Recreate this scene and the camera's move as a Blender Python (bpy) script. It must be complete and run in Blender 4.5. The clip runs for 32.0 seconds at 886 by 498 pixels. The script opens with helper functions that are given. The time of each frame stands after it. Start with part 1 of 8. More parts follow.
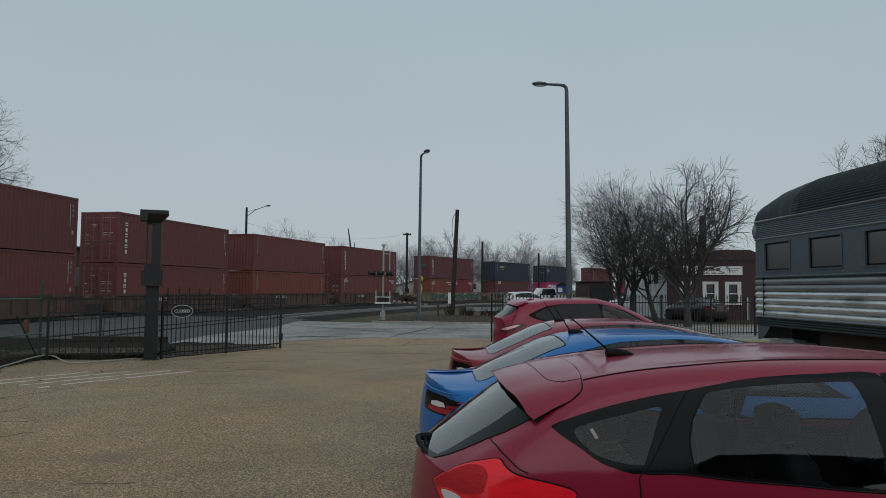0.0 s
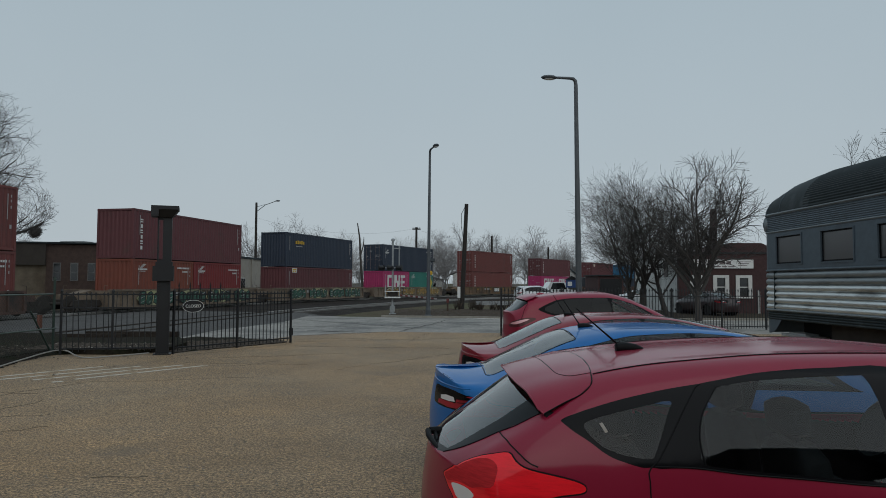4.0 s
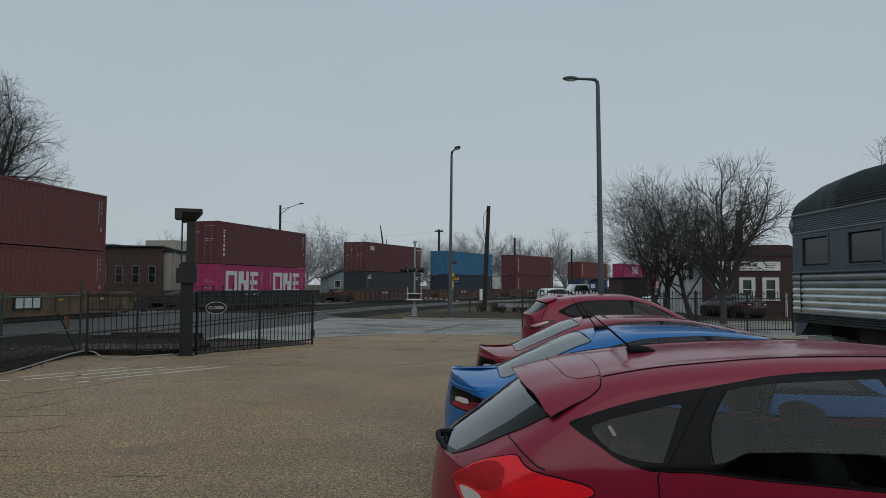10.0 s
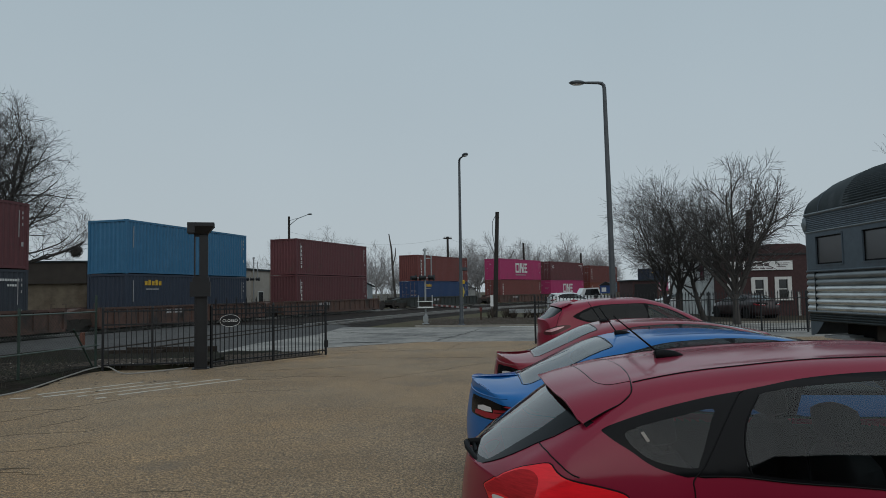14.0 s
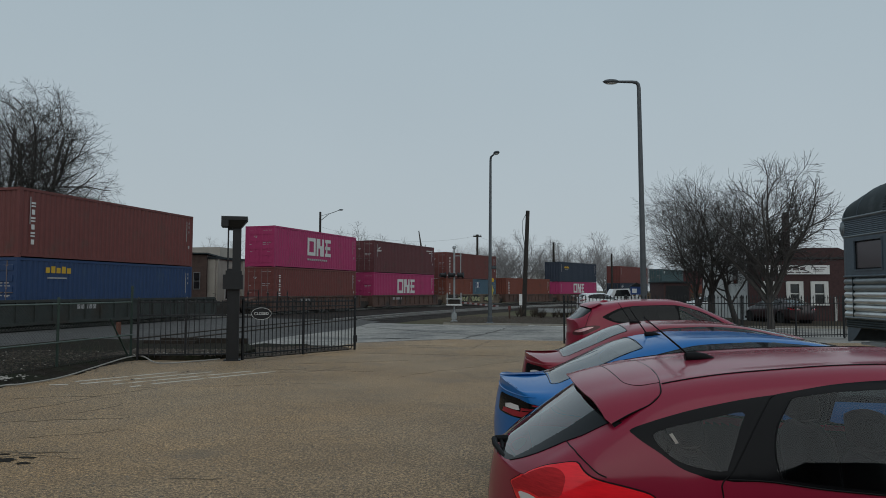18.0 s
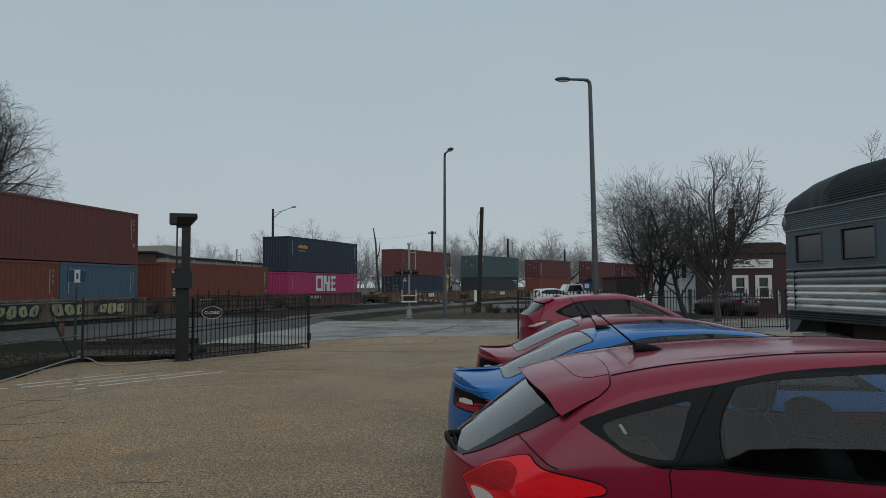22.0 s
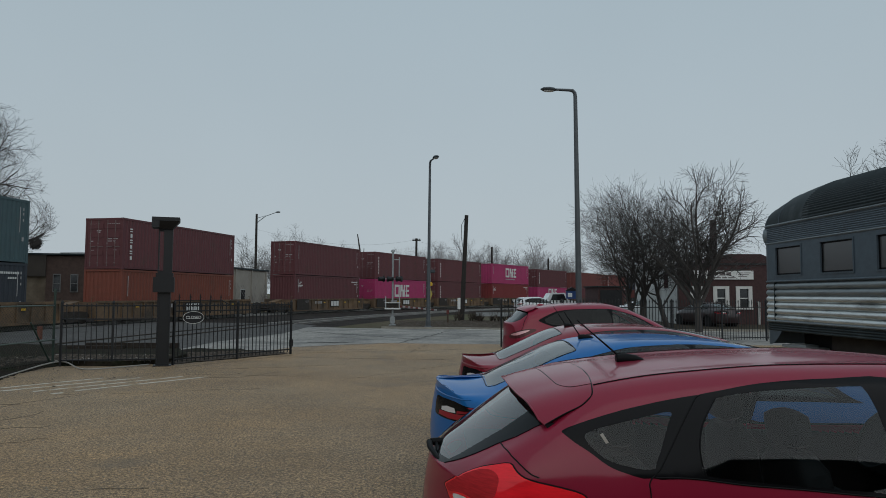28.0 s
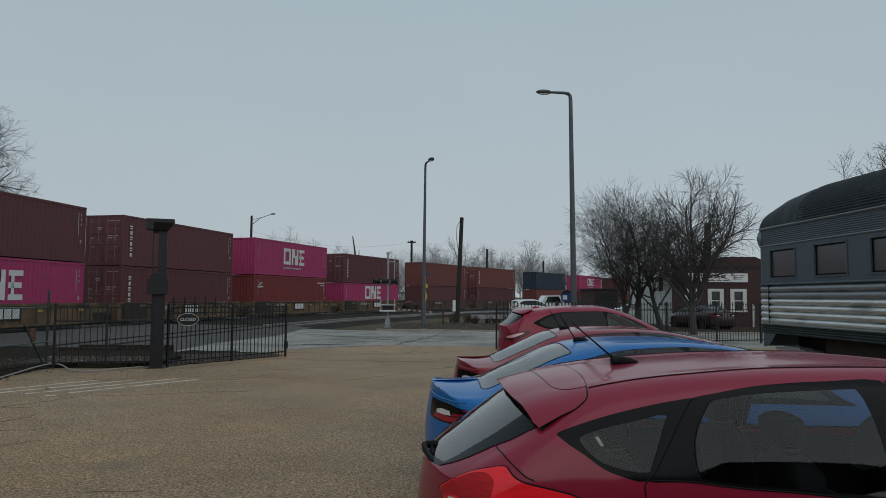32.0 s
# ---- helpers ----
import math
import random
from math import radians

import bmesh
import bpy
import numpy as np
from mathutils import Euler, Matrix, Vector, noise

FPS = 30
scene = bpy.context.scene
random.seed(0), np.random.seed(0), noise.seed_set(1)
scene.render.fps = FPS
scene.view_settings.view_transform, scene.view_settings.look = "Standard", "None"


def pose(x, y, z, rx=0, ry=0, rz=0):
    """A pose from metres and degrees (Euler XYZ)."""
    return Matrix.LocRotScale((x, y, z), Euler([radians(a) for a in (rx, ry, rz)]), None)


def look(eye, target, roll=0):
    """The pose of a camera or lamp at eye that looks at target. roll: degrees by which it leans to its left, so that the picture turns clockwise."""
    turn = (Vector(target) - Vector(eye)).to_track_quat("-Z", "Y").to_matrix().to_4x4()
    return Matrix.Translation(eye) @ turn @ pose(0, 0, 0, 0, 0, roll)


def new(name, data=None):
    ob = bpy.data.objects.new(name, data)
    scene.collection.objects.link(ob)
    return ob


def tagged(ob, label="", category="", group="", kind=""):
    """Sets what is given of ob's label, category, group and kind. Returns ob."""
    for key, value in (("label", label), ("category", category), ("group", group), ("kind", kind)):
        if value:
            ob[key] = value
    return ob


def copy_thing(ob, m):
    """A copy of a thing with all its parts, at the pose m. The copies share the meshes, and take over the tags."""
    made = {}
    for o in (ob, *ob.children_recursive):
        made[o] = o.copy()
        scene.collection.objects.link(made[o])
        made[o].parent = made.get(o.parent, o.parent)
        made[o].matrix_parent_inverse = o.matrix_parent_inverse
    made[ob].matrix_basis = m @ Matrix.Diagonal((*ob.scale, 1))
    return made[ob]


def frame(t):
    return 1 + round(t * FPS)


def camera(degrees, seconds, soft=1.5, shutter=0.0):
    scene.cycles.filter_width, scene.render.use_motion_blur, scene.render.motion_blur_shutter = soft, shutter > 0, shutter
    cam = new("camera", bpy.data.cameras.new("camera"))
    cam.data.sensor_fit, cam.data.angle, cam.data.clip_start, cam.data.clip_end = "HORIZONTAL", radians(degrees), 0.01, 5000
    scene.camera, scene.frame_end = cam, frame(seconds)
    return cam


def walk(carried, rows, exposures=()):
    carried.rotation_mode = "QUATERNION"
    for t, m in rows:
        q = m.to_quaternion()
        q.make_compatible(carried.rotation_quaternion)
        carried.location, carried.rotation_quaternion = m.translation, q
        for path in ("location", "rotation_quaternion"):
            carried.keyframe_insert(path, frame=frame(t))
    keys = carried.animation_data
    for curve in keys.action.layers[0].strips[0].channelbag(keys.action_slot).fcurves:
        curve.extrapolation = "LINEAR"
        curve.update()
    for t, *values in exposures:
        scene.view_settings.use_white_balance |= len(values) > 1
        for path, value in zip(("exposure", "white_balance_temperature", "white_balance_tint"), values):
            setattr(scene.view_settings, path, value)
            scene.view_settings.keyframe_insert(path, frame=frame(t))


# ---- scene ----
from mathutils.geometry import delaunay_2d_cdt
DEGREES = 64.46
cam = camera(DEGREES, 32.0, soft=0.9)


def held(x, y, z, yaw, pitch, roll):
    """The hand-held camera: where it is, how far it turns to the left, up, and leans."""
    return pose(x, y, z, 90 + pitch, 0, yaw) @ pose(0, 0, 0, 0, 0, -roll)


walk(cam, [
    (0.0, held(-0.075, 0.004, 1.719, -1.72, 3.27, -0.48)),
    (0.5, held(-0.075, -0.003, 1.719, -1.68, 3.20, -0.43)),
    (1.0, held(-0.072, -0.003, 1.719, -1.51, 3.19, -0.34)),
    (1.5, held(-0.069, -0.007, 1.721, -1.35, 3.07, -0.22)),
    (2.0, held(-0.068, -0.013, 1.722, -1.25, 2.93, -0.08)),
    (2.5, held(-0.068, -0.008, 1.721, -1.20, 2.90, -0.06)),
    (3.0, held(-0.070, 0.002, 1.718, -1.11, 2.80, -0.06)),
    (3.5, held(-0.075, -0.005, 1.721, -1.02, 2.75, -0.17)),
    (5.5, held(-0.069, 0.000, 1.721, -0.92, 3.08, -0.63)),
    (6.0, held(-0.062, 0.002, 1.722, -0.88, 3.08, -0.61)),
    (6.5, held(-0.051, -0.001, 1.724, -0.98, 3.07, -0.53)),
    (7.0, held(-0.038, -0.004, 1.725, -1.03, 3.06, -0.46)),
    (7.5, held(-0.023, -0.004, 1.726, -0.99, 3.02, -0.35)),
    (8.0, held(-0.010, -0.003, 1.727, -0.85, 3.06, -0.30)),
    (8.5, held(-0.003, -0.003, 1.724, -0.45, 3.04, -0.35)),
    (9.0, held(-0.001, -0.000, 1.721, 0.00, 3.05, -0.33)),
    (9.5, held(-0.001, 0.002, 1.719, 0.40, 2.98, -0.33)),
    (10.0, held(-0.003, -0.001, 1.719, 0.93, 2.97, -0.35)),
    (10.5, held(-0.005, -0.005, 1.720, 1.51, 2.89, -0.28)),
    (11.0, held(-0.004, -0.005, 1.720, 1.53, 3.12, -0.33)),
    (11.5, held(-0.004, -0.002, 1.721, 1.44, 3.60, -0.40)),
    (12.0, held(-0.010, -0.004, 1.723, 1.35, 3.95, -0.48)),
    (12.5, held(-0.026, -0.004, 1.727, 1.44, 3.98, -0.26)),
    (13.0, held(-0.053, -0.004, 1.731, 1.45, 3.66, 0.44)),
    (13.5, held(-0.077, -0.005, 1.731, 1.50, 3.56, 1.01)),
    (14.0, held(-0.087, -0.006, 1.731, 1.60, 3.55, 1.03)),
    (14.5, held(-0.089, -0.009, 1.734, 1.69, 3.53, 0.74)),
    (16.5, held(-0.105, -0.009, 1.732, 1.94, 3.42, 0.24)),
    (17.0, held(-0.101, -0.018, 1.730, 2.47, 3.39, 0.23)),
    (17.5, held(-0.097, -0.025, 1.728, 3.24, 3.33, 0.03)),
    (18.0, held(-0.095, -0.039, 1.729, 4.01, 3.37, -0.16)),
    (18.5, held(-0.094, -0.054, 1.730, 4.36, 3.60, -0.15)),
    (19.0, held(-0.093, -0.055, 1.729, 4.05, 3.73, -0.05)),
    (19.5, held(-0.091, -0.053, 1.726, 3.75, 3.69, 0.14)),
    (20.0, held(-0.089, -0.047, 1.724, 3.07, 3.57, 0.28)),
    (20.5, held(-0.084, -0.030, 1.720, 2.05, 3.29, 0.38)),
    (21.0, held(-0.080, -0.020, 1.718, 1.49, 3.18, 0.38)),
    (21.5, held(-0.077, -0.021, 1.719, 0.92, 3.04, 0.45)),
    (22.0, held(-0.077, -0.020, 1.719, 0.34, 3.11, 0.40)),
    (22.5, held(-0.078, -0.017, 1.719, 0.21, 3.09, 0.37)),
    (23.0, held(-0.079, -0.016, 1.720, -0.02, 3.11, 0.28)),
    (23.5, held(-0.082, -0.016, 1.720, -0.22, 3.13, 0.18)),
    (24.0, held(-0.084, -0.011, 1.718, -0.36, 3.30, 0.04)),
    (24.5, held(-0.087, -0.010, 1.718, -0.47, 3.42, -0.10)),
    (25.0, held(-0.087, -0.016, 1.720, -0.55, 3.51, -0.20)),
    (25.5, held(-0.086, -0.021, 1.721, -0.62, 3.60, -0.25)),
    (27.5, held(-0.079, -0.020, 1.719, -0.86, 3.75, -0.27)),
    (28.0, held(-0.081, -0.031, 1.722, -0.96, 3.71, -0.29)),
    (28.5, held(-0.080, -0.030, 1.722, -1.08, 3.76, -0.32)),
    (29.0, held(-0.077, -0.032, 1.723, -1.19, 3.79, -0.28)),
    (29.5, held(-0.075, -0.037, 1.724, -1.27, 3.84, -0.30)),
    (30.0, held(-0.074, -0.039, 1.724, -1.32, 3.86, -0.33)),
    (30.5, held(-0.075, -0.038, 1.725, -1.31, 3.86, -0.41)),
    (31.0, held(-0.078, -0.038, 1.726, -1.29, 3.87, -0.37)),
    (31.5, held(-0.080, -0.036, 1.726, -1.30, 3.89, -0.35)),
    (32.0, held(-0.082, -0.029, 1.724, -1.35, 3.89, -0.37)),
])

# ---- light ----
world = bpy.data.worlds.new("overcast")
scene.world = world
world.use_nodes = True
wn = world.node_tree
wn.nodes.clear()
w_out = wn.nodes.new("ShaderNodeOutputWorld")
w_bg = wn.nodes.new("ShaderNodeBackground")
w_sky = wn.nodes.new("ShaderNodeTexSky")
w_sky.sky_type = "NISHITA"
w_sky.sun_disc = False
w_sky.sun_elevation = radians(38)
w_sky.sun_rotation = radians(200)
w_sky.air_density, w_sky.dust_density, w_sky.ozone_density = 1.0, 6.0, 1.0
# an even cloud deck: the clear sky is veiled by grey cloud, darker towards the zenith
w_geo = wn.nodes.new("ShaderNodeTexCoord")
w_sep = wn.nodes.new("ShaderNodeSeparateXYZ")
w_ramp = wn.nodes.new("ShaderNodeValToRGB")
w_ramp.color_ramp.elements[0].position, w_ramp.color_ramp.elements[0].color = 0.0, (5.4, 6.15, 6.6, 1)
w_ramp.color_ramp.elements[1].position, w_ramp.color_ramp.elements[1].color = 0.55, (4.06, 5.15, 5.83, 1)
w_cloud = wn.nodes.new("ShaderNodeTexNoise")
w_cloud.inputs["Scale"].default_value = 1.6
w_cloud.inputs["Detail"].default_value = 5
w_cl = wn.nodes.new("ShaderNodeMapRange")
w_cl.inputs["To Min"].default_value, w_cl.inputs["To Max"].default_value = 0.93, 1.07
w_mul = wn.nodes.new("ShaderNodeMix")
w_mul.data_type, w_mul.blend_type = "RGBA", "MULTIPLY"
w_mul.inputs["Factor"].default_value = 1
w_mix = wn.nodes.new("ShaderNodeMix")
w_mix.data_type = "RGBA"
w_mix.inputs["Factor"].default_value = 0.93
wn.links.new(w_geo.outputs["Generated"], w_sep.inputs[0])
wn.links.new(w_sep.outputs["Z"], w_ramp.inputs[0])
wn.links.new(w_geo.outputs["Generated"], w_cloud.inputs["Vector"])
wn.links.new(w_cloud.outputs["Fac"], w_cl.inputs["Value"])
wn.links.new(w_ramp.outputs[0], w_mul.inputs["A"])
wn.links.new(w_cl.outputs[0], w_mul.inputs["B"])
wn.links.new(w_sky.outputs[0], w_mix.inputs["A"])
wn.links.new(w_mul.outputs["Result"], w_mix.inputs["B"])
wn.links.new(w_mix.outputs["Result"], w_bg.inputs[0])
wn.links.new(w_bg.outputs[0], w_out.inputs[0])
w_bg.inputs[1].default_value = 0.0865
sun = new("sun", bpy.data.lights.new("sun", "SUN"))
sun.data.energy, sun.data.angle, sun.data.color = 0.65, radians(85), (1.0, 0.97, 0.93)
sun.matrix_world = look((20, -40, 60), (0, 10, 0))
scene.view_settings.exposure = 0.0

# ---- materials ----


def mat(name, colour, rough=0.6, metal=0.0, vary=0.15, scale=4.0, bump=0.0, bscale=60.0, second=None, amount=0.0, sscale=0.8, coat=0.0, rnd=0.0, spec=0.5, stretch=(1, 1, 1)):
    """A surface: base colour with fine and broad variation, optional stains of a second colour, bump, clear coat."""
    m = bpy.data.materials.new(name)
    m.use_nodes = True
    n, l = m.node_tree.nodes, m.node_tree.links
    b = n["Principled BSDF"]
    b.inputs["Roughness"].default_value, b.inputs["Metallic"].default_value = rough, metal
    b.inputs["Specular IOR Level"].default_value = spec
    if coat:
        b.inputs["Coat Weight"].default_value, b.inputs["Coat Roughness"].default_value = coat, 0.04
    tc = n.new("ShaderNodeTexCoord")
    mp = n.new("ShaderNodeMapping")
    mp.inputs["Scale"].default_value = stretch
    l.new(tc.outputs["Object"], mp.inputs[0])
    base = n.new("ShaderNodeRGB")
    base.outputs[0].default_value = (*colour, 1)
    col = base.outputs[0]
    if second:
        nz = n.new("ShaderNodeTexNoise")
        nz.inputs["Scale"].default_value, nz.inputs["Detail"].default_value, nz.inputs["Roughness"].default_value = sscale, 6, 0.65
        l.new(mp.outputs[0], nz.inputs["Vector"])
        mr = n.new("ShaderNodeMapRange")
        mr.inputs["From Min"].default_value, mr.inputs["From Max"].default_value = 0.62 - 0.3 * amount, 0.72 - 0.1 * amount
        l.new(nz.outputs["Fac"], mr.inputs["Value"])
        mx = n.new("ShaderNodeMix")
        mx.data_type = "RGBA"
        l.new(mr.outputs[0], mx.inputs["Factor"])
        l.new(col, mx.inputs["A"])
        mx.inputs["B"].default_value = (*second, 1)
        col = mx.outputs["Result"]
    if vary:
        f1 = n.new("ShaderNodeTexNoise")
        f1.inputs["Scale"].default_value, f1.inputs["Detail"].default_value = scale, 8
        f1.inputs["Roughness"].default_value = 0.7
        l.new(mp.outputs[0], f1.inputs["Vector"])
        r1 = n.new("ShaderNodeMapRange")
        r1.inputs["From Min"].default_value, r1.inputs["From Max"].default_value = 0.3, 0.7
        r1.inputs["To Min"].default_value, r1.inputs["To Max"].default_value = 1 - vary, 1 + vary
        l.new(f1.outputs["Fac"], r1.inputs["Value"])
        mv = n.new("ShaderNodeMix")
        mv.data_type, mv.blend_type = "RGBA", "MULTIPLY"
        mv.inputs["Factor"].default_value = 1
        l.new(col, mv.inputs["A"])
        l.new(r1.outputs[0], mv.inputs["B"])
        col = mv.outputs["Result"]
    if rnd:
        oi = n.new("ShaderNodeObjectInfo")
        rr = n.new("ShaderNodeMapRange")
        rr.inputs["To Min"].default_value, rr.inputs["To Max"].default_value = 1 - rnd, 1 + rnd
        l.new(oi.outputs["Random"], rr.inputs["Value"])
        mo = n.new("ShaderNodeMix")
        mo.data_type, mo.blend_type = "RGBA", "MULTIPLY"
        mo.inputs["Factor"].default_value = 1
        l.new(col, mo.inputs["A"])
        l.new(rr.outputs[0], mo.inputs["B"])
        col = mo.outputs["Result"]
    l.new(col, b.inputs["Base Color"])
    if bump:
        bn = n.new("ShaderNodeTexNoise")
        bn.inputs["Scale"].default_value, bn.inputs["Detail"].default_value = bscale, 6
        l.new(mp.outputs[0], bn.inputs["Vector"])
        bu = n.new("ShaderNodeBump")
        bu.inputs["Strength"].default_value, bu.inputs["Distance"].default_value = bump, 0.02
        l.new(bn.outputs["Fac"], bu.inputs["Height"])
        l.new(bu.outputs[0], b.inputs["Normal"])
    return m


def glass(name, tint, rough=0.02, sheen=0.05):
    """Thin tinted glass: a mix of a clear see-through and a mirror sheen."""
    m = bpy.data.materials.new(name)
    m.use_nodes = True
    n, l = m.node_tree.nodes, m.node_tree.links
    n.clear()
    o = n.new("ShaderNodeOutputMaterial")
    t = n.new("ShaderNodeBsdfTransparent")
    t.inputs[0].default_value = (*tint, 1)
    g = n.new("ShaderNodeBsdfGlossy")
    g.inputs["Roughness"].default_value = rough
    lw = n.new("ShaderNodeLayerWeight")
    lw.inputs[0].default_value = 0.5
    pw = n.new("ShaderNodeMath")
    pw.operation = "POWER"
    pw.inputs[1].default_value = 4.0
    f = n.new("ShaderNodeMapRange")
    f.inputs["To Min"].default_value, f.inputs["To Max"].default_value = sheen, 1.0
    l.new(lw.outputs["Facing"], pw.inputs[0])
    l.new(pw.outputs[0], f.inputs["Value"])
    mx = n.new("ShaderNodeMixShader")
    l.new(f.outputs[0], mx.inputs[0])
    l.new(t.outputs[0], mx.inputs[1])
    l.new(g.outputs[0], mx.inputs[2])
    l.new(mx.outputs[0], o.inputs[0])
    return m




def worn_asphalt(name, tan, grey, dark):
    """Aggregate worn bare: tan stones with dark gaps, grey worn paths and faint oil stains."""
    m = mat(name, tan, 0.62, vary=0.1, scale=9, second=grey, amount=0.75, sscale=0.22)
    n, l = m.node_tree.nodes, m.node_tree.links
    b = n["Principled BSDF"]
    col = b.inputs["Base Color"].links[0].from_socket
    tc = n.new("ShaderNodeTexCoord")
    for kind, scale, lo, hi, low in (("noise", 0.3, 0.36, 0.62, 0.72), ("cell", 62.0, 0.08, 0.5, 0.42), ("grain", 34.0, 0.41, 0.56, 0.22), ("noise", 110.0, 0.4, 0.56, 0.4), ("streak", 0.7, 0.3, 0.46, 0.84)):
        if kind == "cell":
            t = n.new("ShaderNodeTexVoronoi")
            out = t.outputs["Distance"]
        else:
            t = n.new("ShaderNodeTexNoise")
            t.inputs["Detail"].default_value, t.inputs["Roughness"].default_value = (5, 0.85) if kind == "grain" else (9, 0.72)
            out = t.outputs["Fac"]
        t.inputs["Scale"].default_value = scale
        mp = n.new("ShaderNodeMapping")
        if kind == "streak":
            mp.inputs["Rotation"].default_value = (0, 0, radians(35))
            mp.inputs["Scale"].default_value = (0.35, 2.4, 1)
        l.new(tc.outputs["Object"], mp.inputs[0])
        l.new(mp.outputs[0], t.inputs["Vector"])
        r = n.new("ShaderNodeMapRange")
        r.inputs["From Min"].default_value, r.inputs["From Max"].default_value = lo, hi
        r.inputs["To Min"].default_value, r.inputs["To Max"].default_value = low, 1.0 + (1 - low) * 0.35
        l.new(out, r.inputs["Value"])
        mx = n.new("ShaderNodeMix")
        mx.data_type, mx.blend_type = "RGBA", "MULTIPLY"
        mx.inputs["Factor"].default_value = 1
        l.new(col, mx.inputs["A"])
        l.new(r.outputs[0], mx.inputs["B"])
        col = mx.outputs["Result"]
        if kind == "cell":
            tone = n.new("ShaderNodeMapRange")
            tone.inputs["To Min"].default_value, tone.inputs["To Max"].default_value = 0.55, 1.5
            hue = n.new("ShaderNodeSeparateColor")
            l.new(t.outputs["Color"], hue.inputs[0])
            l.new(hue.outputs[0], tone.inputs["Value"])
            mt_ = n.new("ShaderNodeMix")
            mt_.data_type, mt_.blend_type = "RGBA", "MULTIPLY"
            mt_.inputs["Factor"].default_value = 1
            l.new(col, mt_.inputs["A"])
            l.new(tone.outputs[0], mt_.inputs["B"])
            col = mt_.outputs["Result"]
            bu = n.new("ShaderNodeBump")
            bu.inputs["Strength"].default_value, bu.inputs["Distance"].default_value = 0.7, 0.012
            l.new(out, bu.inputs["Height"])
            l.new(bu.outputs[0], b.inputs["Normal"])
    st = n.new("ShaderNodeTexNoise")
    st.inputs["Scale"].default_value, st.inputs["Detail"].default_value = 0.5, 8
    l.new(tc.outputs["Object"], st.inputs["Vector"])
    sr = n.new("ShaderNodeMapRange")
    sr.inputs["From Min"].default_value, sr.inputs["From Max"].default_value = 0.6, 0.78
    l.new(st.outputs["Fac"], sr.inputs["Value"])
    ms = n.new("ShaderNodeMix")
    ms.data_type = "RGBA"
    l.new(sr.outputs[0], ms.inputs["Factor"])
    l.new(col, ms.inputs["A"])
    ms.inputs["B"].default_value = (*dark, 1)
    l.new(ms.outputs["Result"], b.inputs["Base Color"])
    return m


LOT = worn_asphalt("worn_tan_asphalt", (0.345, 0.216, 0.103), (0.305, 0.214, 0.125), (0.147, 0.112, 0.077))
STREET = mat("dark_patched_asphalt", (0.1, 0.098, 0.097), 0.8, vary=0.4, scale=6, bump=0.4, bscale=100, second=(0.085, 0.083, 0.082), amount=0.5, sscale=0.35, spec=0.06)
ROAD = mat("grey_asphalt", (0.3, 0.288, 0.268), 0.8, spec=0.2, vary=0.35, scale=5, bump=0.4, bscale=200, second=(0.15, 0.148, 0.145), amount=0.6, sscale=0.45)
EARTH = mat("winter_ground", (0.10, 0.085, 0.06), 0.95, vary=0.35, scale=3, bump=0.7, bscale=30, second=(0.08, 0.09, 0.045), amount=0.5, sscale=0.25, spec=0.06)
BALLAST = mat("dark_ballast", (0.042, 0.037, 0.034), 0.95, vary=0.4, scale=14, bump=0.9, bscale=40, second=(0.02, 0.018, 0.017), amount=0.5, sscale=0.5, spec=0.06)
STEEL = mat("rail_steel", (0.5, 0.48, 0.46), 0.45, 0.7, vary=0.15)
RUST = mat("rusty_steel", (0.07, 0.045, 0.032), 0.75, 0.3, vary=0.3, bump=0.2)
TIE = mat("tarred_sleeper", (0.05, 0.042, 0.036), 0.9, vary=0.35, scale=9, bump=0.4, rnd=0.3, spec=0.06)
BLACK = mat("black_paint", (0.012, 0.013, 0.015), 0.45, vary=0.2, spec=0.4)
BLACKPL = mat("black_plastic", (0.007, 0.007, 0.008), 0.5, vary=0.1, spec=0.1)
RUBBER = mat("tyre_rubber", (0.012, 0.012, 0.012), 0.85, vary=0.2)
GALV = mat("galvanised_steel", (0.33, 0.35, 0.36), 0.5, 0.6, vary=0.15, scale=10)
LAMPGREY = mat("weathered_grey_pole", (0.085, 0.095, 0.105), 0.55, 0.3, vary=0.15)
WOODPOLE = mat("dark_pole_wood", (0.028, 0.024, 0.021), 0.9, vary=0.3, bump=0.4, stretch=(6, 6, 0.5))
WHITE = mat("white_paint", (0.72, 0.73, 0.72), 0.6, vary=0.08, second=(0.5, 0.5, 0.48), amount=0.2)
DIRTYWHITE = mat("worn_white_line", (0.55, 0.52, 0.46), 0.85, vary=0.25, scale=20, second=(0.29, 0.21, 0.12), amount=0.45, sscale=4)
BARK = mat("grey_bark", (0.062, 0.056, 0.052), 0.95, vary=0.35, scale=6, bump=0.6, stretch=(2, 2, 0.4))
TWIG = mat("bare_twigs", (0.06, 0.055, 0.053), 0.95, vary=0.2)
# distance haze is put into this base colour: paler than the near twigs
TWIGHAZE = mat("haze_paled_far_twigs", (0.235, 0.225, 0.225), 0.95, vary=0.2)
YELLOW = mat("yellow_sign", (0.55, 0.42, 0.03), 0.5)
GREENPAINT = mat("green_fence_paint", (0.022, 0.042, 0.032), 0.6, vary=0.2)
BRICK = mat("dark_brick", (0.06, 0.031, 0.031), 0.9, vary=0.25, scale=5, bump=0.3)
REDGLOW = mat("red_lens", (0.97, 0.014, 0.026), 0.3, coat=0.6, vary=0.1, scale=14, spec=0.2, second=(0.62, 0.006, 0.012), amount=0.35, sscale=3.5, stretch=(1, 1, 7))
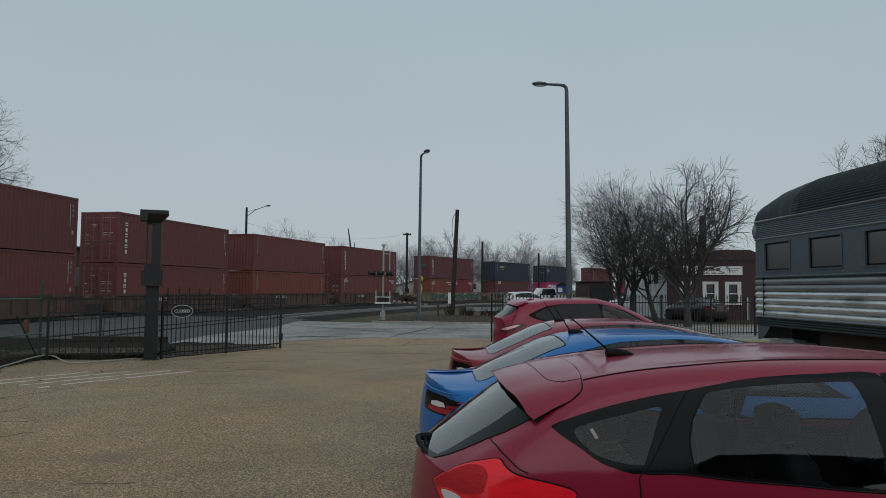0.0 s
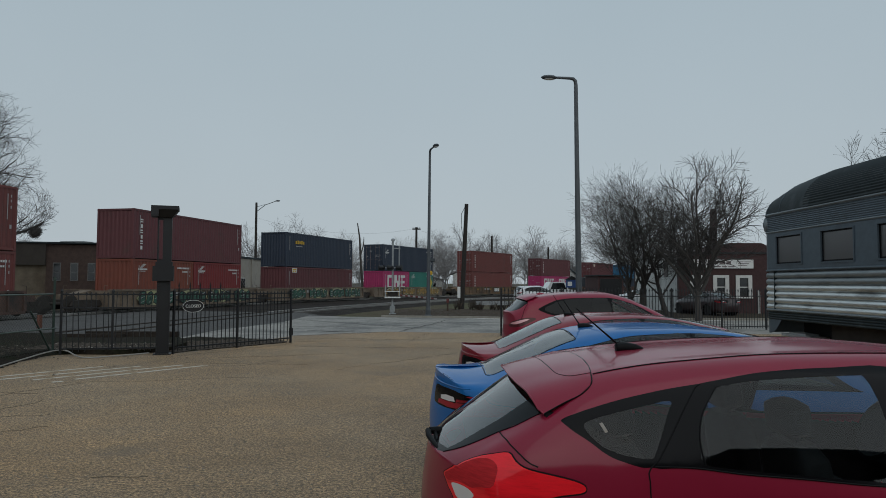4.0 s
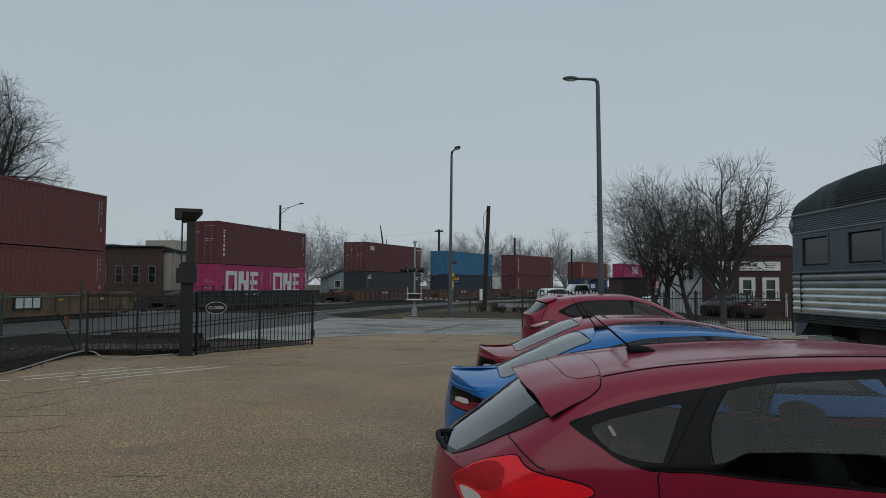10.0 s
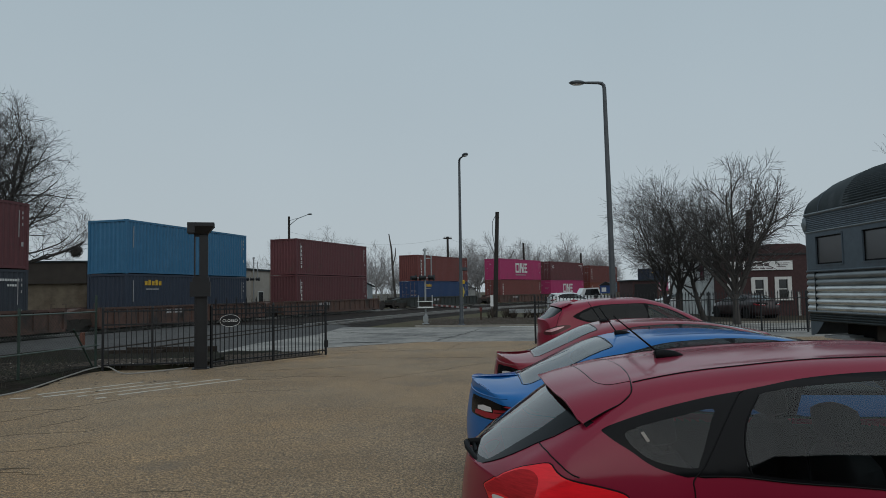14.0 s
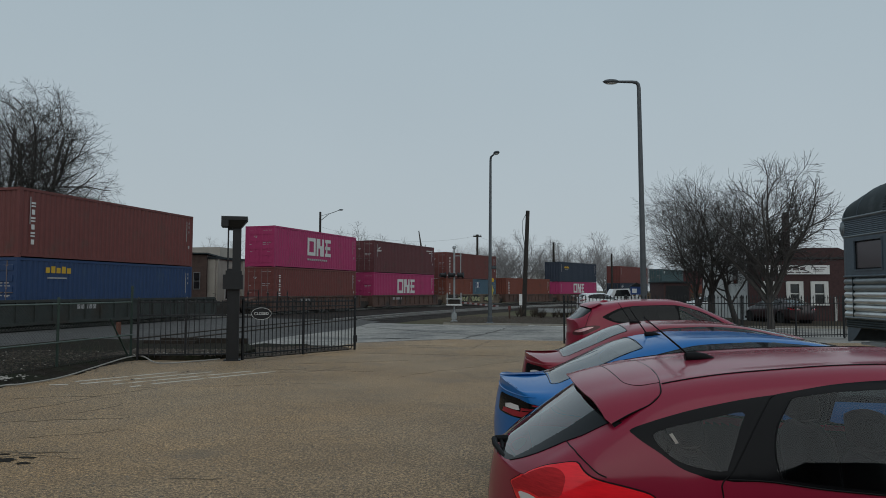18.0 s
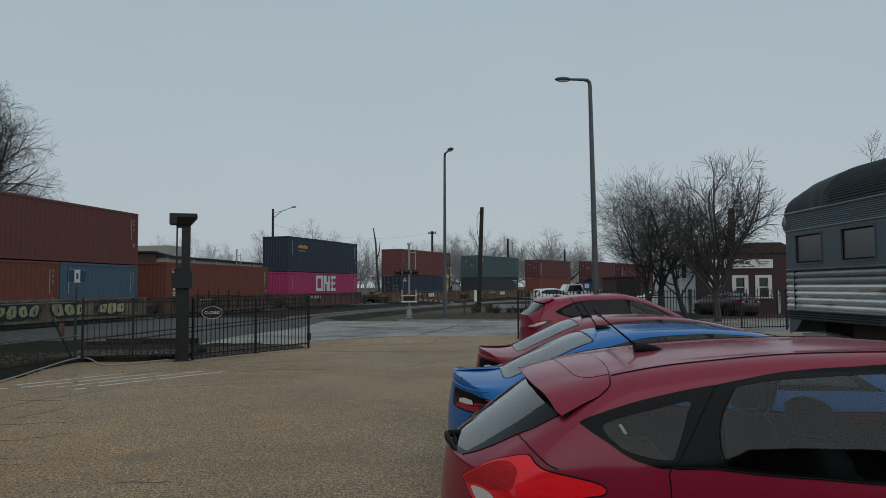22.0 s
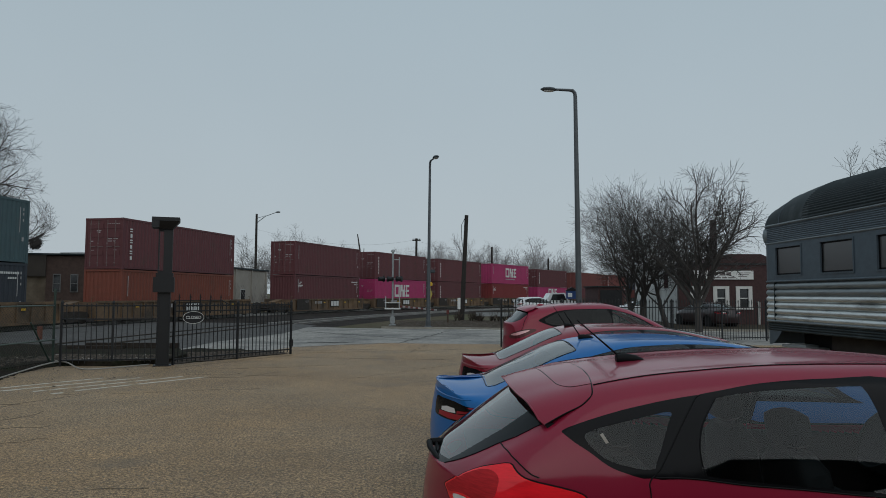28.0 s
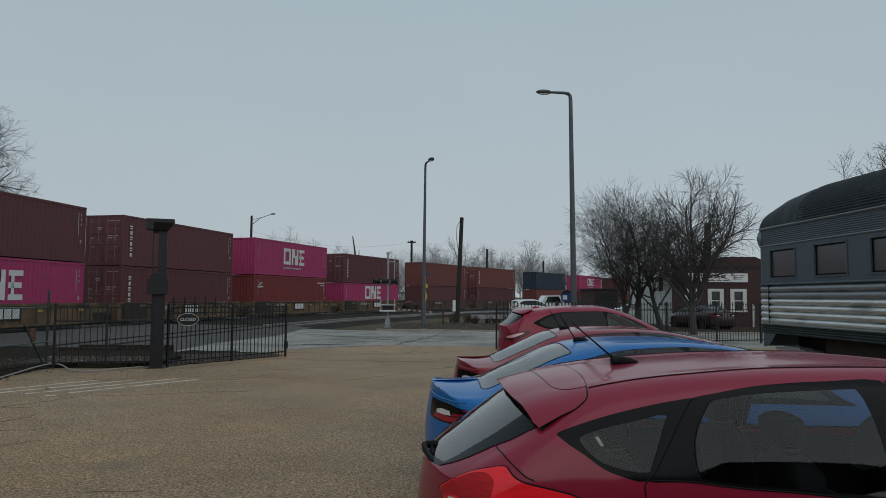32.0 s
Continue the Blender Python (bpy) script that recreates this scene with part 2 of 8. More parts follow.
BLACKGLASS = mat("black_glazed_border", (0.006, 0.006, 0.007), 0.15, vary=0.05, spec=0.12)
REDDIM = mat("dark_red_lens", (0.36, 0.02, 0.032), 0.4, coat=0.3, vary=0.08, scale=5, spec=0.1)
REDDEEP = mat("deep_red_lens", (0.07, 0.006, 0.01), 0.4, coat=0.5, vary=0.08, scale=5, spec=0.2)
REDRIB = mat("ribbed_red_lens", (0.5, 0.028, 0.034), 0.6, vary=0.25, scale=40, spec=0.05, stretch=(0.3, 0.3, 3))
PINKLENS = mat("pale_pink_lens", (0.8, 0.42, 0.45), 0.2, coat=0.8, vary=0.1)
CLEARLENS = mat("clear_lens", (0.75, 0.71, 0.71), 0.15, coat=1.0, vary=0.05)
CAR_RED = mat("red_car_paint", (0.25, 0.008, 0.033), 0.5, 0.0, vary=0.03, coat=0.68, spec=0.15)
for nd in CAR_RED.node_tree.nodes:
    if nd.type == "BSDF_PRINCIPLED":
        nd.inputs["Coat Roughness"].default_value = 0.12
CAR_MAROON = mat("dark_red_car_paint", (0.22, 0.004, 0.018), 0.5, 0.0, vary=0.03, coat=0.7, spec=0.2)
CAR_BLUE = mat("blue_car_paint", (0.001, 0.125, 0.39), 0.5, 0.0, vary=0.03, coat=0.6, spec=0.15)
CAR_WHITE = mat("white_car_paint", (0.6, 0.62, 0.64), 0.35, coat=1.0, vary=0.03)
CABIN = mat("dark_cabin_trim", (0.013, 0.013, 0.014), 0.8, vary=0.2)
TINT = glass("tinted_glass", (0.56, 0.63, 0.64), sheen=0.042)
COACHGLASS = glass("coach_glass", (0.3, 0.34, 0.36), rough=0.3, sheen=0.17)
TINT_DARK = glass("dark_tinted_glass", (0.07, 0.08, 0.08), sheen=0.03)
CLEAR = glass("clear_glass", (0.62, 0.68, 0.67), sheen=0.17)

# ---- building blocks ----


class Shape:
    """Collects vertices and faces of one mesh."""

    def __init__(self):
        self.v, self.f, self.smooth = [], [], False

    def add(self, verts, faces):
        k = len(self.v)
        self.v += [tuple(p) for p in verts]
        self.f += [tuple(i + k for i in q) for q in faces]
        return self

    def box(self, x0, x1, y0, y1, z0, z1, m=None):
        p = [(x, y, z) for z in (z0, z1) for y in (y0, y1) for x in (x0, x1)]
        if m is not None:
            p = [m @ Vector(q) for q in p]
        return self.add(p, [(0, 2, 3, 1), (4, 5, 7, 6), (0, 1, 5, 4), (2, 6, 7, 3), (0, 4, 6, 2), (1, 3, 7, 5)])

    def tube(self, pts, r, seg=8, cap=True):
        """A round bar through points; r: one radius or one for each point."""
        pts = [Vector(p) for p in pts]
        rs = r if isinstance(r, (list, tuple)) else [r] * len(pts)
        rings = []
        side = None
        for i, p in enumerate(pts):
            d = (pts[min(i + 1, len(pts) - 1)] - pts[max(i - 1, 0)]).normalized()
            if side is None:
                side = d.orthogonal().normalized()
            side = (side - d * side.dot(d)).normalized()
            up = d.cross(side)
            rings.append([p + rs[i] * (math.cos(a) * side + math.sin(a) * up) for a in (2 * math.pi * j / seg for j in range(seg))])
        f = [(i * seg + j, i * seg + (j + 1) % seg, (i + 1) * seg + (j + 1) % seg, (i + 1) * seg + j) for i in range(len(pts) - 1) for j in range(seg)]
        if cap:
            f += [tuple(reversed(range(seg))), tuple((len(pts) - 1) * seg + j for j in range(seg))]
        return self.add([q for ring in rings for q in ring], f)

    def lathe(self, profile, seg=16, at=(0, 0, 0), axis="z"):
        """A turned body: profile of (radius, height)."""
        vs = []
        for r, h in profile:
            for j in range(seg):
                a = 2 * math.pi * j / seg
                q = (r * math.cos(a), r * math.sin(a), h)
                if axis == "y":
                    q = (q[0], h, q[1])
                elif axis == "x":
                    q = (h, q[0], q[1])
                vs.append((q[0] + at[0], q[1] + at[1], q[2] + at[2]))
        n = len(profile)
        f = [(i * seg + j, i * seg + (j + 1) % seg, (i + 1) * seg + (j + 1) % seg, (i + 1) * seg + j) for i in range(n - 1) for j in range(seg)]
        f += [tuple(reversed(range(seg))), tuple((n - 1) * seg + j for j in range(seg))]
        return self.add(vs, f)

    def prism(self, poly, a, b, axis="y"):
        """A flat outline of (u, v) given depth from a to b along an axis."""
        n = len(poly)
        put = {"y": lambda u, v, d: (u, d, v), "x": lambda u, v, d: (d, u, v), "z": lambda u, v, d: (u, v, d)}[axis]
        vs = [put(u, v, a) for u, v in poly] + [put(u, v, b) for u, v in poly]
        f = [tuple(range(n)), tuple(reversed(range(n, 2 * n)))]
        f += [(i, i + n, (i + 1) % n + n, (i + 1) % n) for i in range(n)]
        return self.add(vs, f)

    def grid(self, rows, close=False):
        """A skin over rows of points."""
        n = len(rows[0])
        f = [(i * n + j, i * n + j + 1, (i + 1) * n + j + 1, (i + 1) * n + j) for i in range(len(rows) - 1) for j in range(n - 1)]
        return self.add([p for r in rows for p in r], f)

    def mesh(self, name, tidy=True):
        me = bpy.data.meshes.new(name)
        me.from_pydata(self.v, [], self.f)
        if tidy:
            bm = bmesh.new()
            bm.from_mesh(me)
            bmesh.ops.recalc_face_normals(bm, faces=bm.faces)
            bm.to_mesh(me)
            bm.free()
        if self.smooth:
            me.shade_smooth()
        return me


def soft(shape, angle=35):
    shape.smooth = angle
    return shape


def put_material(ob, material):
    """The material sits on the object, so that alike pieces can share one mesh."""
    if not ob.data.materials:
        ob.data.materials.append(None)
    ob.material_slots[0].link = "OBJECT"
    ob.material_slots[0].material = material


def part(name, shape, material, parent=None, label="", m=None):
    """One mesh object under a thing or a part; shape: a Shape or a mesh."""
    me = shape
    if isinstance(shape, Shape):
        ang, shape.smooth = shape.smooth, bool(shape.smooth)
        me = shape.mesh(name)
        if ang:
            me.set_sharp_from_angle(angle=radians(ang))
    ob = new(name, me)
    put_material(ob, material)
    if parent is not None:
        ob.parent = parent
    if m is not None:
        ob.matrix_basis = m
    if label:
        ob["label"] = label
    return ob


def thing(name, label, category, m=None, group=""):
    ob = new(name)
    ob.empty_display_size = 0.2
    if m is not None:
        ob.matrix_basis = m
    return tagged(ob, label, category, group)


def setting(name, shape, material, label="", category=""):
    return tagged(part(name, shape, material, None), label, category, kind="structure")


# ---- the line of the railway ----
TURN0, BEND = radians(10.007), 0.0056253
BEND_FROM, BEND_TO = 14.0, 103.0
SPEED = 12.95
START = Vector((-24.062 * math.cos(TURN0) + 30 * math.sin(TURN0), 24.062 * math.sin(TURN0) + 30 * math.cos(TURN0)))


def bend_at(s):
    return TURN0 + BEND * (min(max(s, BEND_FROM), BEND_TO) - 30)


def arc(s):
    h = TURN0 + BEND * (s - 30)
    return START + Vector(((math.cos(TURN0) - math.cos(h)) / BEND, (math.sin(h) - math.sin(TURN0)) / BEND))


def line(s, off=0.0):
    """A point at s metres along the railway, off metres to the near side of the train's flank, and the heading."""
    c = min(max(s, BEND_FROM), BEND_TO)
    h = bend_at(s)
    p = arc(c) + (s - c) * Vector((math.sin(h), math.cos(h)))
    return p + off * Vector((math.cos(h), -math.sin(h))), h


def strip(offs, s0=-420, s1=760, step=6.0, z=None):
    """A ribbon along the railway: offs of (sideways, height)."""
    sh = Shape()
    n = int((s1 - s0) / step)
    rows = []
    for i in range(n + 1):
        s = s0 + (s1 - s0) * i / n
        row = []
        for o, h in offs:
            p, _ = line(s, o)
            row.append((p.x, p.y, h))
        rows.append(row)
    return sh.grid(rows)


RAIL = 0.10  # height of the rail heads

# ---- ground ----
g = Shape()
g.box(-2500, 2500, -400, 4000, -0.6, -0.13)
setting("ground", g, EARTH, "bare brown winter ground with thin grass", "ground")

LOT_EDGE = [(-12, -30), (40, -30), (40, 24.6), (10, 24.6), (2.2, 24.6), (-1.7, 25.0), (-4.5, 23.0), (-6.2, 18.0), (-9.0, 16.6), (-9.4, 13.6), (-9.6, 6), (-10.5, -4)]
s = Shape().prism(LOT_EDGE, -0.35, 0.0, "z")
setting("parking_lot", s, LOT, "worn tan asphalt of the parking lot", "pavement")
ROAD_EDGE = [(-4.5, 23.0), (-1.7, 25.0), (2.2, 24.6), (40, 24.6), (120, 40), (120, 52), (40, 34.5), (8.0, 34.2), (0.0, 35.6), (-2.3, 35.8), (-4.6, 36.4), (-6.5, 37.6), (-6.55, 31.1), (-7.8, 25.4), (-7.9, 21.4), (-6.2, 18.8)]
s = Shape().prism(ROAD_EDGE, -0.3, -0.012, "z")
setting("road", s, ROAD, "grey asphalt road running to the level crossing", "road")

STREET_EDGE = [(-7.9, 21.4), (-7.8, 25.4), (-6.55, 31.1), (-6.5, 37.6), (-8.5, 39.5), (-13, 38), (-17, 31), (-23, 20), (-20, 14), (-13.4, 22.4), (-10, 21.3)]
setting("side_street", Shape().prism(STREET_EDGE, -0.3, -0.014, "z"), STREET, "dark patched asphalt of the street before the tracks", "road")

# ---- railway ----
bal = strip([(-7.5, -0.12), (-6.0, -0.02), (10.6, -0.02), (11.6, -0.12)], s1=520)
setting("ballast", bal, BALLAST, "dark oil-stained railway ballast", "ballast")
TRACKS = {"train": -1.22, "near": 8.75}
for key, mid in TRACKS.items():
    for o in (-0.753, 0.753):
        r = strip([(mid + o - 0.035, RAIL - 0.15), (mid + o - 0.012, RAIL - 0.12), (mid + o - 0.035, RAIL - 0.03), (mid + o - 0.035, RAIL), (mid + o + 0.035, RAIL), (mid + o + 0.035, RAIL - 0.03), (mid + o + 0.012, RAIL - 0.12), (mid + o + 0.035, RAIL - 0.15)], s1=520, step=3)
        tagged(part("rail", r, STEEL), "worn steel rail of the railway track", "rail", group="rails", kind="structure")
        if key == "near":
            groove = strip([(mid + o - 0.11, RAIL - 0.02), (mid + o - 0.11, RAIL + 0.004), (mid + o + 0.11, RAIL + 0.004), (mid + o + 0.11, RAIL - 0.02)], s0=11, s1=37.6, step=1.4)
            tagged(part("rail_flangeway", groove, TIE), "dark rubber flangeway along the rail in the crossing", "crossing", kind="structure")
crossing = strip([(1.2, RAIL - 0.06), (1.4, RAIL - 0.025), (9.9, RAIL - 0.025), (11.0, -0.016)], s0=12, s1=37.5, step=1.7)
setting("level_crossing", crossing, STREET, "asphalt level crossing over the two tracks", "road")
tie = Shape().box(-1.3, 1.3, -0.11, 0.11, -0.1, RAIL - 0.135).mesh("sleeper")
for mid in TRACKS.values():
    for k in range(150):
        sp = 41.4 + k * 0.56
        p, h = line(sp, mid)
        o = part("sleeper", tie, TIE, bpy.data.objects["ballast"], m=pose(p.x, p.y, 0, 0, 0, -math.degrees(h)))

# ---- the container train ----
CON_L, CON_W = 12.192, 2.438
# brown and maroon are lightened by about a third to include haze
PAINT = {
    "brown": mat("brown_red_container", (0.14, 0.036, 0.031), 0.6, vary=0.12, scale=2, second=(0.11, 0.042, 0.034), amount=0.25, sscale=0.9, rnd=0.12),
    "maroon": mat("maroon_container", (0.104, 0.028, 0.032), 0.6, vary=0.12, scale=2, second=(0.083, 0.033, 0.031), amount=0.25, sscale=0.9, rnd=0.12),
    "red": mat("red_container", (0.19, 0.022, 0.022), 0.6, vary=0.12, scale=2, second=(0.13, 0.03, 0.025), amount=0.2, sscale=0.9, rnd=0.1),
    "orange": mat("orange_red_container", (0.175, 0.044, 0.025), 0.6, vary=0.12, scale=2, second=(0.13, 0.042, 0.027), amount=0.3, sscale=0.9, rnd=0.1),
    "pink": mat("magenta_container", (0.36, 0.026, 0.115), 0.55, vary=0.08, scale=2, second=(0.29, 0.035, 0.10), amount=0.25, sscale=0.9),
    "navy": mat("navy_container", (0.016, 0.026, 0.047), 0.55, vary=0.12, scale=2, second=(0.02, 0.027, 0.043), amount=0.2, sscale=0.9),
    "slate": mat("dark_slate_container", (0.026, 0.032, 0.042), 0.6, vary=0.15, scale=2, second=(0.04, 0.04, 0.045), amount=0.2, sscale=0.9),
    "blue": mat("bright_blue_container", (0.02, 0.125, 0.24), 0.5, vary=0.1, scale=2, second=(0.03, 0.14, 0.26), amount=0.4, sscale=0.5),
    "mid": mat("mid_blue_container", (0.012, 0.04, 0.115), 0.55, vary=0.1, scale=2, second=(0.02, 0.05, 0.11), amount=0.2, sscale=0.9),
    "teal": mat("green_teal_container", (0.02, 0.16, 0.125), 0.55, vary=0.1, scale=2, second=(0.03, 0.13, 0.10), amount=0.2, sscale=0.9),
    "grey": mat("grey_green_container", (0.045, 0.085, 0.095), 0.55, vary=0.1, scale=2, second=(0.06, 0.085, 0.09), amount=0.3, sscale=0.9),
    "steel": mat("grey_blue_container", (0.05, 0.10, 0.14), 0.55, vary=0.1, scale=2, second=(0.07, 0.09, 0.11), amount=0.2, sscale=0.9),
}
COLOUR_WORD = {"brown": "brown-red", "maroon": "maroon", "red": "red", "orange": "orange-red", "pink": "magenta pink", "navy": "navy blue", "slate": "dark slate",
               "blue": "bright blue", "mid": "deep blue", "teal": "teal green", "grey": "grey-green", "steel": "grey-blue"}
LETTER = mat("white_lettering", (0.62, 0.62, 0.6), 0.6, vary=0.1)
LETTER_DIM = mat("worn_white_lettering", (0.35, 0.34, 0.34), 0.6, vary=0.2)
LETTER_Y = mat("yellow_lettering", (0.55, 0.33, 0.02), 0.6, vary=0.1)
WELL = {"yellow": mat("faded_yellow_railcar", (0.165, 0.102, 0.055), 0.8, vary=0.3, scale=3, second=(0.06, 0.045, 0.033), amount=0.75, sscale=0.7),
        "brown": mat("brown_railcar", (0.1, 0.055, 0.042), 0.8, vary=0.3, scale=3, second=(0.035, 0.03, 0.028), amount=0.5, sscale=0.7),
        "grey": mat("weathered_grey_railcar", (0.165, 0.125, 0.09), 0.8, vary=0.3, scale=3, second=(0.06, 0.045, 0.035), amount=0.5, sscale=0.7),
        "dark": mat("dark_green_railcar", (0.035, 0.04, 0.037), 0.8, vary=0.3, scale=3, second=(0.04, 0.032, 0.026), amount=0.4, sscale=0.7)}
LOCKGREY = mat("dull_lock_rod", (0.17, 0.13, 0.125), 0.6, 0.3)
SPRAY_OCHRE = mat("ochre_spray_paint", (0.33, 0.2, 0.05), 0.7, vary=0.3, scale=2, second=(0.12, 0.07, 0.03), amount=0.5, sscale=1.5)
SPRAY_TEAL = mat("green_spray_paint", (0.03, 0.10, 0.07), 0.7, vary=0.3, scale=2, second=(0.02, 0.03, 0.025), amount=0.5, sscale=1.5)
SPRAY_PALE = mat("pale_green_spray_paint", (0.33, 0.33, 0.18), 0.7, vary=0.25, scale=2, second=(0.12, 0.12, 0.09), amount=0.4, sscale=1.5)
SPRAY_BLACK = mat("black_spray_paint", (0.012, 0.012, 0.012), 0.7, vary=0.2)
BOGIE = mat("grimy_bogie_steel", (0.03, 0.024, 0.02), 0.85, vary=0.3)

MESHES = {}


def kept(key, make):
    """A mesh made once and shared by alike pieces."""
    if key not in MESHES:
        sh = make()
        MESHES[key] = sh.mesh(key[0] if isinstance(key, tuple) else key)
    return MESHES[key]


def corrugated(length, height, pitch=0.278, depth=0.036):
    """A corrugated steel panel in the xz plane, proud towards -y."""
    n = max(3, int(length / pitch))
    p = length / n
    pts = []
    for i in range(n):
        x = i * p
        pts += [(x, 0.0), (x + 0.26 * p, 0.0), (x + 0.5 * p, depth), (x + 0.76 * p, depth)]
    pts.append((length, 0.0))
    return Shape().grid([[(x, y, 0) for x, y in pts], [(x, y, height) for x, y in pts]])


def door_leaf(w, h):
    s = Shape().box(0, w, -0.03, 0.0, 0, h)
    for k in range(5):
        z = h * (0.06 + 0.19 * k)
        s.box(0.06, w - 0.06, -0.055, -0.03, z, z + h * 0.1)
    return s


def lock_bar(h):
    s = Shape().tube([(0, -0.075, 0.05), (0, -0.075, h - 0.05)], 0.022, 6)
    for z in (0.25, h * 0.5, h - 0.25):
        s.box(-0.05, 0.05, -0.09, -0.03, z - 0.03, z + 0.03)
    s.box(-0.02, 0.34, -0.1, -0.075, h * 0.42, h * 0.42 + 0.04)
    return s


def marks(rows):
    """Flat plates of lettering on a flank: rows of (x0, x1, z0, z1)."""
    s = Shape()
    for x0, x1, z0, z1 in rows:
        s.box(x0, x1, -0.006, 0.006, z0, z1)
    return s


def tall_word(h, n=6):
    """A column of plain blocks, one under the other."""
    out = []
    for i in range(n):
        z = h - 0.78 - i * 0.315
        out += [(0.62, 0.84, z + 0.14, z + 0.22), (0.62, 0.84, z + 0.02, z + 0.08)] if i % 2 == 0 else [(0.65, 0.81, z + 0.01, z + 0.22)]
    return out


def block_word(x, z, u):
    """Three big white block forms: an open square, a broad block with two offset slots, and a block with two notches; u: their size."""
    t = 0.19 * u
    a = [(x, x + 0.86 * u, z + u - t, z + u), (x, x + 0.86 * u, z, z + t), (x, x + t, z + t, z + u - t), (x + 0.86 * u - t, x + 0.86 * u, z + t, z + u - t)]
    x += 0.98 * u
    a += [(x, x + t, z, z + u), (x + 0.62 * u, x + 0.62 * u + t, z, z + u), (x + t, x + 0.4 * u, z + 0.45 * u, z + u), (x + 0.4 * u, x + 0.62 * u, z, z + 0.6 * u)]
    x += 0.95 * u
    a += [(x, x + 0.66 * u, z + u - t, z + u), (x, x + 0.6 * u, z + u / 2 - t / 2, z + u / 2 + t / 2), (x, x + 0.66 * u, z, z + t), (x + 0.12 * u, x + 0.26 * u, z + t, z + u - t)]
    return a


def end_marks(h):
    """Codes and notices on the doors: small white bars, in column blocks."""
    a = []
    for i in range(2):
        a += [(1.30 + 0.14 * k, 1.40 + 0.14 * k, h - 0.40 - 0.15 * i, h - 0.31 - 0.15 * i) for k in range(6 - 2 * i)]
    for i in range(6):
        a += [(1.36, 1.62, h - 0.95 - 0.13 * i, h - 0.9 - 0.13 * i), (1.72, 1.72 + 0.14 + 0.07 * (i % 3), h - 0.95 - 0.13 * i, h - 0.9 - 0.13 * i)]
    for k in range(3):
        a += [(0.16 + 0.15 * k, 0.19 + 0.15 * k, h - 0.5, h - 0.33), (0.25 + 0.15 * k, 0.28 + 0.15 * k, h - 0.5, h - 0.33), (0.19 + 0.15 * k, 0.25 + 0.15 * k, h - 0.36, h - 0.33)]
    a += [(1.75, 1.93, h * 0.3, h * 0.3 + 0.22), (0.3, 0.48, h * 0.3, h * 0.3 + 0.22), (0.62, 0.9, h - 0.75, h - 0.7), (0.68, 0.84, h - 0.92, h - 0.78), (0.2, 0.4, h * 0.5, h * 0.5 + 0.16)]
    return a


def ink(ob):
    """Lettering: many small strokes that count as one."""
    return tagged(ob, kind="stuff")


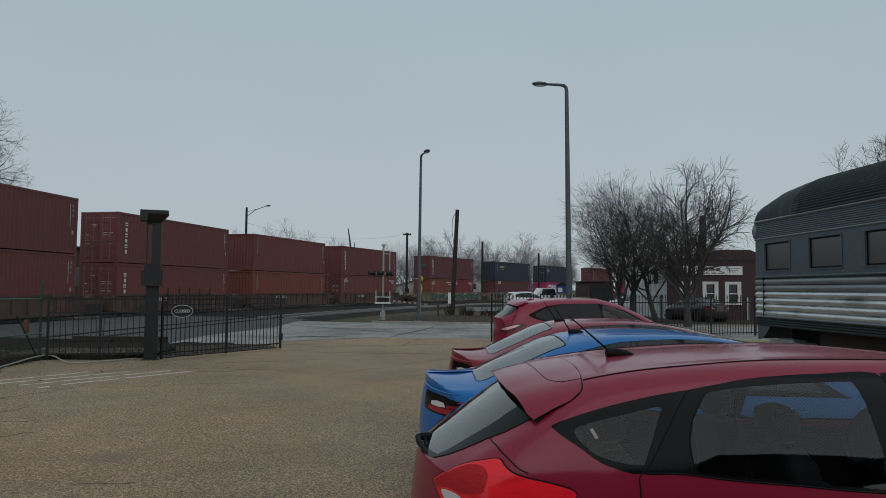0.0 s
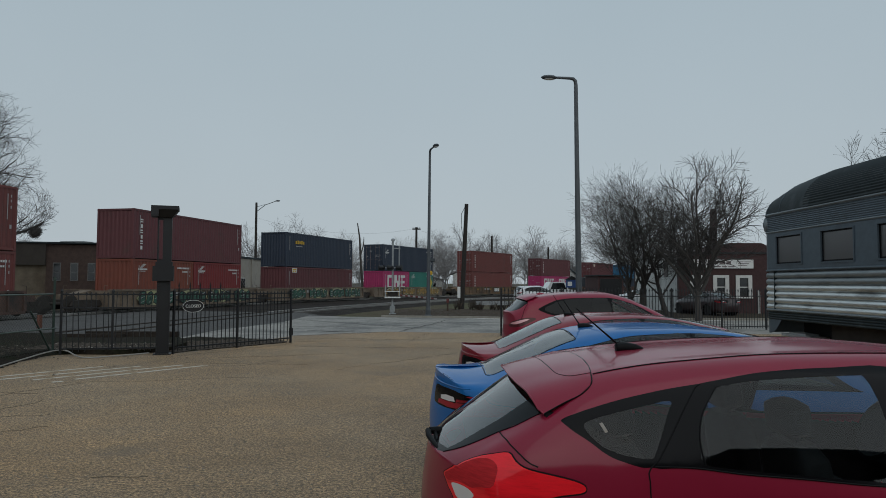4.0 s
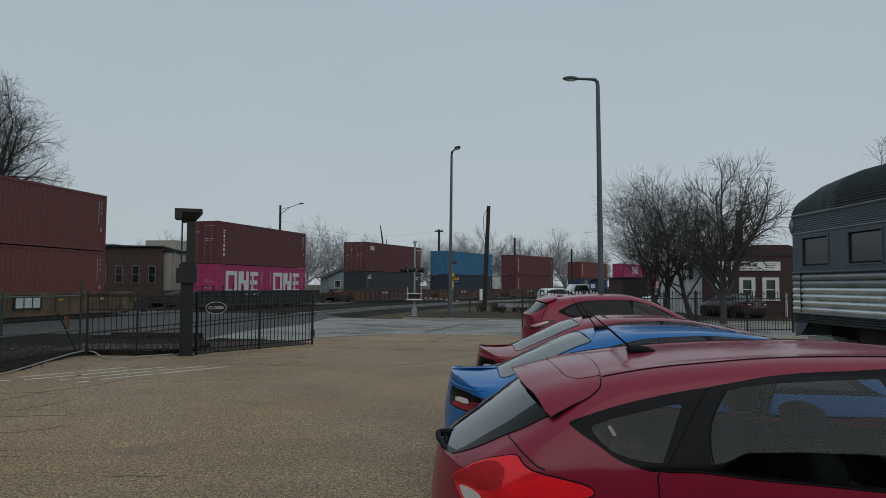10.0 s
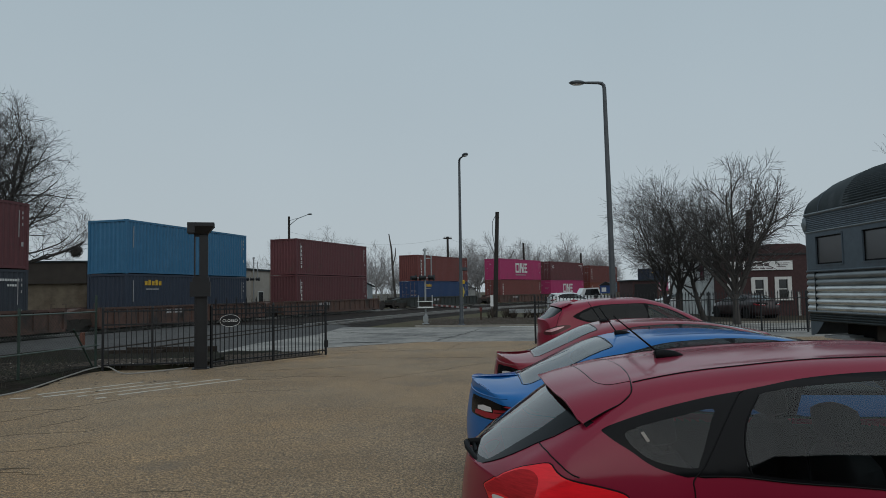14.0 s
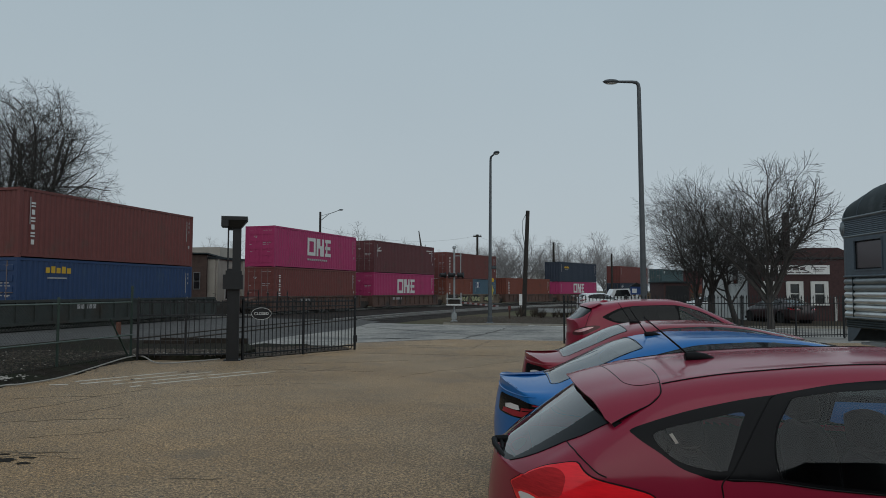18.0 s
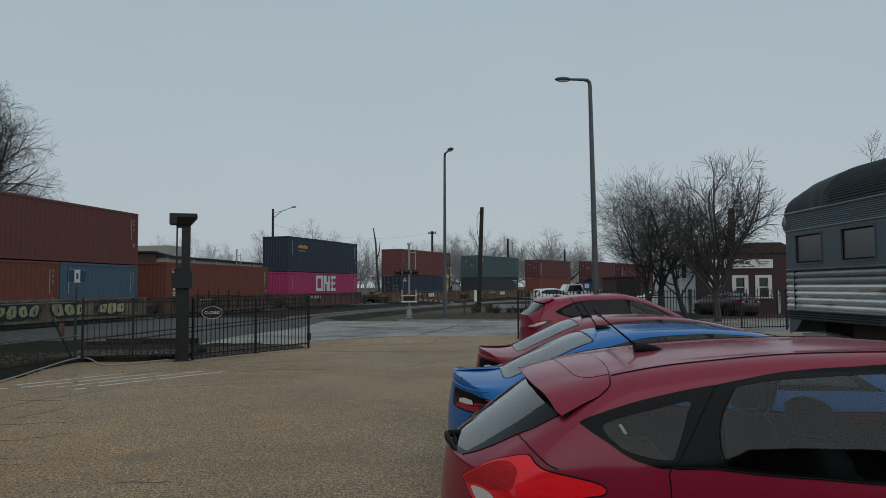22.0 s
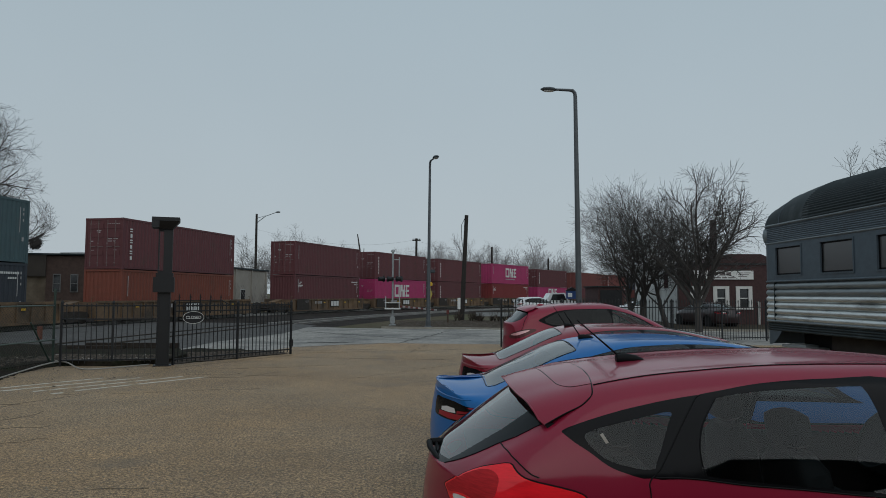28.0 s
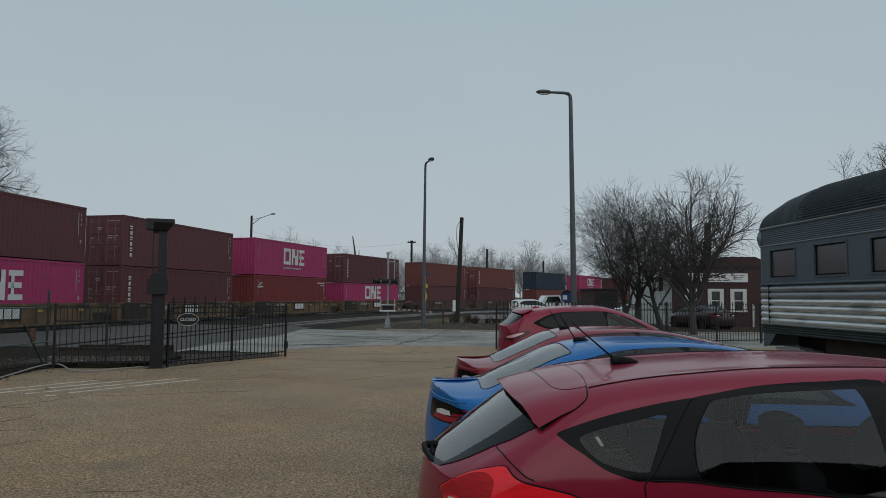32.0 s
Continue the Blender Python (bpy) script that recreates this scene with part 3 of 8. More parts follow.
def container(paint, h, length=CON_L, doors=True, logo="", place="riding on the train"):
    """Origin at the lower near corner of its leading end; x runs back along the train, -y faces the viewer."""
    words = {"tall": "with a tall white vertical word", "one": "with huge white block lettering", "badge": "with a small square badge", "yellow": "with yellow lettering",
             "white": "with small white lettering", "": "with plain sides"}
    size = "forty-foot" if length > 10 else "twenty-foot"
    ob = thing("shipping_container", f"{COLOUR_WORD[paint]} {size} corrugated steel container {words[logo]}", "container", group="containers on the train")
    p = PAINT[paint]
    key = (round(length, 1), h)
    side = kept(("side_wall", *key), lambda: corrugated(length - 0.24, h - 0.27))
    part("side_wall", side, p, ob, m=pose(0.12, 0.012, 0.15))
    part("side_wall", side, p, ob, m=pose(length - 0.12, CON_W - 0.012, 0.15, 0, 0, 180))
    part("roof", kept(("roof", *key), lambda: corrugated(length - 0.1, CON_W - 0.1, 0.21, 0.02)), p, ob, m=pose(0.05, 0.05, h - 0.03, -90))
    part("floor", kept(("floor", *key), lambda: Shape().box(0.1, length - 0.1, 0.05, CON_W - 0.05, 0.1, 0.16)), CABIN, ob)
    post = kept(("corner_post", h), lambda: Shape().box(0, 0.13, 0, 0.13, 0.1, h - 0.1))
    cast = kept("corner_casting", lambda: Shape().box(-0.004, 0.174, -0.004, 0.166, 0, 0.118))
    for x in (0, length - 0.13):
        for y in (0, CON_W - 0.13):
            part("corner_post", post, p, ob, m=pose(x, y, 0))
    for x in (0, length - 0.17):
        for y in (0, CON_W - 0.162):
            for z in (0, h - 0.118):
                part("corner_casting", cast, p, ob, m=pose(x, y, z))
    bar = kept(("side_rail", *key), lambda: Shape().box(0.17, length - 0.17, 0, 0.08, 0, 0.11))
    for y in (0, CON_W - 0.08):
        part("top_rail", bar, p, ob, m=pose(0, y, h - 0.115))
        part("bottom_rail", bar, p, ob, m=pose(0, y, 0.04))
    cross = kept("cross_rail", lambda: Shape().box(0, 0.08, 0.16, CON_W - 0.16, 0, 0.11))
    for x in (0, length - 0.08):
        for z in (0.03, h - 0.117):
            part("end_rail", cross, p, ob, m=pose(x, 0, z))
    wall = kept(("end_wall", h), lambda: corrugated(CON_W - 0.26, h - 0.27, 0.25, 0.04))
    if doors:
        leaf = kept(("door_leaf", h), lambda: door_leaf(1.08, h - 0.27))
        rod = kept(("lock_bar", h), lambda: lock_bar(h - 0.2))
        for k in (0, 1):
            d = part("door", leaf, p, ob, m=pose(0.04, CON_W - 0.135 - k * 1.09, 0.14, 0, 0, -90))
            for u in (0.22, 0.72):
                part("lock_bar", rod, p if paint == "pink" else LOCKGREY, d, m=pose(u, 0.03, -0.02))
        tagged(part("door_marking", kept(("door_marking", h), lambda: marks(end_marks(h))), LETTER_DIM, ob, m=pose(0.004, CON_W - 0.12, 0, 0, 0, -90)), kind="stuff")
        part("end_wall", wall, p, ob, m=pose(length - 0.03, 0.13, 0.14, 0, 0, 90))
    else:
        part("end_wall", wall, p, ob, m=pose(0.03, CON_W - 0.13, 0.14, 0, 0, -90))
        part("end_wall", wall, p, ob, m=pose(length - 0.03, 0.13, 0.14, 0, 0, 90))
    y = -0.002
    if logo == "tall":
        ink(part("lettering", kept(("tall_word", h), lambda: marks(tall_word(h))), LETTER, ob, "tall white vertical word", pose(0, y, 0)))
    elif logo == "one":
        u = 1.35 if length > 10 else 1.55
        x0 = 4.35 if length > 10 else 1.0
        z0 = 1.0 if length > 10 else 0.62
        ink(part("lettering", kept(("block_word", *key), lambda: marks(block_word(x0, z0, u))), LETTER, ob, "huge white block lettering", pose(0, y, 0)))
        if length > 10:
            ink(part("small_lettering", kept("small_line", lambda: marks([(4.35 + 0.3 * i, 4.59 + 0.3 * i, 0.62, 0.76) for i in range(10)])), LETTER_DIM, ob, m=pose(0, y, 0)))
    elif logo == "badge":
        if length < 10:
            part("badge", kept("wide_badge", lambda: marks([(0.55, 1.8, 1.62, 2.25)])), LETTER, ob, "wide blue and white badge", pose(0, y, 0))
            ink(part("badge_mark", kept("wide_badge_mark", lambda: marks([(0.56, 0.96, 1.63, 2.24), (1.38, 1.79, 1.63, 2.24), (1.1, 1.24, 1.8, 2.08)])), PAINT["mid"], ob, m=pose(0, y - 0.004, 0)))
        else:
            part("badge", kept("badge", lambda: marks([(1.0, 1.75, 2.12, 2.5)])), LETTER, ob, "small square badge", pose(0, y, 0))
            ink(part("badge_mark", kept("badge_mark", lambda: marks([(1.08, 1.67, 2.32, 2.44), (1.08, 1.3, 2.16, 2.28), (1.4, 1.6, 2.16, 2.28)])), LETTER_Y if paint in ("brown", "maroon") else PAINT["navy"], ob, m=pose(0, y - 0.004, 0)))
    elif logo == "yellow":
        ink(part("lettering", kept("yellow_word", lambda: marks([(1.5 + 0.3 * i, 1.72 + 0.3 * i, 1.98, 2.22 + 0.06 * (i % 2)) for i in range(5)])), LETTER_Y, ob, "yellow lettering", pose(0, y, 0)))
        ink(part("small_lettering", kept("yellow_sub", lambda: marks([(1.6, 2.7, 1.74, 1.8)])), LETTER_DIM, ob, m=pose(0, y, 0)))
    elif logo == "white":
        ink(part("lettering", kept(("white_word", *key), lambda: marks([(0.5 + 0.12 * i, 0.59 + 0.12 * i, 1.96, 2.05) for i in range(7)] + [(0.55 + 0.09 * i, 0.61 + 0.09 * i, 1.87, 1.91) for i in range(7)]
             + [(0.65 + 0.08 * i, 0.9 + 0.1 * i, 2.1 + 0.06 * i, 2.135 + 0.06 * i) for i in range(4)] + [(length - 1.75 + 0.14 * i, length - 1.65 + 0.14 * i, h - 0.5, h - 0.4) for i in range(9)] + [(length - 1.2 + 0.14 * i, length - 1.1 + 0.14 * i, h - 0.72, h - 0.63) for i in range(4)])), LETTER, ob, "small white lettering and a wing mark", pose(0, y, 0)))
    # number panels near the ends of the flank
    ink(part("number_panel", kept(("number_panel", *key), lambda: marks([(length - 0.62, length - 0.58, h - 1.5, h - 0.35), (length - 0.42, length - 0.36, h - 0.5, h - 0.38), (length - 0.42, length - 0.36, h - 0.72, h - 0.6), (length - 0.42, length - 0.36, h - 1.0, h - 0.88), (length - 0.45, length - 0.33, h - 1.9, h - 1.72)])), LETTER_DIM, ob, m=pose(0, y, 0)))
    if not doors or logo in ("", "white"):
        ink(part("number_strip", kept(("number_strip", h), lambda: marks([(0.55, 0.59, h - 1.5, h - 0.35)])), LETTER_DIM, ob, m=pose(0, y, 0)))
    return ob


def bogie_shape():
    s = Shape()
    for y in (-0.98, 0.98):
        s.prism([(-1.15, 0.35), (-0.95, 0.62), (-0.45, 0.66), (-0.3, 0.45), (0.3, 0.45), (0.45, 0.66), (0.95, 0.62), (1.15, 0.35), (0.6, 0.3), (0.45, 0.12), (-0.45, 0.12), (-0.6, 0.3)], y - 0.07, y + 0.07)
        for k in range(3):
            s.lathe([(0.07, 0.2), (0.07, 0.5)], 8, (-0.2 + 0.2 * k, y, 0))
    s.box(-0.3, 0.3, -1.0, 1.0, 0.42, 0.66)
    return s


def wheelset_shape():
    s = Shape()
    for y in (-0.75, 0.75):
        e = 1 if y > 0 else -1
        s.lathe([(0.1, y - 0.09 * e), (0.42, y - 0.09 * e), (0.42, y + 0.03 * e), (0.46, y + 0.035 * e), (0.46, y + 0.07 * e), (0.1, y + 0.07 * e)], 20, (0, 0, 0), "y")
    s.lathe([(0.08, -1.0), (0.08, 1.0)], 10, (0, 0, 0), "y")
    return s


def well_car(paint, deep, number, first, last):
    """A well wagon; x = 0 at the leading end of its container. deep: length of the well."""
    word = {"yellow": "faded yellow", "brown": "rusty brown", "grey": "weathered grey, sprayed", "dark": "dark grimy green"}[paint]
    ob = thing("well_car", f"{word} steel well wagon carrying stacked containers", "railway wagon", group="wagons of the train")
    p = WELL[paint]
    x0 = (CON_L - deep) / 2
    x1 = x0 + deep

    def flank():
        s = Shape()
        s.box(x0, x1, -0.16, -0.08, 0.30, 1.18)
        s.box(x0, x1, -0.24, -0.04, 1.18, 1.29)
        s.box(x0, x1, -0.26, -0.06, 0.24, 0.36)
        n = int(deep / 0.95)
        for i in range(n + 1):
            x = x0 + (deep - 0.08) * i / n
            s.box(x, x + 0.08, -0.23, -0.16, 0.36, 1.18)
        return s
    f = kept(("side_sill", deep), flank)
    part("side_sill", f, p, ob)
    part("side_sill", f, p, ob, m=pose(CON_L, CON_W, 0, 0, 0, 180))
    part("well_floor", kept(("well_floor", deep), lambda: Shape().box(x0, x1, -0.1, CON_W + 0.1, 0.3, 0.44)), BOGIE, ob)

    def platform():
        s = Shape()
        s.box(-1.3, 0, 0.25, CON_W - 0.25, 0.72, 1.02)
        s.box(-0.12, 0.02, -0.22, CON_W + 0.22, 0.34, 1.24)
        s.prism([(-1.3, 0.75), (-1.3, 1.02), (0, 1.26), (0, 0.75)], 0.9, CON_W - 0.9, "y")
        for y in (-0.1, CON_W + 0.04):
            s.tube([(-0.3, y, 0.5), (-0.3, y, 1.5), (-0.05, y, 1.5)], 0.018, 6)
        return s
    pl = kept("end_platform", platform)
    part("end_platform", pl, p, ob, m=pose(x0, 0, 0))
    part("end_platform", pl, p, ob, m=pose(x1, CON_W, 0, 0, 0, 180))
    bg, ws = kept("bogie", bogie_shape), kept("wheelset", wheelset_shape)
    for x in ([x0 - 1.2] if not first else [x0 - 1.2]) + ([x1 + 1.2] if last else []):
        b = part("bogie", bg, BOGIE, ob, m=pose(x, CON_W / 2, RAIL))
        for dx in (-0.88, 0.88):
            part("wheelset", ws, BOGIE, b, m=pose(dx, 0, 0.46))
    if number:
        ink(part("reporting_mark", kept(("reporting_mark", number), lambda: marks([(3.2 + 0.25 * i, 3.38 + 0.25 * i, 0.85, 1.08) for i in range(number)])), LETTER_DIM, ob, m=pose(0, -0.163, 0)))
    if paint == "yellow":
        ink(part("owner_mark", kept("owner_mark", lambda: marks([(6.0 + 0.5 * i, 6.42 + 0.5 * i, 0.62, 1.06) for i in range(3)])), LETTER, ob, "white block mark", pose(0, -0.239, 0)))
        part("mark_plate", kept("mark_plate", lambda: marks([(5.9, 7.55, 0.55, 1.13)])), SPRAY_BLACK, ob, "black plate behind the mark", pose(0, -0.231, 0))
        ink(part("yellow_reflector", kept("yellow_reflector", lambda: marks([(1.0, 1.3, 0.9, 1.0), (4.6, 4.9, 0.9, 1.0), (8.6, 8.9, 0.9, 1.0), (11.6, 11.9, 0.9, 1.0)])), LETTER_Y, ob, m=pose(0, -0.236, 0)))
    if paint in ("yellow", "grey") and deep < 14:
        pn = part("bogie_panel", kept("bogie_panel", lambda: Shape().box(0.0, 2.0, -0.275, -0.245, 0.34, 1.27)), BOGIE, ob, "black side panel over the bogie")
        word_ = bpy.data.curves.new("load_mark", "FONT")
        word_.body, word_.size, word_.extrude = "125 T", 0.24, 0.002
        word_.materials.append(LETTER_DIM)
        wo = new("load_mark", word_)
        wo.parent = pn
        wo.matrix_basis = pose(1.32, -0.279, 0.98, 90, 0, 0)
    if paint == "grey":
        r = random.Random(number * 7 + int(deep * 3))
        fills = [SPRAY_OCHRE, SPRAY_TEAL, SPRAY_PALE]
        r.shuffle(fills)
        if deep < 14:
            fills = [SPRAY_BLACK, SPRAY_PALE, SPRAY_TEAL]
        else:
            fills = [fills[0], SPRAY_TEAL] if fills[0] is SPRAY_PALE else [SPRAY_PALE, fills[0]]
        tall = 1.25 if deep > 14 else 1.0
        scrawl = Shape()
        ground_, dark, pale = Shape(), Shape(), Shape()
        x = x0 + 2.4
        while x < x1 - 2.6:
            w = r.uniform(2.2, 3.4)
            n = 14
            ground_.prism([(x + w / 2 + (w / 2 + r.uniform(-0.1, 0.25)) * math.cos(6.2832 * i / n), 0.78 + min(0.47, tall * r.uniform(0.36, 0.46)) * math.sin(6.2832 * i / n)) for i in range(n)], -0.004, 0.004)
            k = int(w / 0.62)
            for j in range(k):
                cx = x + (j + 0.5) * w / k
                rx, rz = w / k * r.uniform(0.48, 0.6), tall * r.uniform(0.28, 0.36)
                lean = r.uniform(-0.12, 0.12)
                ph = [r.uniform(0.82, 1.12) for _ in range(12)]
                ring = [(math.copysign(abs(math.cos(6.2832 * i / 12)) ** 0.6, math.cos(6.2832 * i / 12)) * ph[i], math.copysign(abs(math.sin(6.2832 * i / 12)) ** 0.6, math.sin(6.2832 * i / 12)) * ph[i]) for i in range(12)]
                dark.prism([(cx + u * rx + lean * v, 0.76 + v * rz) for u, v in ring], -0.008, 0.008)
                pale.prism([(cx + u * (rx - 0.07) + lean * v, 0.76 + v * (rz - 0.06)) for u, v in ring], -0.012, 0.012)
                dark.box(cx - 0.03, cx + 0.05, -0.016, 0.016, 0.7 + r.uniform(-0.1, 0.05), 0.82 + r.uniform(0, 0.1))
                z = 0.5
                while z < 1.05:
                    bar_z = z + r.uniform(0.04, 0.12)
                    scrawl.add([(cx + r.uniform(-0.3, 0.0), 0, z), (cx + r.uniform(0.0, 0.3), 0, bar_z), (cx + r.uniform(0.0, 0.3), 0, bar_z + 0.035), (cx + r.uniform(-0.3, 0.0), 0, z + 0.035)], [(0, 1, 2, 3)])
                    z += r.uniform(0.18, 0.34)
            x += w + r.uniform(0.5, 1.6) * (0.4 if deep > 14 else 1.0)
        gp = part("graffiti", ground_, fills[0], ob, "sprayed colour patches", pose(0, -0.236, 0))
        tagged(part("outline", dark, SPRAY_BLACK, gp), kind="stuff")
        tagged(part("fill", pale, fills[1], gp), kind="stuff")
        if deep > 14:
            tagged(part("scrawl", scrawl, LETTER_DIM, gp, "pale sprayed strokes", pose(0, -0.02, 0)), kind="stuff")
    return ob


HC, STD = 2.896, 2.591
# place along the line at the start, well length, wagon paint, lower boxes, upper box: (paint, height, doors, logo)
CONSIST = [
    (20.95, 13.0, "brown", [("brown", HC, 0, "")], ("brown", HC, 0, "")),
    (36.5, 13.0, "brown", [("brown", STD, 1, "tall")], ("brown", HC, 1, "tall")),
    (52.3, 13.0, "brown", [("orange", STD, 0, "")], ("brown", HC, 0, "")),
    (67.8, 13.0, "brown", [("brown", STD, 1, "white")], ("brown", HC, 0, "tall")),
    (88.7, 16.4, "grey", [("orange", STD, 0, "white"), ("red", STD, 0, "white")], ("maroon", HC, 0, "tall")),
    (107.6, 16.4, "grey", [("maroon", STD, 0, "badge")], ("navy", HC, 0, "yellow")),
    (126.5, 16.4, "grey", [("pink", STD, 0, "one"), ("teal", STD, 1, "white")], ("navy", HC, 1, "white")),
    (149.65, 16.4, "yellow", [("brown", HC, 1, "tall")], ("brown", HC, 1, "tall")),
    (172.5, 16.4, "dark", [("pink", STD, 1, "one"), ("pink", STD, 0, "one")], ("maroon", HC, 1, "tall")),
    (195.5, 16.4, "brown", [("slate", STD, 0, "white")], ("maroon", HC, 1, "badge")),
    (214.35, 16.4, "brown", [("navy", STD, 0, "yellow")], ("blue", HC, 0, "")),
    (233.5, 16.4, "brown", [("maroon", HC, 0, "tall")], ("maroon", HC, 0, "tall")),
    (256.7, 16.4, "dark", [("mid", STD, 1, "yellow")], ("brown", HC, 0, "tall")),
    (277.86, 13.0, "brown", [("brown", HC, 1, "tall")], ("pink", HC, 1, "one")),
    (293.25, 13.0, "brown", [("pink", HC, 1, "one")], ("maroon", HC, 1, "white")),
    (308.3, 13.0, "grey", [("orange", STD, 1, "tall"), ("steel", STD, 0, "badge")], ("brown", HC, 1, "tall")),
    (323.2, 13.0, "brown", [("orange", HC, 0, "tall")], None),
    (338.4, 13.0, "brown", [("pink", STD, 0, "one")], ("navy", HC, 0, "yellow")),
    (359.9, 16.4, "yellow", [("navy", STD, 1, "white")], ("brown", HC, 0, "")),
    (379.3, 16.4, "yellow", [("slate", STD, 0, "white")], ("grey", HC, 1, "badge")),
    (398.5, 16.4, "yellow", [("orange", STD, 0, "")], ("maroon", HC, 1, "tall")),
    (419.9, 13.0, "yellow", [("maroon", HC, 0, "white")], ("maroon", HC, 1, "")),
    (435.5, 13.0, "yellow", [("pink", HC, 1, "one")], ("maroon", HC, 1, "tall")),
    (450.8, 13.0, "yellow", [("maroon", HC, 1, "tall")], ("maroon", HC, 1, "tall")),
    (466.1, 13.0, "yellow", [("red", HC, 0, "white")], ("pink", HC, 0, "one")),
    (481.7, 13.0, "yellow", [("pink", STD, 0, "one")], ("maroon", HC, 1, "tall")),
    (499.7, 13.0, "brown", [("maroon", STD, 0, "")], ("brown", HC, 0, "tall")),
    (514.9, 13.0, "brown", [("maroon", STD, 1, "")], ("brown", HC, 1, "tall")),
    (535.0, 16.4, "dark", [("brown", STD, 0, "")], ("navy", HC, 0, "")),
    (554.2, 16.4, "dark", [("maroon", STD, 0, "")], ("pink", HC, 0, "one")),
    (573.4, 16.4, "dark", [("brown", STD, 1, "")], ("maroon", HC, 0, "")),
    (594.5, 16.4, "dark", [("slate", STD, 0, "")], ("brown", HC, 0, "")),
    (614.0, 16.4, "dark", [("brown", HC, 0, "")], ("maroon", HC, 0, "")),
]
TRAIN = []  # (thing, place along the line, height, offset within the wagon)
WELL_FLOOR = 0.45
for i, (s0, deep, wagon, lower, upper) in enumerate(CONSIST):
    nxt = CONSIST[i + 1][0] if i + 1 < len(CONSIST) else s0 + 30
    w = well_car(wagon, deep, 5 + i % 3, i == 0, nxt - s0 > 20)
    TRAIN.append((w, s0, 0.0, 0.0))
    x = 0.0
    for paint, h, doors, logo in lower:
        n = CON_L if len(lower) == 1 else 6.058
        TRAIN.append((container(paint, h, n, bool(doors), logo), s0, WELL_FLOOR, x))
        x += 6.134
    if upper:
        paint, h, doors, logo = upper
        TRAIN.append((container(paint, h, CON_L, bool(doors), logo), s0, WELL_FLOOR + lower[0][1] + 0.012, 0.0))


def motions():
    """The train rolls past at one speed along its curve."""
    for ob, s0, z, x in TRAIN:
        rows = []
        for k in range(33):
            s = s0 - SPEED * k
            a, _ = line(s)
            b, _ = line(s + CON_L)
            d = (b - a).normalized()
            q = a + d * x
            rows.append((float(k), Matrix.Translation((q.x, q.y, z)) @ Matrix(((d.x, -d.y, 0, 0), (d.y, d.x, 0, 0), (0, 0, 1, 0), (0, 0, 0, 1)))))
        walk(ob, rows)

# ---- kerbs, lines and marks on the ground ----


def curve_at(pts, x):
    """A smooth curve through (x, value) points."""
    if x <= pts[0][0]:
        return pts[0][1]
    if x >= pts[-1][0]:
        return pts[-1][1]
    for i in range(len(pts) - 1):
        if pts[i][0] <= x <= pts[i + 1][0]:
            (x0, y0), (x1, y1) = pts[i], pts[i + 1]
            h = x1 - x0
            d = (y1 - y0) / h

            def slope(j):
                if j <= 0 or j >= len(pts) - 1:
                    return None
                a = (pts[j][1] - pts[j - 1][1]) / (pts[j][0] - pts[j - 1][0])
                b = (pts[j + 1][1] - pts[j][1]) / (pts[j + 1][0] - pts[j][0])
                return 0.0 if a * b <= 0 else 2 * a * b / (a + b)
            m0, m1 = slope(i), slope(i + 1)
            m0, m1 = d if m0 is None else m0, d if m1 is None else m1
            t = (x - x0) / h
            return y0 * (1 + 2 * t) * (1 - t) ** 2 + h * m0 * t * (1 - t) ** 2 + y1 * t * t * (3 - 2 * t) - h * m1 * t * t * (1 - t)


def ribbon(pts, width, z0, z1):
    """A flat band along points on the ground."""
    s = Shape()
    left, right = [], []
    for i, p in enumerate(pts):
        a, b = Vector(pts[max(i - 1, 0)]), Vector(pts[min(i + 1, len(pts) - 1)])
        n = (b - a).normalized().orthogonal() * width / 2
        left.append(Vector(p) + n)
        right.append(Vector(p) - n)
    rows = [[(q.x, q.y, z0) for q in left], [(q.x, q.y, z1) for q in left], [(q.x, q.y, z1) for q in right], [(q.x, q.y, z0) for q in right]]
    return s.grid(rows)


STRIPES = [((-7.9, 12.75), (-6.7, 14.44)), ((-7.61, 12.44), (-5.97, 14.5)), ((-6.99, 12.43), (-5.21, 14.73)), ((-6.33, 12.54), (-4.69, 14.69)), ((-6.52, 12.16), (-6.4, 12.3)), ((-8.09, 12.25), (-7.77, 12.34))]
for a, b in STRIPES:
    n = 7
    pts = [(a[0] + (b[0] - a[0]) * i / n, a[1] + (b[1] - a[1]) * i / n) for i in range(n + 1)]
    tagged(part("painted_line", ribbon(pts, 0.095, 0.002, 0.006), DIRTYWHITE), "worn white parking line painted on the asphalt", "line", group="parking lines", kind="structure")
tagged(part("road_edge_line", ribbon([(1.7, 35.2), (3.4, 34.5), (8, 33.9), (14, 33.9)], 0.16, -0.008, 0.0), WHITE), "white edge line painted along the road", "line", kind="structure")
tagged(part("kerb", ribbon([(-2.6, 36.5), (-1.8, 36.2), (0.5, 36.0), (3.5, 35.4), (9, 34.8), (40, 35.2)], 0.2, -0.1, 0.06), mat("kerb_concrete", (0.3, 0.28, 0.24), 0.9, vary=0.2)), "low worn concrete kerb beside the road", "kerb", kind="structure")
island = Shape().prism([(-2.5, 36.6), (0.5, 36.1), (3.5, 35.5), (9, 34.9), (40, 35.3), (40, 46), (6, 47), (1, 47.5), (-1.6, 44)], -0.2, 0.02, "z")
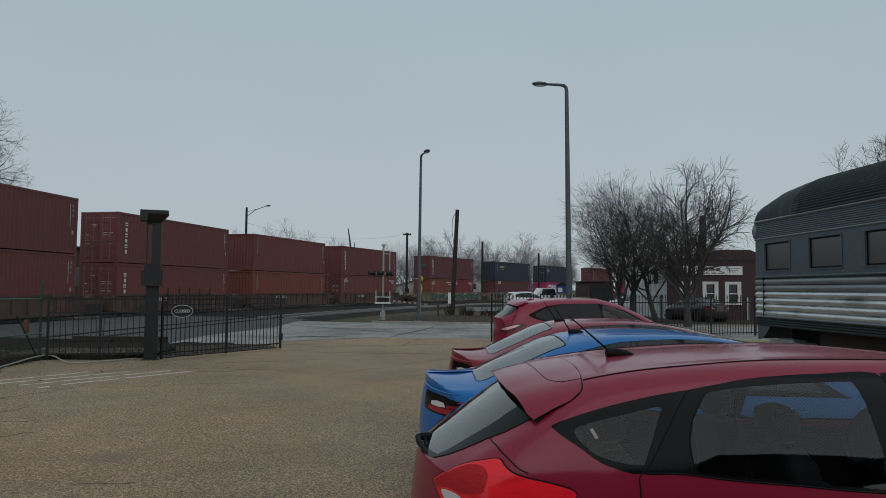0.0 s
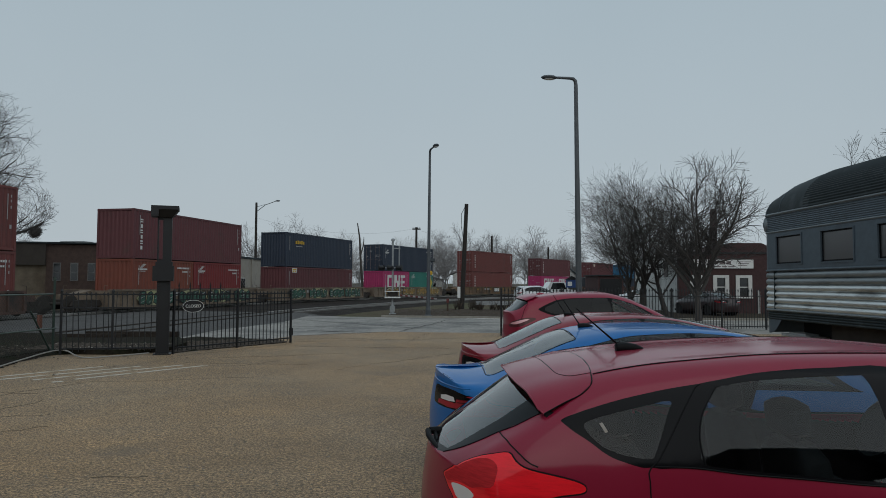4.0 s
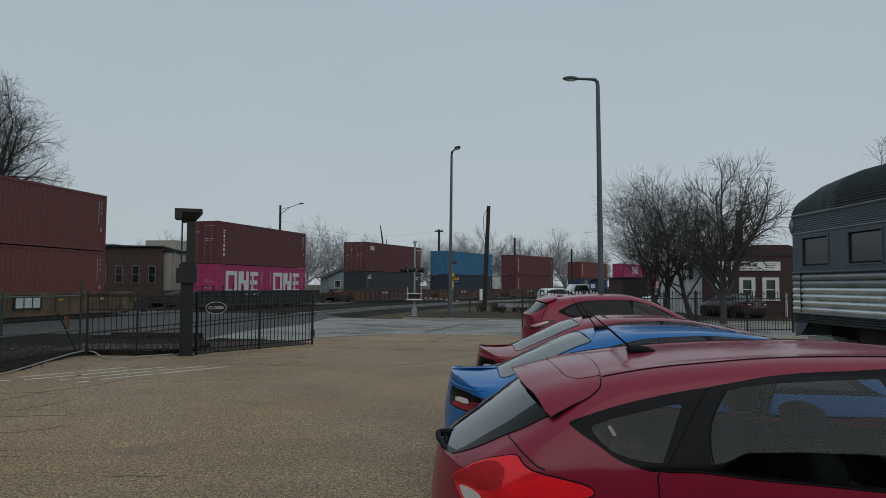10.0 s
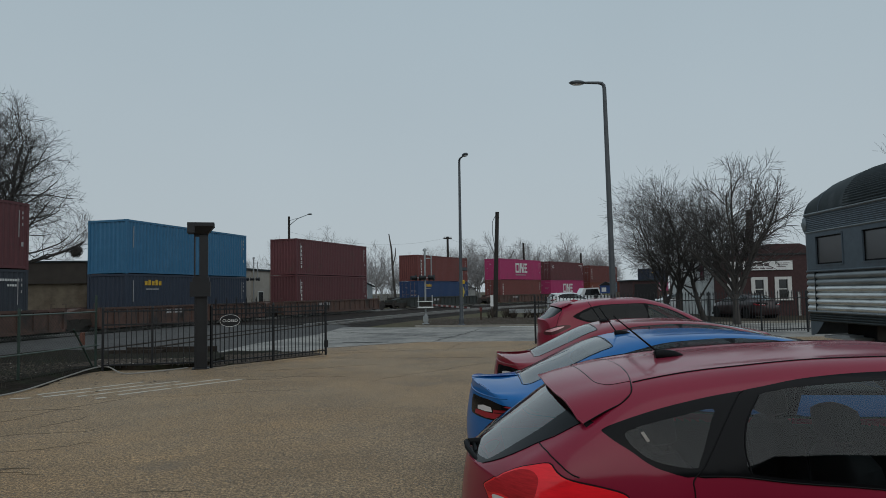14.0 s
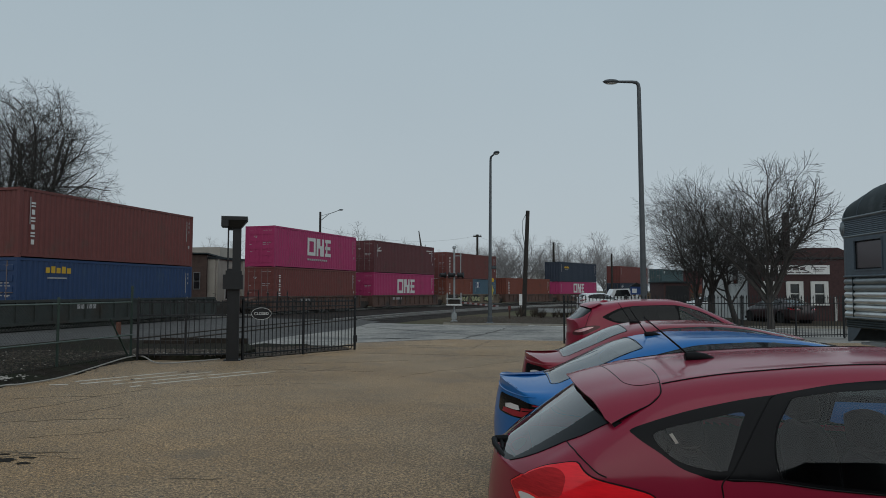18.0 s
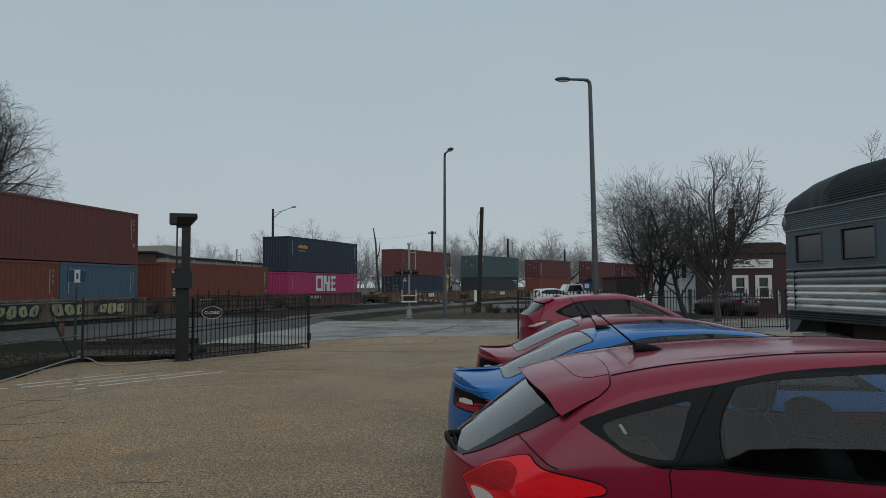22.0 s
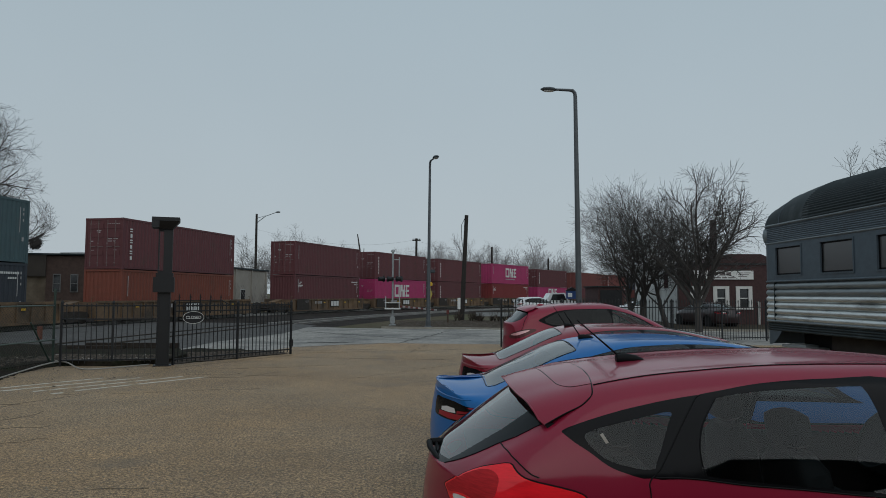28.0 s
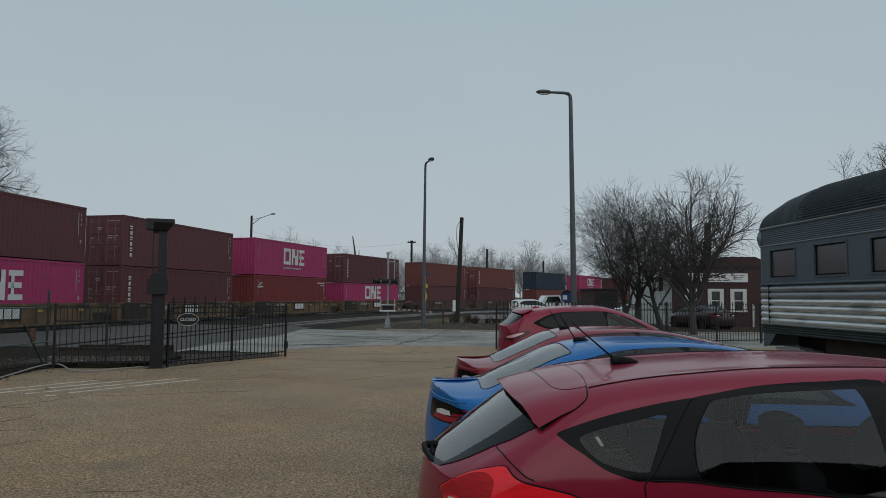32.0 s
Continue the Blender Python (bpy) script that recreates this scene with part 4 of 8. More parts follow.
setting("verge", island, mat("bare_verge_soil", (0.06, 0.05, 0.038), 0.95, vary=0.4, scale=5, bump=0.8, bscale=25, second=(0.05, 0.042, 0.034), amount=0.5, sscale=0.8, spec=0.06), "bare earth verge with dead leaves beside the crossing", "verge")
VERGEDARK = mat("leaf_littered_soil", (0.024, 0.02, 0.016), 0.95, vary=0.5, scale=10, bump=0.8, bscale=25, second=(0.02, 0.024, 0.014), amount=0.5, sscale=1.2, spec=0.06)
bank = Shape().prism([(-9.05, 16.9), (-9.2, 13.8), (-9.6, 6), (-10.4, -5), (-17, -5), (-14.6, 6), (-14.6, 15), (-13.6, 22.6), (-10, 21.5), (-7.6, 21.2), (-6.6, 19.0), (-6.5, 17.6), (-7.6, 16.75)], -0.2, 0.11, "z")
tagged(part("timber_edging", Shape().box(-10.2, -7.5, 20.85, 21.0, 0, 0.26)
                .box(-10.6, -9.0, 20.6, 20.78, 0, 0.2), TIE), "dark old timber edging at the back of the soil strip", "edging")
gate_foot = [(-6.45, 17.15), (-5.4, 18.62), (-4.25, 20.32), (-4.5, 20.75), (-4.95, 21.0), (-5.1, 21.5), (-5.7, 21.6), (-6.0, 22.1), (-6.7, 21.9), (-7.4, 22.3), (-7.7, 21.3), (-6.7, 19.1), (-6.62, 17.7)]
setting("gate_verge", Shape().prism(gate_foot, -0.2, 0.016, "z"), VERGEDARK, "thin leaf-strewn soil at the foot of the gate", "verge")
setting("planting_strip", bank, VERGEDARK, "dark soil strip with dead leaves along the fence", "verge")

edge_r = random.Random(12)
apron, inner, outer = Shape(), [], []
for k in range(141):
    y = 16.9 - 0.14 * k
    inner.append((curve_at([(-3, -10.3), (6, -9.62), (13.8, -9.22), (16.9, -9.07)], y), y, 0.109))
    outer.append((curve_at([(-3, -9.9), (6, -9.3), (10, -8.95), (11.8, -8.78), (12.2, -8.62), (13.1, -8.5), (15, -8.78), (16.9, -8.9)], y) + edge_r.uniform(-0.07, 0.05) + 0.14 * max(0.0, math.sin(2.3 * y) + 0.4 * math.sin(5.1 * y)), y, -0.004))
middle = [((a[0] + b[0]) / 2 + edge_r.uniform(-0.05, 0.05), a[1], 0.05 + edge_r.uniform(-0.015, 0.015)) for a, b in zip(inner, outer)]
setting("soil_apron", soft(apron.grid([inner, middle, outer]), 60), VERGEDARK, "dark soil spilling from the planting strip onto the asphalt", "verge")
TARCRACK = mat("tar_filled_crack", (0.045, 0.043, 0.04), 0.8, vary=0.3, scale=6)
CRACK = mat("dark_crack", (0.12, 0.09, 0.062), 0.95, vary=0.35, scale=12)
rng = random.Random(5)


def crack(a, b, width, wander):
    pts = []
    n = max(6, int((Vector(b) - Vector(a)).length / 0.09))
    o = 0.0
    d = (Vector(b) - Vector(a)).normalized()
    for i in range(n + 1):
        o = o * 0.8 + rng.uniform(-wander, wander)
        p = Vector(a).lerp(Vector(b), i / n) + Vector((-d.y, d.x)) * o
        pts.append((p.x, p.y))
    return ribbon(pts, width, 0.001, 0.003)


for a, b, w in [((-6.6, 8.6), (-5.0, 9.3), 0.04), ((-5.5, 7.9), (-4.6, 8.5), 0.035), ((-6.4, 12.0), (-3.2, 13.0), 0.02), ((-4.4, 21.4), (-1.5, 22.3), 0.05),
                ((-0.7, 21), (-0.1, 24.6), 0.04), ((-6.1, 16.2), (-3.9, 19.9), 0.05), ((-4.9, 16.2), (-2.2, 17.4), 0.03), ((-2.0, 14), (0.6, 17.5), 0.02),
                ((-3.6, 19.2), (0.4, 18.7), 0.04), ((-4.0, 20.6), (1.2, 22.4), 0.03), ((-5.3, 15.2), (-2.6, 14.9), 0.02), ((-5.6, 7.1), (-4.6, 7.3), 0.06), ((-5.3, 6.8), (-4.7, 7.2), 0.07), ((-5.2, 7.3), (-4.3, 7.0), 0.03), ((-3.05, 6.3), (-2.6, 6.45), 0.05)]:
    tagged(part("crack", crack(a, b, w * 0.4, 0.06), CRACK, bpy.data.objects["parking_lot"]))
for line_ in ([(-6.92, 9.37), (-6.82, 9.86), (-6.6, 10.18), (-6.54, 10.68), (-6.54, 10.99), (-5.93, 12.11)], [(-7.69, 10.66), (-7.13, 10.94), (-6.57, 11.03), (-6.09, 11.02)], [(-5.92, 9.54), (-5.7, 10.04), (-5.68, 10.4)],
              [(-4.71, 14.6), (-3.98, 14.66), (-3.46, 15.68)]):
    for a, b in zip(line_[:-1], line_[1:]):
        part("crack", crack(a, b, 0.022, 0.025), CRACK, bpy.data.objects["parking_lot"])
part("seam", crack((-4.6, 22.9), (-1.7, 25.0), 0.12, 0.03), CRACK, bpy.data.objects["parking_lot"])
for a, b, w in [((-4.5, 25.35), (-3.0, 25.25), 0.14), ((-3.9, 25.2), (-3.35, 25.05), 0.1), ((-5.8, 27.5), (2.0, 29.6), 0.06), ((-4.6, 30.4), (3.2, 31.2), 0.05), ((-1.2, 25.2), (0.8, 33.4), 0.05), ((-6.2, 33.0), (-0.5, 27.0), 0.05)]:
    part("crack", crack(a, b, w, 0.05), TARCRACK, bpy.data.objects["road"])

HOLE = mat("broken_asphalt", (0.03, 0.027, 0.024), 0.95, vary=0.6, scale=30, bump=1.0, bscale=60, spec=0.06)
rag = random.Random(31)
for cx, cy, rx, ry in [(-5.05, 6.85, 0.2, 0.1), (-4.86, 6.98, 0.1, 0.04), (-4.75, 6.75, 0.09, 0.05), (-5.3, 6.7, 0.16, 0.09), (-5.2, 7.1, 0.07, 0.04)]:
    part("broken_patch", Shape().prism([(cx + rx * math.cos(0.349 * k) * rag.uniform(0.6, 1.15), cy + ry * math.sin(0.349 * k) * rag.uniform(0.6, 1.15)) for k in range(18)], 0.0005, 0.004, "z"), HOLE, bpy.data.objects["parking_lot"], "broken dark patch in the asphalt")

# scattered litter, leaves and gravel
LEAF = mat("dead_leaves", (0.06, 0.045, 0.034), 0.9, vary=0.3)
PALE = mat("pale_litter", (0.3, 0.28, 0.25), 0.9, vary=0.3)


def scatter(name, material, label, spots, size, z=0.004):
    s = Shape()
    for x, y in spots:
        r = rng.uniform(*size)
        a = rng.uniform(0, 6.3)
        n = 5
        vs = [(x + r * math.cos(a + 6.283 * i / n) * rng.uniform(0.6, 1.2), y + r * math.sin(a + 6.283 * i / n) * rng.uniform(0.6, 1.2), z) for i in range(n)]
        vs.append((x, y, z + r * rng.uniform(0.2, 0.5)))
        s.add(vs, [(i, (i + 1) % n, n) for i in range(n)])
    return tagged(part(name, s, material), label, "litter", kind="stuff")


spots = []
for _ in range(4200):
    u = rng.random()
    spots.append((-12.6 + rng.random() * 3.2, 3 + u * 15) if rng.random() < 0.7 else (-9.8 + rng.random() * 3, 16.9 + rng.random() * 1.8))
scatter("leaf_litter", LEAF, "brown dead leaves lying along the fence", spots, (0.015, 0.05), 0.11)
scatter("leaf_litter", LEAF, "brown dead leaves at the edge of the asphalt", [(-8.75 - rng.random() * 0.5, 9.5 + rng.random() * 7) for _ in range(260)] + [(-7.5 + rng.gauss(0, 1.2), 13 + rng.random() * 3.4) for _ in range(40)], (0.015, 0.04), 0.012)
scatter("pale_litter", PALE, "pale clump of dry leaves on the soil strip", [(-9.0 + rng.gauss(0, 0.16), 12.3 + rng.gauss(0, 0.3)) for _ in range(60)], (0.015, 0.045), 0.1)
weeds = Shape()
for _ in range(70):
    x, y, h = -9.9 + rng.random() * 1.0, 11 + rng.random() * 5.5, rng.uniform(0.2, 0.75)
    bx, by = rng.uniform(-0.12, 0.12), rng.uniform(-0.12, 0.12)
    weeds.tube([(x, y, 0.05), (x + bx * 0.4, y + by * 0.4, h * 0.6), (x + bx, y + by, h)], [0.003, 0.0025, 0.0015], 3, False)
    for _ in range(3):
        k = rng.uniform(0.4, 0.95)
        weeds.tube([(x + bx * k, y + by * k, h * k), (x + bx * k + rng.uniform(-0.1, 0.1), y + by * k + rng.uniform(-0.1, 0.1), h * k + rng.uniform(0.02, 0.12))], [0.002, 0.001], 3, False)
tagged(part("dry_weeds", weeds, mat("dry_weed_stalk", (0.075, 0.058, 0.04), 0.9, vary=0.3)), "thin dry weed stalks standing in the soil strip", "weeds", kind="stuff")
scatter("pale_litter", PALE, "pale scraps and stones in the soil strip", [spots[i] for i in range(0, 4200, 22)], (0.012, 0.04), 0.115)
foot = []
for _ in range(900):
    u, v = rng.random(), rng.random() ** 1.3
    foot.append((-6.3 + 2.1 * u - v * (1.9 - 1.3 * u), 17.25 + 3.1 * u + v * (2.9 - 1.8 * u)))
scatter("gate_leaves", LEAF, "brown dead leaves at the foot of the gate", foot, (0.03, 0.085), 0.016)
scatter("gate_scraps", PALE, "pale scraps at the foot of the gate", foot[::28], (0.02, 0.06), 0.017)
scatter("gravel", mat("loose_gravel", (0.22, 0.2, 0.17), 0.9, vary=0.3), "loose gravel strewn over the asphalt", [(rng.uniform(-7, 0.2), rng.uniform(3.6, 14)) for _ in range(1400)], (0.006, 0.016), 0.001)
scatter("verge_leaves", LEAF, "brown leaves on the verge by the crossing", [(rng.uniform(-2.2, 8), rng.uniform(36.6, 46)) for _ in range(900)], (0.05, 0.16), 0.02)

# ---- fences ----


def picket_fence(name, a, b, height, label, gap=0.125, every=2.0, spear=0.13, lift=0.06, tall=(), rails=(0.2,), lean=0.0):
    """An iron picket fence from a to b with rails, posts and spear-topped pickets."""
    a, b = Vector(a), Vector(b)
    d = b - a
    n = d.length
    ob = thing(name, label, "fence", Matrix.Translation((a.x, a.y, 0)) @ Matrix.Rotation(math.atan2(d.y, d.x), 4, "Z"))
    pick = Shape().box(-0.008, 0.008, -0.008, 0.008, lift, height)
    pick.box(-0.02, 0.02, -0.012, 0.012, height - 0.03, height - 0.015)
    pick.add([(-0.03, -0.008, height), (0.03, -0.008, height), (0.03, 0.008, height), (-0.03, 0.008, height), (0, 0, height + spear)], [(0, 1, 2, 3), (0, 1, 4), (1, 2, 4), (2, 3, 4), (3, 0, 4)])
    pm = pick.mesh("picket")
    k = int(n / gap)
    for i in range(1, k):
        part("picket", pm, BLACK, ob, m=pose(i * n / k, 0, 0, 0, rng.gauss(0, 1) * lean, 0))
    for z in (lift + 0.06, *(height - q_ for q_ in rails)):
        part("rail", Shape().box(0, n, -0.018, 0.018, z, z + 0.035), BLACK, ob)
    m = max(1, round(n / every))
    post = Shape().box(-0.024, 0.024, -0.024, 0.024, 0, height + 0.05).lathe([(0.032, height + 0.05), (0.036, height + 0.07), (0.015, height + 0.12)], 8).mesh("post")
    for i in range(m + 1):
        part("post", post, BLACK, ob, m=pose(i * n / m, 0, 0))
    for x, h in tall:
        part("tall_spear", Shape().box(x - 0.01, x + 0.01, -0.01, 0.01, height - 0.2, height + h).add([(x - 0.03, 0, height + h), (x + 0.03, 0, height + h), (x, 0, height + h + 0.12), (x, 0.02, height + h)], [(0, 1, 2), (0, 3, 2), (1, 3, 2)]), BLACK, ob)
    return ob


gate = picket_fence("iron_gate", (-6.25, 17.05), (-4.09, 20.3), 1.42, "black iron picket gate with spear tops, standing closed beside the pillar", 0.13, 1.95, spear=0.08, tall=[(0.13, 0.19), (0.45, 0.19), (0.745, 0.19), (1.06, 0.19), (1.38, 0.19), (1.69, 0.02)], rails=(0.02, 0.15), lean=0.4)
part("arch_rail", Shape().tube([(0.0, 0, 1.55), (1.4, 0, 1.55), (1.7, 0, 1.42)], 0.011, 6), BLACK, gate)
part("latch_plate", Shape().box(3.86, 3.96, -0.04, 0.02, 0.22, 0.42), BLACK, gate)
picket_fence("iron_fence", (-8.75, 16.7), (-6.55, 17.15), 1.42, "black iron picket fence between the green post and the pillar", 0.13, 1.1, spear=0.06, rails=(0.02, 0.34), lean=1.2)
picket_fence("iron_fence", (2.26, 23.35), (10.9, 26.4), 1.48, "black iron picket fence along the back of the parking lot", 0.13, 2.2)
picket_fence("iron_fence", (10.9, 26.4), (21, 29.9), 1.48, "black iron picket fence along the back of the parking lot", 0.13, 2.2)

sign = thing("closed_sign", "black oval closed sign with white rim on the iron gate", "sign", pose(-5.93, 17.42, 1.13, 0, 0, math.degrees(math.atan2(3.0, 1.96)) - 24))


def oval(rx, rz, y0, y1, n=36):
    return Shape().prism([(rx * math.cos(6.2832 * i / n), rz * math.sin(6.2832 * i / n)) for i in range(n)], y0, y1)


part("board", oval(0.255, 0.155, -0.06, -0.04), BLACK, sign)
rim = Shape()
n = 36
rim.grid([[(r * 0.255 * math.cos(6.2832 * i / n), -0.063, (r * 0.255 - 0.1) * math.sin(6.2832 * i / n)) for i in range(n + 1)] for r in (0.95, 0.985)])
part("rim", rim, WHITE, sign, "white rim")
fc = bpy.data.curves.new("closed_word", "FONT")
fc.body, fc.size, fc.align_x, fc.align_y, fc.extrude = "CLOSED", 0.1, "CENTER", "CENTER", 0.002
fo = new("closed_word", fc)
fo.parent = sign
fo.matrix_basis = pose(0, -0.065, 0, 90, 0, 0)
fc.materials.append(WHITE)

# ---- black steel pillar by the gate ----
pil = thing("gate_pillar", "tall black steel pillar with a flared flat cap and a box halfway up", "pillar", pose(-6.47, 16.95, 0, 0, 0, 18))
lower = Shape().box(-0.12, 0.12, -0.10, 0.10, 0, 1.75).box(-0.145, -0.12, -0.12, 0.12, 0, 1.75).box(0.12, 0.145, -0.12, 0.12, 0, 1.75)
part("lower_shaft", lower, BLACK, pil)
part("base_plate", Shape().box(-0.2, 0.2, -0.2, 0.2, 0, 0.02), BLACK, pil)
part("middle_box", Shape().box(-0.25, 0.22, -0.2, 0.2, 1.74, 2.1).box(-0.19, 0.19, -0.17, 0.17, 2.1, 2.2), BLACK, pil)
part("upper_shaft", Shape().box(-0.04, 0.16, -0.07, 0.07, 2.1, 3.3), BLACK, pil)
part("strap", Shape().box(-0.165, -0.13, -0.03, 0.03, 2.18, 3.3), BLACK, pil)
for z in (2.2, 3.2):
    part("bracket", Shape().box(-0.135, -0.035, -0.03, 0.03, z, z + 0.05), BLACK, pil)
cap = Shape().add([(-0.16, -0.14, 3.26), (0.16, -0.14, 3.26), (0.16, 0.14, 3.26), (-0.16, 0.14, 3.26), (-0.3, -0.26, 3.44), (0.3, -0.26, 3.44), (0.3, 0.26, 3.44), (-0.3, 0.26, 3.44)], [(0, 1, 2, 3), (0, 1, 5, 4), (1, 2, 6, 5), (2, 3, 7, 6), (3, 0, 4, 7), (4, 5, 6, 7)])
cap.box(-0.31, 0.31, -0.27, 0.27, 3.442, 3.53).box(-0.31, -0.14, -0.27, 0.27, 3.28, 3.44)
part("cap", cap, BLACK, pil)

# ---- chain-link fence ----
CL = [(-8.95, 16.75), (-9.2, 14.2), (-9.5, 11.2), (-9.8, 8.0), (-10.2, 4.5), (-10.6, 0.5)]
PIPE = mat("pale_green_pipe", (0.09, 0.12, 0.105), 0.55, 0.2)
clf = thing("chain_link_fence", "green-posted chain-link fence with grey pipe rails along the soil strip", "fence")
for i, (x, y) in enumerate(CL):
    part("post", soft(Shape().lathe([(0.028, 0), (0.028, 1.5 if i else 1.75), (0.036, 1.5 if i else 1.75), (0.024, 1.56 if i else 1.82)], 10, (x, y, 0))), GREENPAINT, clf)
part("top_rail", Shape().tube([(x, y, 1.42) for x, y in CL], 0.017, 8), PIPE, clf)
part("guard_rail", Shape().tube([(x + 0.06, y, 0.62) for x, y in CL], 0.016, 8), PIPE, clf)
brace = Shape().tube([(-8.96, 16.65, 0.1), (-9.02, 15.9, 1.05)], 0.02, 6)
part("brace", brace, GREENPAINT, clf)
part("tag", Shape().box(-9.04, -9.0, 16.2, 16.36, 0.65, 0.95), mat("faded_orange_tag", (0.2, 0.085, 0.06), 0.8), clf, "faded orange tag")
mesh_w = Shape()
for (x0, y0), (x1, y1) in zip(CL[:-1], CL[1:]):
    a, b = Vector((x0, y0, 0)), Vector((x1, y1, 0))
    k = int((b - a).length / 0.085)
    for i in range(-16, k):
        for dr in (1, -1):
            t0, t1 = (i, i + 16) if dr > 0 else (i + 16, i)
            p0, p1 = a.lerp(b, min(max(t0 / k, 0), 1)), a.lerp(b, min(max(t1 / k, 0), 1))
            z0 = 0.06 + 1.36 * (min(max(t0, 0), k) - t0) / (t1 - t0)
            z1 = 0.06 + 1.36 * (min(max(t1, 0), k) - t0) / (t1 - t0)
            if (p1 - p0).length > 0.02:
                mesh_w.tube([(p0.x, p0.y, z0), (p1.x, p1.y, z1)], 0.0024, 3, False)
tagged(part("wire_mesh", mesh_w, mat("dull_wire", (0.045, 0.055, 0.05), 0.7, 0.2, spec=0.15), clf), kind="stuff")
hose = Shape()
pts = [(-9.3, 7.6, 0.03), (-9.0, 10.2, 0.03), (-8.68, 11.78, 0.04), (-8.52, 12.15, 0.03), (-8.41, 13.12, 0.03), (-8.73, 14.97, 0.05), (-8.85, 16.4, 0.1), (-8.62, 16.7, 0.1), (-7.81, 15.86, 0.03), (-7.21, 16.29, 0.03), (-6.72, 17.01, 0.03)]
hp = []
for i in range(len(pts) - 1):
    p0, p1, p2, p3 = (Vector(pts[max(i - 1, 0)]), Vector(pts[i]), Vector(pts[i + 1]), Vector(pts[min(i + 2, len(pts) - 1)]))
    for k in range(6):
        t = k / 6
        hp.append(0.5 * ((2 * p1) + (p2 - p0) * t + (2 * p0 - 5 * p1 + 4 * p2 - p3) * t * t + (3 * p1 - p0 - 3 * p2 + p3) * t ** 3))
tagged(part("ground_cable", soft(hose.tube(hp, 0.015, 8)), mat("pale_cable", (0.3, 0.29, 0.27), 0.7)), "pale cable lying along the edge of the asphalt", "cable")

# ---- lamp posts and poles ----


def lamp_head(parent, at, turn):
    h = part("lamp_head", soft(Shape().lathe([(0.02, -0.06), (0.13, -0.04), (0.17, 0.02), (0.12, 0.08), (0.03, 0.11)], 14)), LAMPGREY, parent, m=pose(*at, 0, 0, turn) @ Matrix.Diagonal((1.9, 0.9, 1, 1)))
    part("lens", Shape().lathe([(0.1, -0.065), (0.11, -0.045)], 14), WHITE, h)


def street_lamp(x, y, top, arm, label, r=0.11, lean=0.0):
    """arm: the sideways reach (x, y) of its bent top."""
    ob = thing("street_lamp", label, "street lamp", pose(x, y, 0, 0, lean, 0))
    part("base", Shape().lathe([(r * 2.0, 0), (r * 2.0, 0.06), (r * 1.3, 0.1), (r * 1.3, 0.35), (r * 1.05, 0.42)], 14), LAMPGREY, ob)
    part("pole", soft(Shape().tube([(0, 0, 0.05), (0, 0, top * 0.5), (0, 0, top - 0.25)], [r, r * 0.8, r * 0.6], 14)), LAMPGREY, ob)
    a = Vector((*arm, 0))
    bend = [Vector((0, 0, top - 0.25)), Vector((0, 0, top - 0.1)) + a * 0.02, Vector((0, 0, top - 0.02)) + a * 0.1, Vector((0, 0, top)) + a * 0.25, Vector((0, 0, top + 0.01)) + a]
    part("arm", soft(Shape().tube(bend, [r * 0.6, r * 0.58, r * 0.55, r * 0.45, r * 0.35], 10)), LAMPGREY, ob)
    lamp_head(ob, tuple(Vector((0, 0, top - 0.01)) + a * 1.08), math.degrees(math.atan2(arm[1], arm[0])))
    return ob


street_lamp(5.42, 26.0, 9.45, (-0.95, -0.1), "tall grey steel street lamp with a short bent arm", 0.12, -0.6)
street_lamp(-0.22, 36.7, 8.75, (0.28, -1.0), "slim grey steel street lamp with an arm over the road", 0.1, 0.3)
fl = thing("street_lamp", "slim wooden lamp pole with a long thin arm", "street lamp", pose(-19.9, 79.6, 0))
part("pole", soft(Shape().tube([(0, 0, 0), (0, 0, 10.75)], [0.17, 0.12], 10)), WOODPOLE, fl)
part("arm", Shape().tube([(0, 0, 9.7), (1.1, -0.4, 10.45), (2.4, -0.8, 10.85)], 0.04, 6), GALV, fl)
part("brace", Shape().tube([(0, 0, 10.25), (1.1, -0.4, 10.5)], 0.025, 6), GALV, fl)
lamp_head(fl, (2.6, -0.85, 10.85), -18)
wp = thing("utility_pole", "dark leaning wooden pole with a trailing cable", "utility pole", pose(2.0, 47.3, 0, 0, 2.4, 0))
part("pole", soft(Shape().tube([(0, 0, 0), (0, 0, 7.1)], [0.17, 0.13], 12)), WOODPOLE, wp)
part("cable", Shape().tube([(-0.05, -0.15, 7.0), (-0.32, -0.3, 6.4), (-0.3, -0.25, 5.6), (-0.14, -0.17, 4.8)], 0.018, 5), BLACKPL, wp)
for x, y, h, arm in [(-2.2, 100, 9.7, 0.6), (9.0, 105, 8.9, 0), (20.0, 120, 8.0, 0), (40, 105, 7.5, 0)]:
    up = thing("utility_pole", "far wooden utility pole above the train", "utility pole", pose(x, y, 0))
    part("pole", soft(Shape().tube([(0, 0, 0), (0, 0, h)], [0.2, 0.15], 8)), WOODPOLE, up)
    if arm:
        part("crossarm", Shape().box(-arm, arm, -0.07, 0.07, h - 0.35, h - 0.2), WOODPOLE, up)
        for k in (-0.8, -0.35, 0.35, 0.8):
            part("insulator", Shape().lathe([(0.06, h - 0.2), (0.08, h - 0.1), (0.03, h)], 8, (k * arm, 0, 0)), GALV, up)
wire = Shape()
